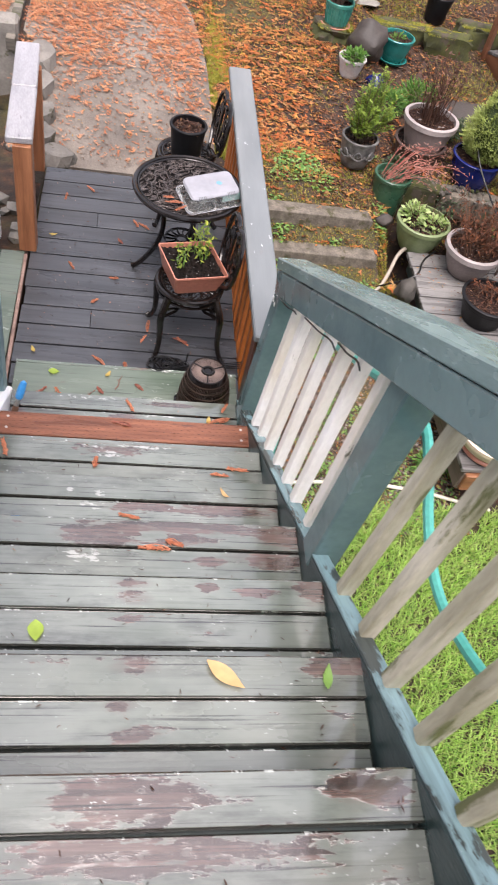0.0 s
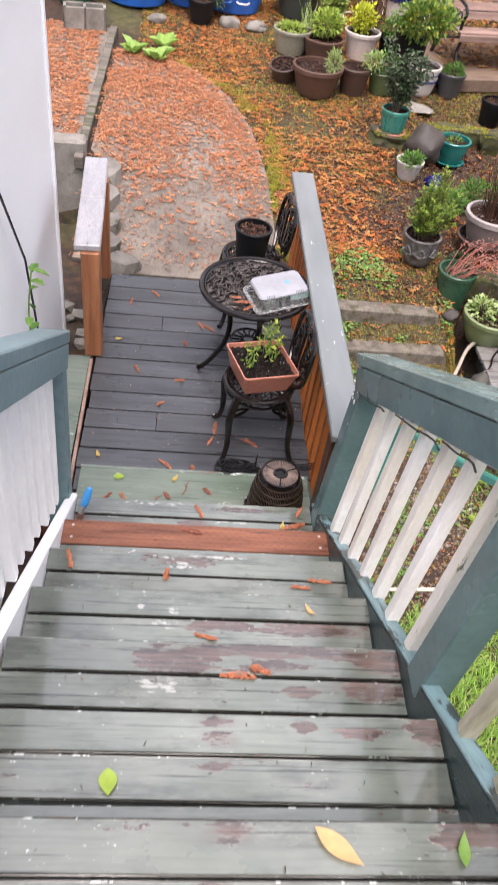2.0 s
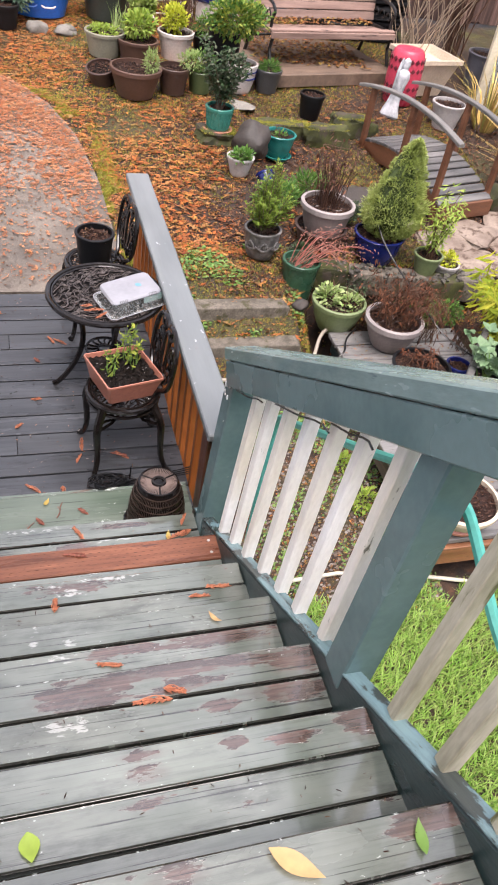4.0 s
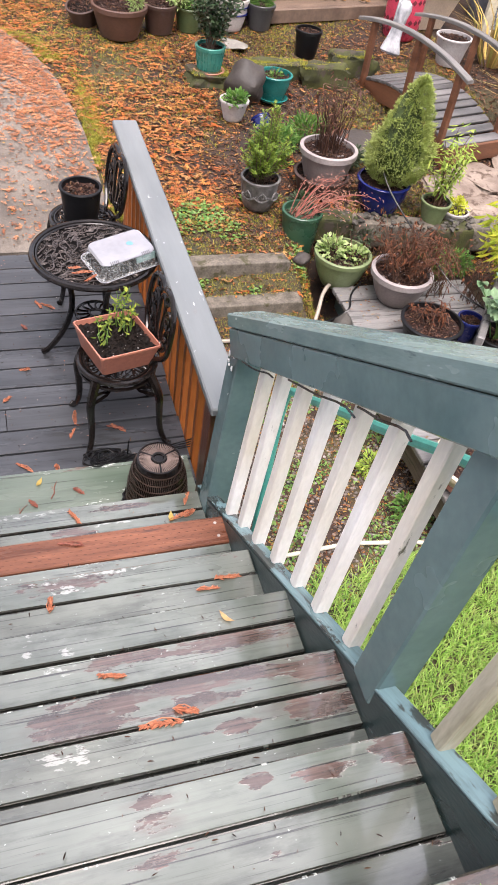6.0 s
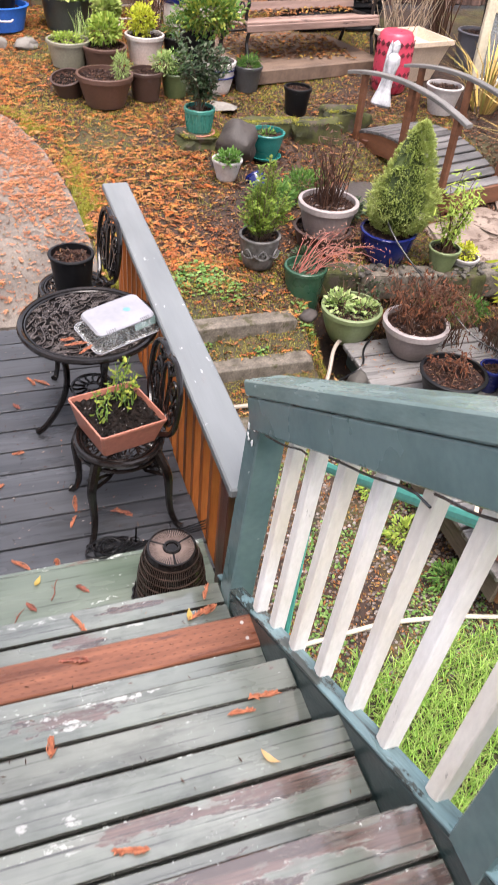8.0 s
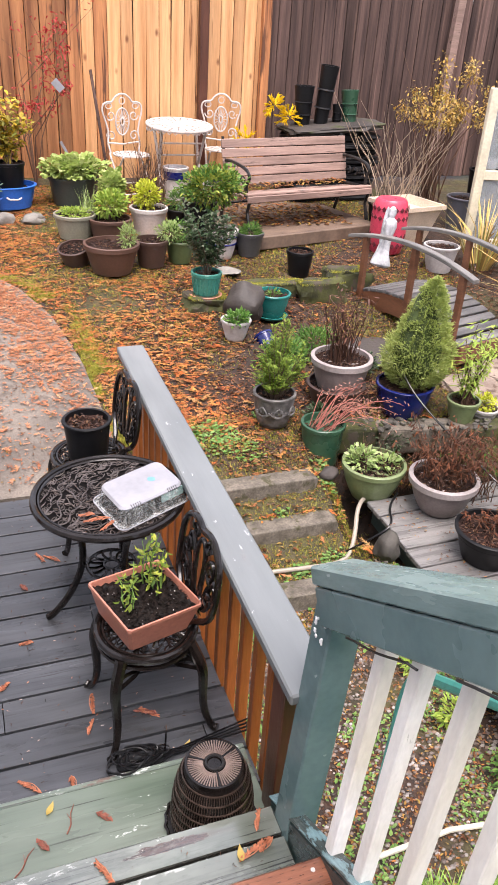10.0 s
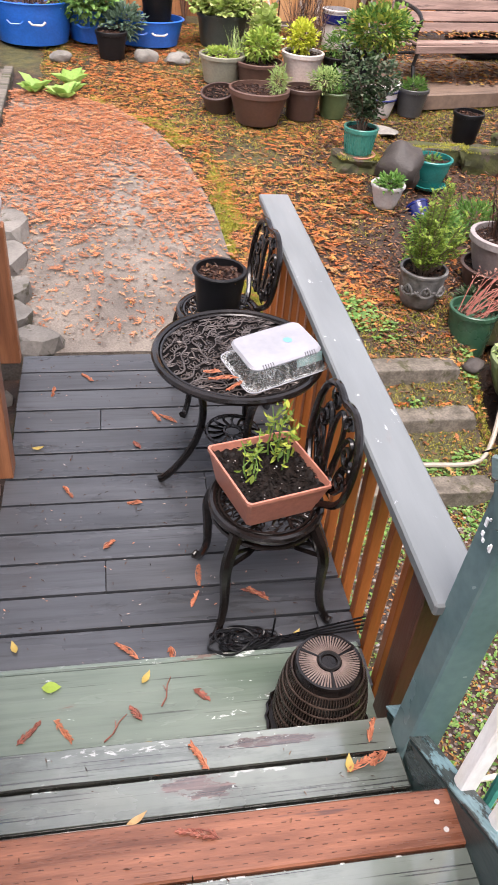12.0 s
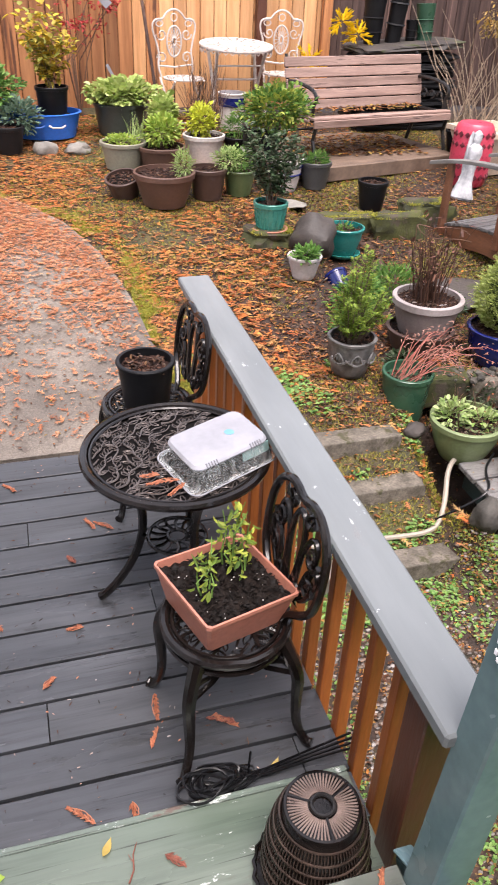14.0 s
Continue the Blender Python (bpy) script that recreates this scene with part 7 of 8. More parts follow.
# ---- red-leaved sapling with plant tags ----
rng = random.Random(63)
gs, g = Geo(), Geo()
tips = []
for i in range(9):
    a = rng.uniform(-0.6, 0.9)
    pts = [Vector((0, 0, 0)), Vector((rng.uniform(-0.1, 0.1), 0, 0.5)), Vector((rng.uniform(-0.3, 0.4), rng.uniform(-0.1, 0.1), 1.0)), Vector((rng.uniform(-0.5, 0.7), rng.uniform(-0.15, 0.15), 1.5 + rng.random() * 0.4))]
    gs.tube(pts, [0.007, 0.005, 0.0035, 0.0015], 5)
    tips += [pts[2].lerp(pts[3], t) for t in (0, 0.3, 0.6, 1)] + [pts[1].lerp(pts[2], 0.6)]
for p in tips:
    for k in range(rng.choice((2, 6, 16, 24))):
        g.leaf(p + Vector((rng.gauss(0, 0.05), rng.gauss(0, 0.05), rng.gauss(0, 0.045))), (rng.uniform(-1, 1), rng.uniform(-1, 1), rng.uniform(-1, 0.2)), (0, 0, 1), rng.uniform(0.03, 0.06), 0.02)
sap = plant("red_maple_sapling", "thin sapling with sparse dark red leaves and white tags", (0.1, 10.15, G(0.1, 10.15)), g, gs, leafy("dark_red_leaves", (0.45, 0.03, 0.04), (0.6, 0.1, 0.09), (0.3, 0.02, 0.03), thin=0.3), DRYSTEM)
part("tag", Geo().box((0.12, 0.004, 0.075), ch=0.0015), WHITE_LID, sap, "white plastic plant tag", m=pose(0.27, -0.15, 1.02, 0, 48, 0))
part("tag", Geo().box((0.11, 0.004, 0.1), ch=0.0015), WHITE_LID, sap, "square white plastic plant tag", m=pose(-0.72, -0.15, 1.05, 0, 45, 0))
part("tag", Geo().box((0.16, 0.004, 0.028), ch=0.0015), WHITE_LID, sap, "narrow white plant tag", m=pose(0.3, -0.15, 0.42, 0, 62, 0))
tagged(part("garden_stake", Geo().tube([(0, 0, 0), (-0.12, 0.28, 1.15)], 0.016, 6), FENCE_DARK, m=pose(0.88, 10.1, G(0.88, 10.1))), "dark wooden stake leaning on the fence", "stake")


# ---- white ironwork set against the fence ----
def openwork(r, n, thick):
    """A cast disc: rim, hub, a middle ring and petal-shaped bars with gaps between them."""
    g = Geo()
    for a, b in ((0.9 * r, r), (0.52 * r, 0.6 * r)):
        g.lathe([(a, 0.0), (b, 0.0), (b + 0.003, thick * 0.5), (b, thick), (a, thick), (a, 0.0)], 44)
        g.f = g.f[:-2]
    g.lathe([(0.003, 0), (0.2 * r, 0), (0.2 * r, thick), (0.003, thick)], 20)
    for k in range(n):
        a = 2 * math.pi * k / n
        for lo, hi, w in ((0.58, 0.93, 0.19), (0.18, 0.54, 0.12)):
            pts = [(lo * r, -0.2 * w * r), (0.5 * (lo + hi) * r, -0.5 * w * r), (hi * r, -0.32 * w * r), (hi * r, 0.32 * w * r), (0.5 * (lo + hi) * r, 0.5 * w * r), (lo * r, 0.2 * w * r)]
            v = [(x * math.cos(a) - y * math.sin(a), x * math.sin(a) + y * math.cos(a), z) for z in (0.001, thick - 0.001) for x, y in pts]
            g.add(v, [tuple(range(6))[::-1], tuple(range(6, 12))] + [(i, (i + 1) % 6, 6 + (i + 1) % 6, 6 + i) for i in range(6)])
    return g


def white_chair(at, rz):
    t = thing("garden_chair", "ornate white painted iron chair against the fence", "chair", at, rz, "white garden chairs")
    h = 0.43
    seat = part("seat", openwork(0.19, 14, 0.014), WHITE_METAL, t, smooth=True, m=pose(0, 0, h))
    half = [(-0.16, 0.15, h), (-0.185, 0.17, h + 0.1), (-0.165, 0.18, h + 0.2), (-0.19, 0.19, h + 0.3), (-0.225, 0.2, h + 0.4), (-0.215, 0.2, h + 0.47), (-0.16, 0.2, h + 0.49), (-0.115, 0.2, h + 0.485), (-0.085, 0.2, h + 0.53), (-0.04, 0.2, h + 0.56)]
    hoop = [Vector(p) for p in half + [(0, 0.2, h + 0.567)] + [(-p, q, z) for p, q, z in half[::-1]]]
    for _ in range(2):
        fine = [hoop[0]]
        for p, q in zip(hoop, hoop[1:]):
            fine += [p.lerp(q, 0.25), p.lerp(q, 0.75)]
        hoop = fine + [hoop[-1]]
    part("back_hoop", Geo().tube(hoop, 0.0095, 6), WHITE_METAL, t, smooth=True)
    oval = [(0.075 * math.cos(2 * math.pi * i / 24), 0.2, h + 0.3 + 0.13 * math.sin(2 * math.pi * i / 24)) for i in range(24)]
    g = Geo().tube(oval, 0.009, 6, True)
    g.tube([(0.02 * math.cos(2 * math.pi * i / 12), 0.2, h + 0.3 + 0.035 * math.sin(2 * math.pi * i / 12)) for i in range(12)], 0.01, 5, True)
    for i in range(18):
        a = 2 * math.pi * i / 18
        g.tube([(0.022 * math.cos(a), 0.2, h + 0.3 + 0.04 * math.sin(a)), (0.075 * math.cos(a), 0.2, h + 0.3 + 0.13 * math.sin(a))], 0.005, 4, caps=False)
    part("back_medallion", g, WHITE_METAL, t, "oval sunburst medallion")
    for s in (-1, 1):
        for z0, k in ((0.16, 1), (0.36, -1)):
            pts = []
            for i in range(16):
                a = i * 0.5
                r = 0.055 * (1 - i / 20)
                pts.append((s * (0.13 + r * math.cos(a)), 0.2, h + z0 + k * r * math.sin(a)))
            part("scroll", Geo().tube(pts, 0.007, 5), WHITE_METAL, t, smooth=True)
    part("back_rail", Geo().tube([(-0.18, 0.18, h + 0.1), (0, 0.2, h + 0.08), (0.18, 0.18, h + 0.1)], 0.009, 6), WHITE_METAL, t, smooth=True)
    part("back_scroll", Geo().tube([(0.032 * math.cos(2 * math.pi * i / 14), 0.2, h + 0.5 + 0.032 * math.sin(2 * math.pi * i / 14)) for i in range(14)], 0.006, 5, True), WHITE_METAL, t, smooth=True)
    for s in (-1, 1):
        part("back_scroll", Geo().tube([(s * (0.15 + 0.035 * math.cos(2 * math.pi * i / 14)), 0.2, h + 0.45 + 0.025 * math.sin(2 * math.pi * i / 14)) for i in range(14)], 0.006, 5, True), WHITE_METAL, t, smooth=True)
    for s in (-1, 1):
        part("leg", Geo().tube([(s * 0.17, 0.16, h), (s * 0.17, 0.02, h * 0.6), (s * 0.175, -0.16, 0.0)], 0.011, 6), WHITE_METAL, t, smooth=True)
        part("leg", Geo().tube([(s * 0.15, -0.13, h), (s * 0.16, 0.0, h * 0.62), (s * 0.175, 0.2, 0.0)], 0.011, 6), WHITE_METAL, t, smooth=True)
    for y, z in ((-0.13, 0.06), (0.14, 0.12)):
        part("stretcher", Geo().tube([(-0.172, y, z), (0.172, y, z)], 0.009, 6), WHITE_METAL, t, smooth=True)
    return t


white_chair((1.05, 9.74, G(1.05, 9.74)), 14)
white_chair((2.16, 10.1, G(2.16, 10.1)), -10)
t = thing("garden_table", "round white painted iron table with openwork edge", "table", (1.62, 9.95, G(1.62, 9.95)))
part("tabletop", openwork(0.36, 22, 0.022), WHITE_METAL, t, "pierced petal pattern", m=pose(0, 0, 0.705, 4.5))
for k in range(34):
    a0, a1 = 2 * math.pi * k / 34, 2 * math.pi * (k + 1) / 34
    part("scallop", Geo().tube([(0.35 * math.cos(a0), 0.35 * math.sin(a0), 0.69), (0.352 * math.cos((a0 + a1) / 2), 0.352 * math.sin((a0 + a1) / 2), 0.66), (0.35 * math.cos(a1), 0.35 * math.sin(a1), 0.69)], 0.006, 4), WHITE_METAL, t)
for sx in (-1, 1):
    for sy in (-1, 1):
        part("leg", Geo().tube([(sx * 0.24, sy * 0.2, 0.69), (sx * 0.22, sy * 0.02, 0.35), (sx * 0.25, -sy * 0.2, 0.0)], 0.016, 6), WHITE_METAL, t, smooth=True)
for z, y in ((0.55, -0.13), (0.42, -0.05), (0.12, -0.14)):
    part("stretcher", Geo().tube([(-0.23, y, z), (0.23, y, z)], 0.01, 6), WHITE_METAL, t, smooth=True)
pail = thing("pail", "white plastic pail with a blue band under the white table", "pail", (1.52, 9.7, G(1.52, 9.7)))
part("body", pot_geo(0.13, 0.34, 0.86, 0.02), POT_WHITE, pail, smooth=True)
part("band", Geo().lathe([(0.124, 0.22), (0.132, 0.22), (0.136, 0.3), (0.128, 0.3)], 28), POT_BLUE, pail, "blue printed band", smooth=True)
part("bail", Geo().tube([(-0.135, 0, 0.31), (-0.12, -0.1, 0.25), (0, -0.15, 0.22), (0.12, -0.1, 0.25), (0.135, 0, 0.31)], 0.004, 5), IRON, pail, "thin wire handle", smooth=True)


# ---- bench on its platform ----
plat = thing("bench_platform", "low timber platform with a pale front board", "platform", (2.4, 8.83, 0), 14)
part("platform_top", Geo().box((1.62, 1.16, 0.04), ch=0.006), mat("dark_dirty_platform_boards", (0.085, 0.056, 0.04), (0.2, 0.135, 0.095), 4, 0.7, 0.1, 0.4, 30, (1, 6, 1)), plat, m=pose(0, 0.0, 0.375))
part("front_board", Geo().box((1.62, 0.05, 0.12), ch=0.006), bpy.data.materials["dark_dirty_platform_boards"], plat, m=pose(0, -0.6, 0.335))
for x in (-0.7, 0.7):
    part("bearer", Geo().box((0.1, 0.85, 0.16), ch=0.006), TIMBER, plat, m=pose(x, 0, 0.285))
bench = thing("garden_bench", "weathered slatted wooden bench with black cast iron ends", "bench", (2.53, 8.7, 0.395), 12.4)
BW = 1.5
for i in range(5):
    y, z = 0.2 + 0.02 * i, 0.37 + 0.085 * i
    part("back_slat", Geo().box((BW, 0.022, 0.079), ch=0.005), BENCH_WOOD, bench, m=pose(rnd(-0.006, 0.006), y, z, -14 + rnd(-1.5, 1.5)))
for i in range(5):
    part("seat_slat", Geo().box((BW, 0.072, 0.022), ch=0.005), BENCH_WOOD, bench, m=pose(rnd(-0.006, 0.006), -0.2 + 0.08 * i, 0.32 - 0.012 * i + 0.01 * (i == 0)))
part("front_slat", Geo().box((BW, 0.022, 0.06), ch=0.005), BENCH_WOOD, bench, m=pose(0, -0.245, 0.29))
for s in (-1, 1):
    x = s * (BW / 2 - 0.03)
    e = part("iron_end", Geo().tube([(x, 0.315, 0.77), (x, 0.25, 0.5), (x, 0.19, 0.3), (x, 0.24, 0.16), (x, 0.3, 0.0)], [0.014, 0.017, 0.019, 0.017, 0.02], 7).tube([(x, 0.2, 0.305), (x, -0.2, 0.315), (x, -0.24, 0.28), (x, -0.2, 0.16), (x, -0.26, 0.0)], [0.017, 0.017, 0.018, 0.016, 0.02], 7), IRON, bench, "black cast iron end frame", smooth=True)
    part("arm_rest", Geo().tube(soft([(x, 0.27, 0.56), (x, 0.17, 0.575), (x, 0.0, 0.57), (x, -0.17, 0.545), (x, -0.22, 0.48), (x, -0.17, 0.43), (x, -0.17, 0.315)]), 0.016, 7), IRON, e, smooth=True)
    for k in range(3):
        pts = [(x, -0.1 + 0.11 * k + 0.05 * math.cos(a * 0.6) * (1 - a / 12), 0.43 + 0.06 * math.sin(a * 0.6) * (1 - a / 12)) for a in range(10)]
        part("scroll", Geo().tube(pts, 0.008, 5), IRON, e, smooth=True)
part("stretcher", Geo().tube([(-BW / 2 + 0.03, 0.21, 0.17), (BW / 2 - 0.03, 0.21, 0.17)], 0.012, 6), IRON, bench, smooth=True)

# ---- clutter behind the bench ----
stack = thing("crate_stack", "stack of ribbed black plastic trays against the dark fence", "crate", (3.3, 9.75, G(3.45, 9.75)), 4)
for i in range(9):
    part("tray", Geo().rock((0, 0, 0), (0.52 + rnd(-0.015, 0.015), 0.31, 0.04), i, 0.12, 4, 0.3), POT_BLACK, stack, m=pose(rnd(-0.01, 0.01), rnd(-0.01, 0.01), 0.035 + 0.08 * i))
part("lid_board", Geo().rock((0, 0, 0), (0.56, 0.34, 0.035), 4, 0.16, 4, 0.3), DARK_STONE, stack, "warped dark grey lid", smooth=True, m=pose(0, 0, 0.755, 0, -4, 0))
for x, r, h, m_, lab, rx in ((3.2, 0.11, 0.42, POT_BLACK, "tall black plastic pots stacked upside down", 0), (3.42, 0.1, 0.62, POT_BLACK, "leaning tower of black nursery pots", 4), (3.62, 0.06, 0.22, POT_BLACK, "small black pot on the tray stack", 0), (3.78, 0.1, 0.36, POT_DKGREEN, "stack of dark green nursery pots", -3)):
    t = thing("pot_stack", lab, "plant pot", m=pose(x - 0.22, 9.8, G(3.45, 9.75) + 0.75 + (3.45 - x) * -0.05, rx, rx, 0), group="stacked pots")
    part("stack_body", Geo().lathe([(r * 0.75, 0), (r * 0.8, h * 0.3), (r, h * 0.31), (r * 0.82, h * 0.33), (r * 0.86, h * 0.6), (r, h * 0.61), (r * 0.86, h * 0.63), (r, h), (r * 0.9, h), (r * 0.85, h - 0.04)], 26), m_, t, smooth=True)
for x, y, z, r, s in ((2.25, 9.55, 1.02, 0.13, 70), (2.78, 9.7, 1.25, 0.14, 71), (2.62, 9.75, 1.35, 0.1, 72)):
    rng = random.Random(s)
    gs, g = Geo(), Geo()
    for i in range(12):
        a = rng.uniform(0, 6.28)
        tip = Vector((r * math.cos(a), r * math.sin(a) * 0.6, rng.uniform(-0.1, 0.12)))
        for k in range(16):
            g.leaf(tip * rng.uniform(0.1, 1), tip.normalized() + Vector((rng.uniform(-0.6, 0.6), rng.uniform(-0.6, 0.6), rng.uniform(-0.3, 0.6))), (0, 0, 1), rng.uniform(0.04, 0.07), 0.012)
    gs.tube([(0, 0, G(x, y) - z), (0.02, 0, (G(x, y) - z) / 2), (0, 0, 0)], [0.008, 0.006, 0.004], 5)
    plant("yellow_flower", "vivid yellow feathery flower head behind the bench", (x, y, z), g, gs, BRIGHTYELLOW)

rng = random.Random(73)
gs, g = Geo(), Geo()
tips = twigs(gs, (0, 0, 0), 34, 1.55, 0.62, 0.008, rng, 0.9, 0.1, 9)
for p in tips:
    if p.z > 1.0 and rng.random() < 0.6:
        for k in range(58):
            g.leaf(p + Vector((rng.gauss(0, 0.042), rng.gauss(0, 0.042), rng.gauss(-0.02, 0.045))), (rng.uniform(-1, 1), rng.uniform(-1, 1), rng.uniform(-1.2, 0.2)), (0, 0, 1), rng.uniform(0.025, 0.05), 0.018, -0.05)
plant("golden_tree", "arching shrub with golden brown autumn leaves before the dark fence", (4.2, 8.95, G(4.45, 8.95)), g, gs, GOLDEN, DRYSTEM)
rng = random.Random(74)
gs = Geo()
twigs(gs, (0, 0, 0), 46, 1.2, 0.6, 0.006, rng, 0.5, 0.25, 6)
plant("bare_canes", "pale bare twigs rising beside the bench", (3.75, 8.8, G(3.75, 8.8)), None, gs, stem_mat=leafy("pale_dry_twigs", (0.32, 0.24, 0.17), (0.42, 0.33, 0.24), (0.24, 0.17, 0.12), thin=0))

stool = thing("garden_stool", "pink-red glazed garden stool with pierced pattern", "stool", (3.21, 8.0, G(3.21, 8.0)))
part("body", Geo().lathe([(0.14, 0), (0.157, 0.02), (0.172, 0.13), (0.178, 0.26), (0.172, 0.39), (0.157, 0.485), (0.135, 0.51), (0.005, 0.52)], 32), PINK, stool, smooth=True)
# flat dark red discs paint the shade inside the holes; the body is unbroken
for row in range(5):
    for k in range(18):
        a = 2 * math.pi * (k + 0.5 * (row % 2)) / 18
        part("piercing", Geo().lathe([(0.0005, -0.006), (0.025, -0.006), (0.025, 0.001), (0.0005, 0.002)], 4), mat("dark_hole_shadow", (0.1, 0.01, 0.02), (0.16, 0.02, 0.03)) if row + k == 0 else bpy.data.materials["dark_hole_shadow"], stool, m=Matrix.Rotation(a, 4, 'Z') @ pose(0.175, 0, 0.09 + 0.085 * row, 0, 90, 0))
# draped statue, one plain shape
g = Geo().lathe([(0.1, 0.0), (0.115, 0.02), (0.1, 0.07), (0.075, 0.14), (0.062, 0.22), (0.066, 0.3), (0.08, 0.37), (0.07, 0.42), (0.034, 0.45), (0.044, 0.485), (0.042, 0.525), (0.01, 0.55)], 28, wob=0.16)
for sx_, lean_ in ((-1, 0.05), (1, -0.02)):
    g.rock((sx_ * 0.085 + lean_, 0.04, 0.36), (0.034, 0.03, 0.18), 9, 0.25, 3)
tagged(part("statue", g, STATUE_WHITE, smooth=True, m=pose(3.0, 7.68, G(3.0, 7.68), 0, 7, 20) @ Matrix.Scale(1.0, 4) @ Matrix.Diagonal((0.8, 0.8, 1.0, 1.0))), "weathered white plaster garden statue", "statue")
big = thing("large_planter", "large cream plastic planter tapering to its base", "planter", (3.56, 8.3, G(3.56, 8.3)), 12)
g = Geo()
for a, z in ((0.16, 0.0), (0.25, 0.33), (0.28, 0.34), (0.28, 0.38), (0.255, 0.38), (0.23, 0.3)):
    g.v += [(-a, -a, z), (a, -a, z), (a, a, z), (-a, a, z)]
g.f = [(i * 4 + j, i * 4 + (j + 1) % 4, i * 4 + 4 + (j + 1) % 4, i * 4 + 4 + j) for i in range(5) for j in range(4)] + [(20, 21, 22, 23)]
part("body", g, CREAM, big)
pot("round pale pot beyond the bridge", (3.52, 7.5, G(3.52, 7.5)), 0.16, 0.25, POT_GREY, REDSOIL, taper=0.7)
pot("dark bucket beside the bench", (3.45, 8.62, G(3.45, 8.62)), 0.13, 0.26, POT_BLACK)
for x, y, n, s in ((3.98, 7.5, 90, 75), (4.5, 7.0, 70, 76), (3.9, 6.6, 40, 78)):
    rng = random.Random(s)
    g = Geo()
    for i in range(n):
        a = rng.uniform(0, 6.28)
        g.blade((0.1 * math.cos(a), 0.1 * math.sin(a), 0), (0.5 * math.cos(a), 0.5 * math.sin(a), rng.uniform(0.7, 1.8)), rng.uniform(0.4, 0.85), rng.uniform(0.012, 0.024), rng.uniform(0.05, 0.5))
    plant("iris_clump", "clump of straw-yellow sword-shaped iris leaves", (x, y, G(x, y)), g, None, STRAW)
for x, y, r, h, m_ in ((4.9, 8.9, 0.2, 0.5, POT_BLACK), (4.95, 8.95, 0.1, 0.75, POT_BLACK), (4.4, 8.5, 0.2, 0.35, plastic("slate_plastic", (0.13, 0.13, 0.15)))):
    pot("dark plastic container beside the golden shrub", (x, y, G(x, y)), r, h, m_, taper=0.85)
pot("small white pot on a dark container", (4.86, 8.82, G(4.9, 8.9) + 0.5), 0.07, 0.12, POT_WHITE, taper=0.8)

# leaning cream framed window
CREAM_WOOD = mat("flaking_cream_frame_paint", (0.6, 0.54, 0.4), (0.76, 0.7, 0.54), 4.0, 0.5, 0.1, 0.3, 40, spots=(0.3, 0.24, 0.16), spot_at=0.66, spot_scale=5)
win = thing("old_window", "cream painted wooden window frame leaning at the garden side", "window frame", (4.5, 7.95, G(4.5, 7.95)), -12)
for x in (-0.35, 0.35):
    part("stile", Geo().box((0.09, 0.06, 1.5), ch=0.006), CREAM_WOOD, win, m=pose(x, 0, 0.75))
for z in (0.05, 0.72, 1.45):
    part("cross_rail", Geo().box((0.62, 0.055, 0.09), ch=0.006), CREAM_WOOD, win, m=pose(0, 0, z))
gl, _, gb = shader("dusty_window_glass")
gb.inputs["Base Color"].default_value = (0.6, 0.65, 0.68, 1)
gb.inputs["Roughness"].default_value = 0.15
gb.inputs["Transmission Weight"].default_value = 0.7
for z in (0.38, 1.08):
    part("pane", Geo().box((0.62, 0.008, 0.6), ch=0.002), gl, win, "dusty glass pane", m=pose(0, 0, z))


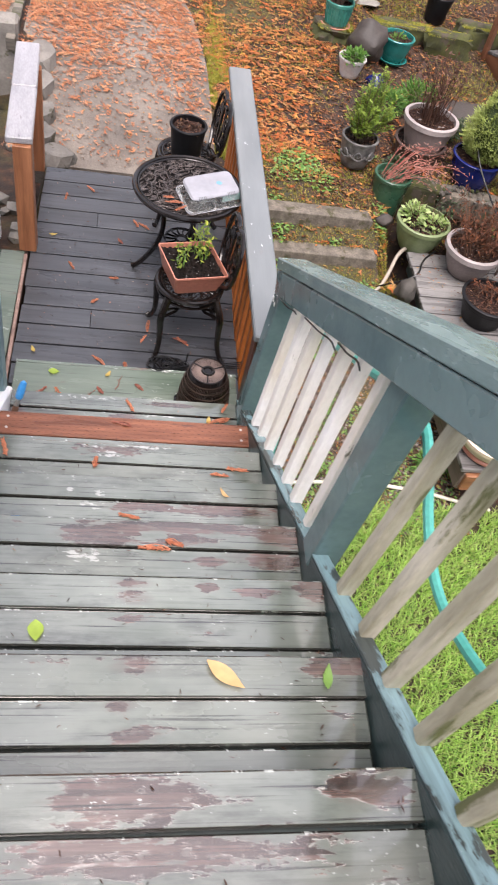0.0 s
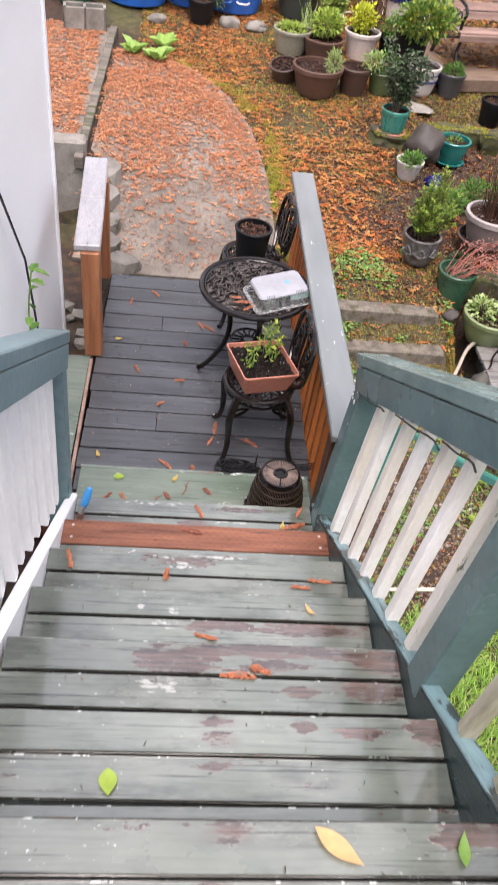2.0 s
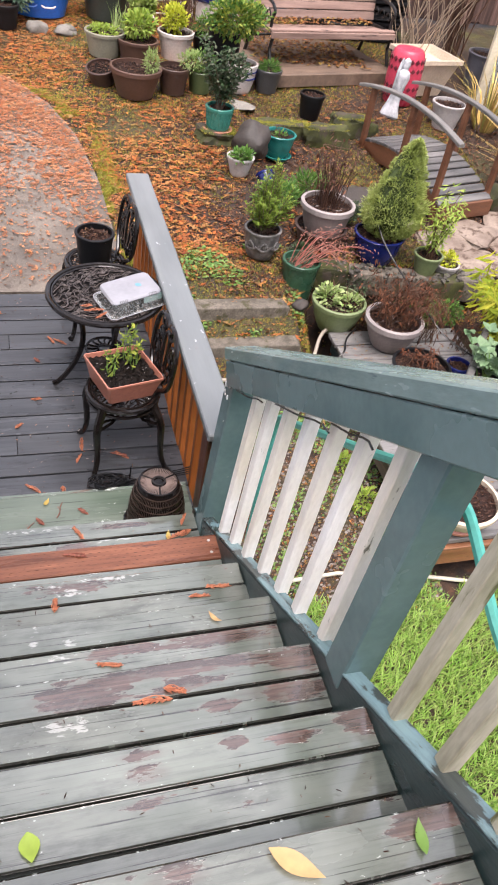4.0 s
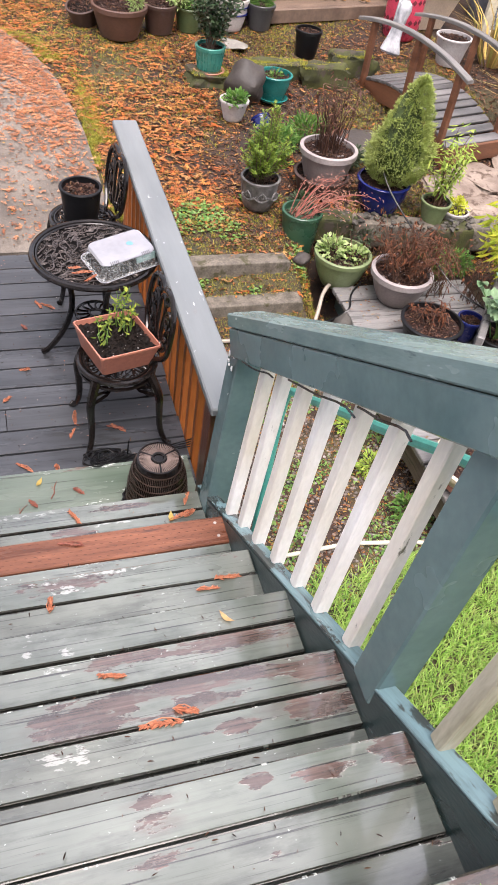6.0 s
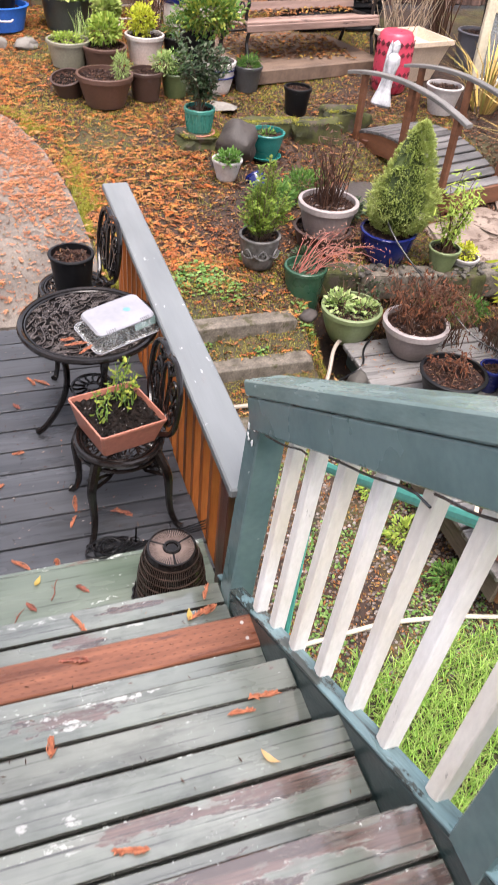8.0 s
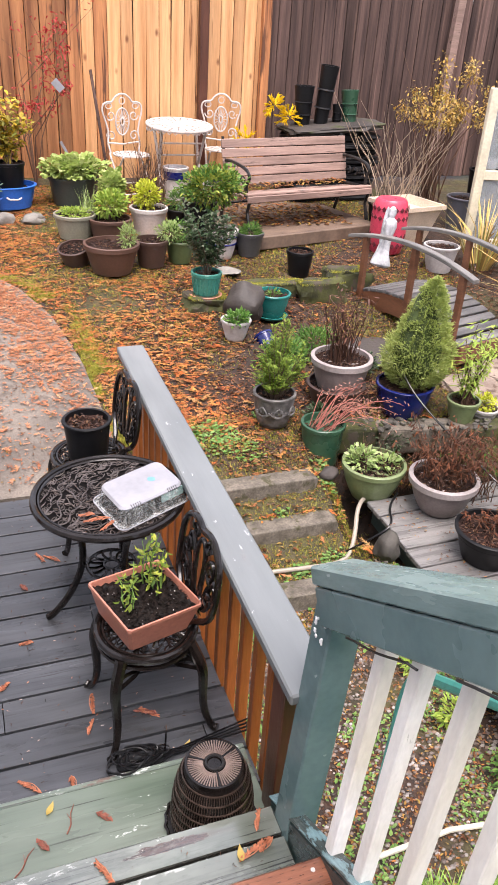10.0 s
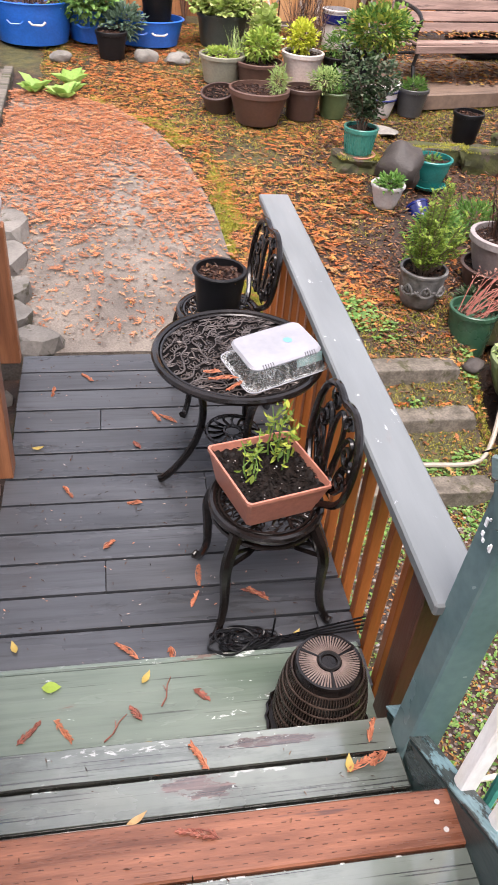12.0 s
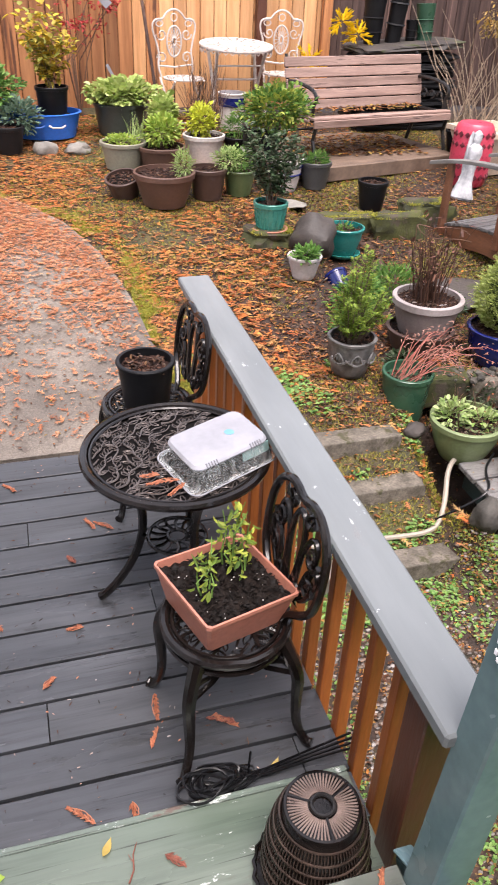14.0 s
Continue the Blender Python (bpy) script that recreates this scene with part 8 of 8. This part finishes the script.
# ---- little arched bridge ----
def bridge():
    t = thing("garden_bridge", "small arched wooden garden bridge with grey slats and handrails", "bridge", (2.94, 6.71, 0), 15)
    L, W = 1.32, 0.62
    arch = lambda y: 0.08 + 0.17 * (1 - (2 * y / L) ** 2) + 0.05 * (y / L)
    n = 15
    slat = mesh_of("slat", Geo().box((W, L / n - 0.012, 0.025), ch=0.004), BRIDGE_WOOD)
    for i in range(n):
        y = -L / 2 + L * (i + 0.5) / n
        part("slat", slat, None, t, m=pose(0, y, arch(y), math.degrees(math.atan(-0.17 * 8 * y / L ** 2))))
    for s in (-1, 1):
        g = Geo()
        m_ = 14
        for i in range(m_ + 1):
            y = -L / 2 + L * i / m_
            top, low = arch(y) - 0.014, min(arch(y) - 0.05, max(-0.1, arch(y) - 0.17))
            for x in (s * (W / 2 - 0.02) - 0.018, s * (W / 2 - 0.02) + 0.018):
                g.v += [(x, y, low), (x, y, top)]
        for i in range(m_):
            o = i * 4
            g.f += [(o, o + 1, o + 5, o + 4), (o + 2, o + 6, o + 7, o + 3), (o + 1, o + 3, o + 7, o + 5), (o, o + 4, o + 6, o + 2)]
        g.f += [(0, 2, 3, 1), (m_ * 4, m_ * 4 + 1, m_ * 4 + 3, m_ * 4 + 2)]
        part("side_beam", g, BRIDGE_SIDE, t, "red-brown arched side beam")
        pts = []
        for y in (-0.58, -0.06, 0.5):
            top = 0.6 + 0.1 * (1 - (2 * y / 1.4) ** 2)
            low = arch(y) - 0.1
            part("post", Geo().box((0.045, 0.05, top - low), ch=0.005), BRIDGE_SIDE, t, m=pose(s * (W / 2 + 0.005), y, (top + low) / 2, 0, 0, 0))
        g = Geo()
        m2 = 18
        xr = s * (W / 2 + 0.005)
        for i in range(m2 + 1):
            y = -0.7 + 1.4 * i / m2
            z = 0.6 + 0.1 * (1 - (2 * y / 1.4) ** 2)
            g.v += [(xr - 0.032, y, z - 0.014), (xr + 0.032, y, z - 0.014), (xr + 0.032, y, z + 0.009), (xr + 0.026, y, z + 0.014), (xr - 0.026, y, z + 0.014), (xr - 0.032, y, z + 0.009)]
        g.f = [(i * 6 + k, i * 6 + (k + 1) % 6, i * 6 + 6 + (k + 1) % 6, i * 6 + 6 + k) for i in range(m2) for k in range(6)] + [tuple(range(6))[::-1], tuple(range(m2 * 6, m2 * 6 + 6))]
        part("handrail", g, BRIDGE_RAIL, t, "weathered grey curved handrail")
    part("end_board", Geo().box((W, 0.03, 0.14), ch=0.004), BRIDGE_SIDE, t, m=pose(0, -L / 2 - 0.012, 0.0))
    return t


bridge()

# ---- hoses, pipe and cables ----
def hose(name, pts, r, m_, label):
    pts = [Vector(p) for p in pts]
    for _ in range(3):
        q = [pts[0]]
        for a, b in zip(pts, pts[1:]):
            q += [a.lerp(b, 0.25), a.lerp(b, 0.75)]
        pts = q + [pts[-1]]
    return tagged(part(name, Geo().tube(pts, r, 8), m_, smooth=True), label, "hose")


hose("garden_hose", [(1.6, 4.95, -0.4), (1.47, 4.9, -0.43), (1.38, 4.72, -0.55), (1.28, 4.6, -0.63), (1.05, 4.62, -0.64), (0.8, 4.62, -0.62), (0.35, 4.66, -0.64)], 0.014, HOSE_BEIGE, "beige garden hose curving down the timber steps")
hose("garden_hose", [(1.98, 5.45, 0.2), (2.0, 5.3, 0.1), (2.08, 5.1, -0.02), (2.16, 4.7, -0.12), (2.25, 4.5, -0.22), (2.45, 4.35, -0.3), (2.75, 4.25, -0.4)], 0.0065, CABLE, "thin dark hose looped over the pots")
hose("garden_hose", [(1.75, 4.9, -0.4), (1.62, 4.78, -0.41), (1.56, 4.6, -0.41), (1.44, 4.62, -0.5), (1.3, 4.66, -0.6)], 0.007, CABLE, "short black hose beside the planks")
hose("garden_hose", [(0.4, 2.2, -0.77), (0.3, 2.4, -0.76), (0.17, 2.43, -0.6), (0.157, 2.42, 0.28), (0.157, 2.405, 0.65), (0.157, 2.4, 1.0), (0.157, 2.3, 1.06), (0.157, 2.04, 1.238), (0.157, 1.78, 1.41), (0.157, 1.55, 1.575), (0.157, 1.4, 1.645), (0.157, 1.3, 1.6), (0.157, 1.18, 1.52), (0.157, 1.04, 1.487), (0.157, 0.88, 1.55), (0.157, 0.7, 1.68)], 0.013, HOSE_TEAL, "turquoise garden hose tied along the outside of the stair railing")
tagged(part("ground_pipe", Geo().tube([(0.3, 2.9, -0.77), (0.58, 2.95, -0.77), (1.0, 2.965, -0.765), (1.38, 2.91, -0.768), (1.78, 2.8, -0.77)], 0.012, 7), PIPE_WHITE, smooth=True), "white plastic pipe lying along the grass edge", "pipe")


# ---- loose cover: litter, moss, grass, gravel ----
def cover(name, label, n, pick, material, make, category="litter"):
    g = Geo()
    rng = random.Random(name + label)
    for _ in range(n):
        p = pick(rng)
        if p is not None:
            make(g, p, rng)
    return tagged(part(name, g, material), label, category, kind="stuff")


def flake(l0, l1, w, lift=0.25):
    def make(g, p, rng):
        a = rng.uniform(0, 6.283)
        l = rng.uniform(l0, l1)
        g.leaf((p[0], p[1], p[2] + 0.004 + rng.random() * 0.008), (math.cos(a), math.sin(a), rng.uniform(-0.05, lift)), (0, 0, 1), l, l * w, 0.1)
    return make


def blades(l0, l1, w):
    def make(g, p, rng):
        for _ in range(3):
            a = rng.uniform(0, 6.283)
            g.blade((p[0] + rng.uniform(-0.02, 0.02), p[1] + rng.uniform(-0.02, 0.02), p[2] - 0.005), (0.6 * math.cos(a), 0.6 * math.sin(a), rng.uniform(0.5, 1.5)), rng.uniform(l0, l1), w, rng.uniform(0.05, 0.3))
    return make


def in_garden(rng):
    x, y = rng.uniform(-1.2, 3.6), 5.0 + 5.2 * rng.random() ** 1.15
    if x < slab_edge(y) + 0.02 and y < 8.15 or y < 5.55 and x < 1.45 and rng.random() < 0.85:
        return None
    return (x, y, land(x, y))


def open_garden(rng):
    p = in_garden(rng)
    return None if p is None or p[0] > 1.0 and p[1] < 7.5 and rng.random() < 0.6 else p


def drift(rng):
    p = in_garden(rng)
    if p is None or noise.noise(Vector((p[0] * 1.3, p[1] * 1.3, 5))) < rng.uniform(-0.4, 0.2) or p[0] > 1.15 + 0.3 * noise.noise(Vector((p[1] * 2, 0, 3))) and rng.random() < 0.88:
        return None
    if noise.noise(Vector((p[0] * 1.1, p[1] * 1.1, 9))) > 0.22 and rng.random() < 0.7:
        return None
    return p


def mossy_place(rng):
    p = in_garden(rng)
    if p is None or noise.noise(Vector((p[0] * 1.1, p[1] * 1.1, 9))) < rng.uniform(-0.25, 0.45):
        return None
    return p


def on_slab(rng):
    y = rng.uniform(4.95, 8.1)
    x = rng.uniform(-1.4, slab_edge(y) - 0.02)
    dens = 0.12 + 0.88 * smooth((y - 5.4) / 1.3)
    if rng.random() > dens or noise.noise(Vector((x * 2.6, y * 2.6, 2))) < rng.uniform(-0.85, 0.15):
        return None
    return (x, y, upper(y) + 0.033)


def on_path(rng):
    y = rng.uniform(6.4, 8.6)
    x = rng.uniform(-3.0, -1.55)
    return (x, y, upper(y) + 0.033)


def on_bank(rng):
    x, y = rng.uniform(0.2, 1.45), rng.uniform(4.2, 5.7)
    return (x, y, land(x, y))


def low_grass(rng):
    x, y = rng.uniform(0.15, 2.6), rng.uniform(-1.6, 3.05)
    if y > 2.78 + 0.28 * noise.noise(Vector((x * 4, 0, 1))):
        return None
    if x > 1.35 and y > 2.8:
        return None
    return (x, y, land(x, y))


def low_gravel(rng):
    x, y = rng.uniform(0.12, 1.62), rng.uniform(2.6, 4.5)
    return (x, y, land(x, y))


def spray_maker(l0, l1, fan=0.3):
    def make(g, p, rng):
        """A flat little conifer spray: a bent spine with side needles, one connected piece."""
        a, turn = rng.uniform(0, 6.283), rng.uniform(-0.25, 0.25)
        l = rng.uniform(l0, l1)
        n = 5
        q = Vector(p) + Vector((0, 0, 0.003 + 0.009 * rng.random()))
        spine = [q]
        verts, faces = [], []
        for i in range(n):
            a += turn
            spine.append(spine[-1] + Vector((math.cos(a), math.sin(a), rng.uniform(-0.06, 0.1))) * l / n)
        verts += spine
        for i in range(n):
            d = spine[i + 1] - spine[i]
            s = Vector((-d.y, d.x, 0))
            for k in (-1, 1):
                if rng.random() < 0.85:
                    verts.append(spine[i + 1] + d * rng.uniform(0.2, 1.2) + s * k * fan * rng.uniform(1.5, 4.5) * (1 - 0.5 * i / n) + Vector((0, 0, rng.uniform(-0.002, 0.006))))
                    faces.append((i, i + 1, len(verts) - 1) if k > 0 else (i + 1, i, len(verts) - 1))
        g.add(verts, faces)
    return make


spray, slab_spray = spray_maker(0.03, 0.1, 0.42), spray_maker(0.02, 0.066, 0.5)
crumb = flake(0.006, 0.02, 0.5)
cover("leaf_litter", "orange fallen conifer sprays over the garden", 34000, drift, LITTER, spray)
cover("leaf_litter", "crumbled needles and bark over the garden", 24000, in_garden, BROWN_LITTER, crumb)
cover("leaf_litter", "brown and yellow dead leaves over the garden", 19000, open_garden, BROWN_LITTER, flake(0.012, 0.045, 0.42))
cover("leaf_litter", "dark wet mulch and dead leaves between the pots", 19000, lambda r: (lambda x, y: (x, y, land(x, y)))(r.uniform(0.85, 4.9), r.uniform(5.1, 7.9)), leafy("dark_wet_mulch", (0.022, 0.011, 0.007), (0.06, 0.026, 0.014), (0.13, 0.05, 0.024), (0.04, 0.019, 0.011), (0.26, 0.1, 0.04), (0.09, 0.05, 0.03), (0.28, 0.19, 0.14), thin=0.05), flake(0.01, 0.04, 0.4, 0.5))
cover("leaf_litter", "rusty conifer sprays over the concrete pad", 11000, on_slab, SLAB_LITTER, slab_spray)
cover("leaf_litter", "loose rusty needles over the concrete pad", 9000, on_slab, SLAB_LITTER, flake(0.008, 0.03, 0.22, 0.1))
cover("leaf_litter", "rusty conifer sprays over the side path", 9000, on_path, SLAB_LITTER, slab_spray)
cover("leaf_litter", "small dark cones and crumbs on the concrete", 900, lambda r: (lambda y: (r.uniform(-1.4, slab_edge(y)), y, upper(y) + 0.032))(r.uniform(4.9, 7.6)), BROWN_LITTER, flake(0.01, 0.022, 0.6))
cover("leaf_litter", "dead leaves blown onto the bench seat", 160, lambda r: (lambda u, v: (2.53 + 0.977 * u - 0.215 * v, 8.7 + 0.215 * u + 0.977 * v, 0.395 + 0.335))(r.uniform(-0.6, 0.6), r.uniform(-0.05, 0.2)), BROWN_LITTER, flake(0.03, 0.06, 0.5))
cover("leaf_litter", "dead leaves on the bench platform", 900, lambda r: (2.42 + r.uniform(-0.62, 0.62), 8.85 + r.uniform(-0.42, 0.42), 0.398), BROWN_LITTER, flake(0.02, 0.06, 0.5))
cover("leaf_litter", "dead leaf bits on the grey planks", 520, lambda r: (r.uniform(1.55, 2.5), r.uniform(3.1, 4.9), -0.415), BROWN_LITTER, flake(0.008, 0.028, 0.3))
cover("leaf_litter", "dark wet crumbs and needles on the deck", 300, lambda r: (r.uniform(-1.05, 0.03), r.uniform(3.1, 4.78), 0.0), MULCH, flake(0.006, 0.02, 0.2, 0.05))
cover("leaf_litter", "dark crumbs on the painted treads", 260, lambda r: (lambda k: (r.uniform(-1.03, -0.03), NOSE_Y - RUN * k - r.uniform(0.02, 0.25), NOSE_Z + RISE * k))(r.randint(1, 10)), MULCH, flake(0.005, 0.016, 0.2, 0.05))
cover("leaf_litter", "tiny pale and rusty flecks scattered on the deck", 110, lambda r: (r.uniform(-1.05, 0.03), r.uniform(3.0, 4.78), -0.002), leafy("pale_flecks", (0.5, 0.46, 0.42), (0.5, 0.18, 0.08), (0.4, 0.36, 0.34), (0.3, 0.1, 0.05), thin=0), flake(0.005, 0.014, 0.35, 0.05))
cover("moss", "yellow-green moss and short grass tufts", 90000, mossy_place, MOSS, blades(0.014, 0.036, 0.0036), "moss")
def slab_side(rng):
    y = rng.uniform(5.2, 8.1)
    x = slab_edge(y) + abs(rng.gauss(0, 0.1)) + 0.01
    return (x, y, land(x, y)) if noise.noise(Vector((x * 4, y * 4, 1))) > -0.1 else None


cover("moss", "yellow-green moss along the concrete edge", 11000, slab_side, MOSS, blades(0.016, 0.042, 0.004), "moss")
def on_blocks(rng):
    x, y, sx, sy, sz = rng.choice(((1.72, 7.22, 0.3, 0.09, 0.11), (2.12, 7.12, 0.22, 0.09, 0.11), (2.45, 7.3, 0.2, 0.1, 0.11), (1.07, 6.98, 0.17, 0.12, 0.07)))
    return (x + sx * rng.uniform(-0.85, 0.85), y + sy * rng.uniform(-0.8, 0.8), land(x, y) + sz * 1.33)


cover("moss", "thick moss on the garden edge stones", 6000, on_blocks, MOSS, blades(0.008, 0.024, 0.003), "moss")
cover("moss", "moss and weeds on the stepped bank", 15000, on_bank, MOSS, blades(0.008, 0.026, 0.0032), "moss")
cover("weeds", "small green clover leaves on the stepped bank", 5200, lambda r: (lambda p: p if noise.noise(Vector((p[0] * 3, p[1] * 3, 4))) > 0.05 else None)(on_bank(r)), GREENS, flake(0.016, 0.036, 0.8, 0.6), "weeds")
cover("leaf_litter", "dead leaves and sprays on the stepped bank", 2600, on_bank, BROWN_LITTER, flake(0.01, 0.035, 0.45))
cover("leaf_litter", "orange sprays on the stepped bank", 260, on_bank, LITTER, spray)
cover("grass", "bright green lawn grass beside the stairs", 30000, low_grass, GRASS, blades(0.045, 0.115, 0.006), "grass")
cover("leaf_litter", "dead leaves and bark chips by the deck", 6500, low_gravel, BROWN_LITTER, flake(0.008, 0.026, 0.4))
cover("weeds", "small leafy weeds by the deck", 9500, lambda r: (lambda p: p if noise.noise(Vector((p[0] * 2.5, p[1] * 2.5, 7))) > r.uniform(-0.12, 0.2) - 0.1 * (p[0] > 0.5) else None)(low_gravel(r)), GREENS, flake(0.01, 0.028, 0.6, 0.9), "weeds")
g = Geo()
rng = random.Random(80)
for i in range(6400):
    p = low_gravel(rng)
    s = rng.uniform(0.004, 0.011)
    g.rock((p[0], p[1], p[2] + s * 0.4), (s * 1.3, s, s * 0.7), i % 40, 0.3, 1)
tagged(part("gravel", g, leafy("mixed_gravel", (0.17, 0.14, 0.12), (0.07, 0.05, 0.04), (0.36, 0.33, 0.31), (0.04, 0.03, 0.024), (0.22, 0.15, 0.11), (0.13, 0.115, 0.105), thin=0)), "grey and brown gravel chips by the deck", "gravel", kind="stuff")

# ---- fallen leaves that lie singly on deck and stairs ----
def spray_mesh(name, seed, m_, l=0.07):
    rng = random.Random(seed)
    g = Geo()
    pts = [Vector((l * (t - 0.5), 0.012 * math.sin(3 * t + seed), 0.004 + 0.004 * math.sin(5 * t))) for t in (0, 0.25, 0.5, 0.75, 1)]
    g.tube(pts, 0.0015, 4)
    for k in range(78):
        t = rng.uniform(0.02, 1)
        p = pts[0].lerp(pts[-1], t)
        s = rng.choice((-1, 1))
        g.leaf(p, (rng.uniform(0.6, 1.3), s * rng.uniform(0.1, 0.75), rng.uniform(0, 0.22)), (0, 0, 1), rng.uniform(0.009, 0.021) * (1.15 - 0.5 * t), 0.0048, 0.1)
    return mesh_of(name, g, m_)


def leaf_mesh(name, m_, l, w, bend):
    g = Geo()
    n = 8
    for i in range(n + 1):
        t = i / n
        ww = w * math.sin(math.pi * min(1, t * 0.97 + 0.015) ** 0.85) ** 1.15
        z = 0.004 + bend * (2 * t - 1) ** 2
        g.v += [(l * (t - 0.5), -ww / 2, z + 0.12 * ww), (l * (t - 0.5), 0, z), (l * (t - 0.5), ww / 2, z + 0.12 * ww)]
    for i in range(n):
        for k in range(2):
            o = i * 3 + k
            g.f.append((o, o + 1, o + 4, o + 3))
    return mesh_of(name, g, m_, True)


DECK_SPRAY = leafy("wet_red_conifer_sprays", (0.5, 0.18, 0.095), (0.28, 0.095, 0.055), (0.54, 0.22, 0.12), (0.36, 0.12, 0.07), rough=0.7, thin=0.12)
TAN = leafy("tan_leaf", (0.55, 0.34, 0.15), (0.6, 0.4, 0.2), thin=0.2)
sprays = [spray_mesh("fallen_spray", i, DECK_SPRAY, 0.05 + 0.013 * i) for i in range(4)]
PINK_SPRAY = leafy("faded_red_conifer_sprays", (0.27, 0.085, 0.06), (0.36, 0.135, 0.095), (0.18, 0.055, 0.04), (0.3, 0.15, 0.11), rough=0.7, thin=0.1)
brown_sprays = [spray_mesh("fallen_spray", i + 9, PINK_SPRAY, 0.055 + 0.03 * i) for i in range(2)]
twig_mesh = mesh_of("fallen_twig", Geo().tube([(-0.05, 0.004, 0.003), (-0.02, -0.004, 0.005), (0.02, 0.002, 0.004), (0.05, -0.003, 0.003)], [0.0025, 0.002, 0.0018, 0.001], 5).tube([(0.0, 0, 0.004), (0.018, 0.014, 0.006)], [0.0016, 0.0008], 4), PINK_SPRAY)
lime_leaf = leaf_mesh("fallen_leaf", LIME, 0.055, 0.038, 0.004)
tan_leaf = leaf_mesh("fallen_leaf", TAN, 0.1, 0.036, 0.008)
yellow_leaf = leaf_mesh("fallen_leaf", leafy("ochre_leaf", (0.45, 0.3, 0.06), (0.5, 0.38, 0.12), thin=0.2), 0.05, 0.02, 0.008)
dark_leaf = leaf_mesh("fallen_leaf", GREEN, 0.06, 0.022, 0.008)


def drop(me, label, x, y, z, rz=None):
    tagged(part(me.name.split(".")[0], me, None, m=pose(x, y, z + 0.001, 0, 0, rnd(0, 360) if rz is None else rz)), label, "fallen leaf", "fallen leaves")


T = lambda k: NOSE_Z + RISE * k
for i, (x, y, z) in enumerate([(-0.63, 2.0, T(3)), (-0.17, 1.97, T(3)), (-0.1, 2.0, T(3)), (-0.43, 1.42, T(5)), (-0.38, 1.44, T(5)), (-0.5, 1.65, T(4)), (-0.96, 2.05, T(3)), (-0.11, 2.56, T(1)), (-0.06, 2.57, T(1)), (-0.06, 2.64, T(1)), (-0.5, 2.62, T(1)),
                               (-0.667, 3.1, 0), (-0.535, 3.08, 0), (-0.444, 3.28, 0), (-0.237, 3.29, 0), (-0.42, 3.39, 0), (-0.617, 3.76, 0), (-0.87, 3.84, 0), (-0.508, 4.29, 0), (-0.46, 4.27, 0), (-0.72, 3.55, 0), (-0.95, 4.5, 0), (-0.8, 4.6, 0),
                               (-0.33, 3.66, 0.615), (-0.36, 3.7, 0.615), (-0.3, 3.62, 0.615)]):
    drop(sprays[i % 4], "orange dried conifer spray lying flat", x, y, z, 15 if i in (1, 2) else None)
for i, (x, y, z) in enumerate([(-0.65, 2.872, 0.022), (-0.941, 2.843, 0.022), (-0.46, 2.915, 0.022), (-0.539, 2.351, T(2)), (-0.6, 4.1, 0), (-0.244, 3.291, 0)]):
    drop(brown_sprays[i % 2], "faded red dried conifer spray lying flat", x, y, z, 40 if i == 1 else None)
drop(sprays[2], "orange dried conifer spray on the green pad", -0.851, 2.842, 0.022, -38)
drop(twig_mesh, "thin reddish twig on the green pad", -0.56, 2.935, 0.022, 75)
drop(twig_mesh, "thin dark twig on the green pad", -0.706, 2.834, 0.022, 55)
drop(leaf_mesh("fallen_leaf", TAN, 0.055, 0.016, 0.012), "curled tan leaf against the reddish board", -0.658, 2.485, T(1), 30)
drop(lime_leaf, "small lime green leaf on the painted tread", -0.724, 1.072, T(6))
drop(lime_leaf, "small lime green leaf on the green pad", -0.885, 2.978, 0.022)
drop(tan_leaf, "long tan dead leaf on the painted tread", -0.306, 0.891, T(7), -38)
drop(leaf_mesh("fallen_leaf", TAN, 0.05, 0.014, 0.016), "curled pale leaf on the painted tread", -0.185, 1.75, T(4), -50)
drop(dark_leaf, "dark green leaf on the painted tread", -0.081, 0.888, T(7), 80)
drop(yellow_leaf, "yellow-brown leaf on the grey deck", -0.139, 3.109, 0, 50)
drop(yellow_leaf, "yellow-green leaf on the green pad", -0.616, 2.985, 0.022, 60)
drop(yellow_leaf, "yellow leaf on the lowest tread", -0.14, 2.56, T(1), 80)
drop(yellow_leaf, "yellow leaf on the grey deck", -0.99, 4.1, 0, 10)
drop(yellow_leaf, "pale curled leaf on the grey deck", -1.005, 3.144, 0, 110)
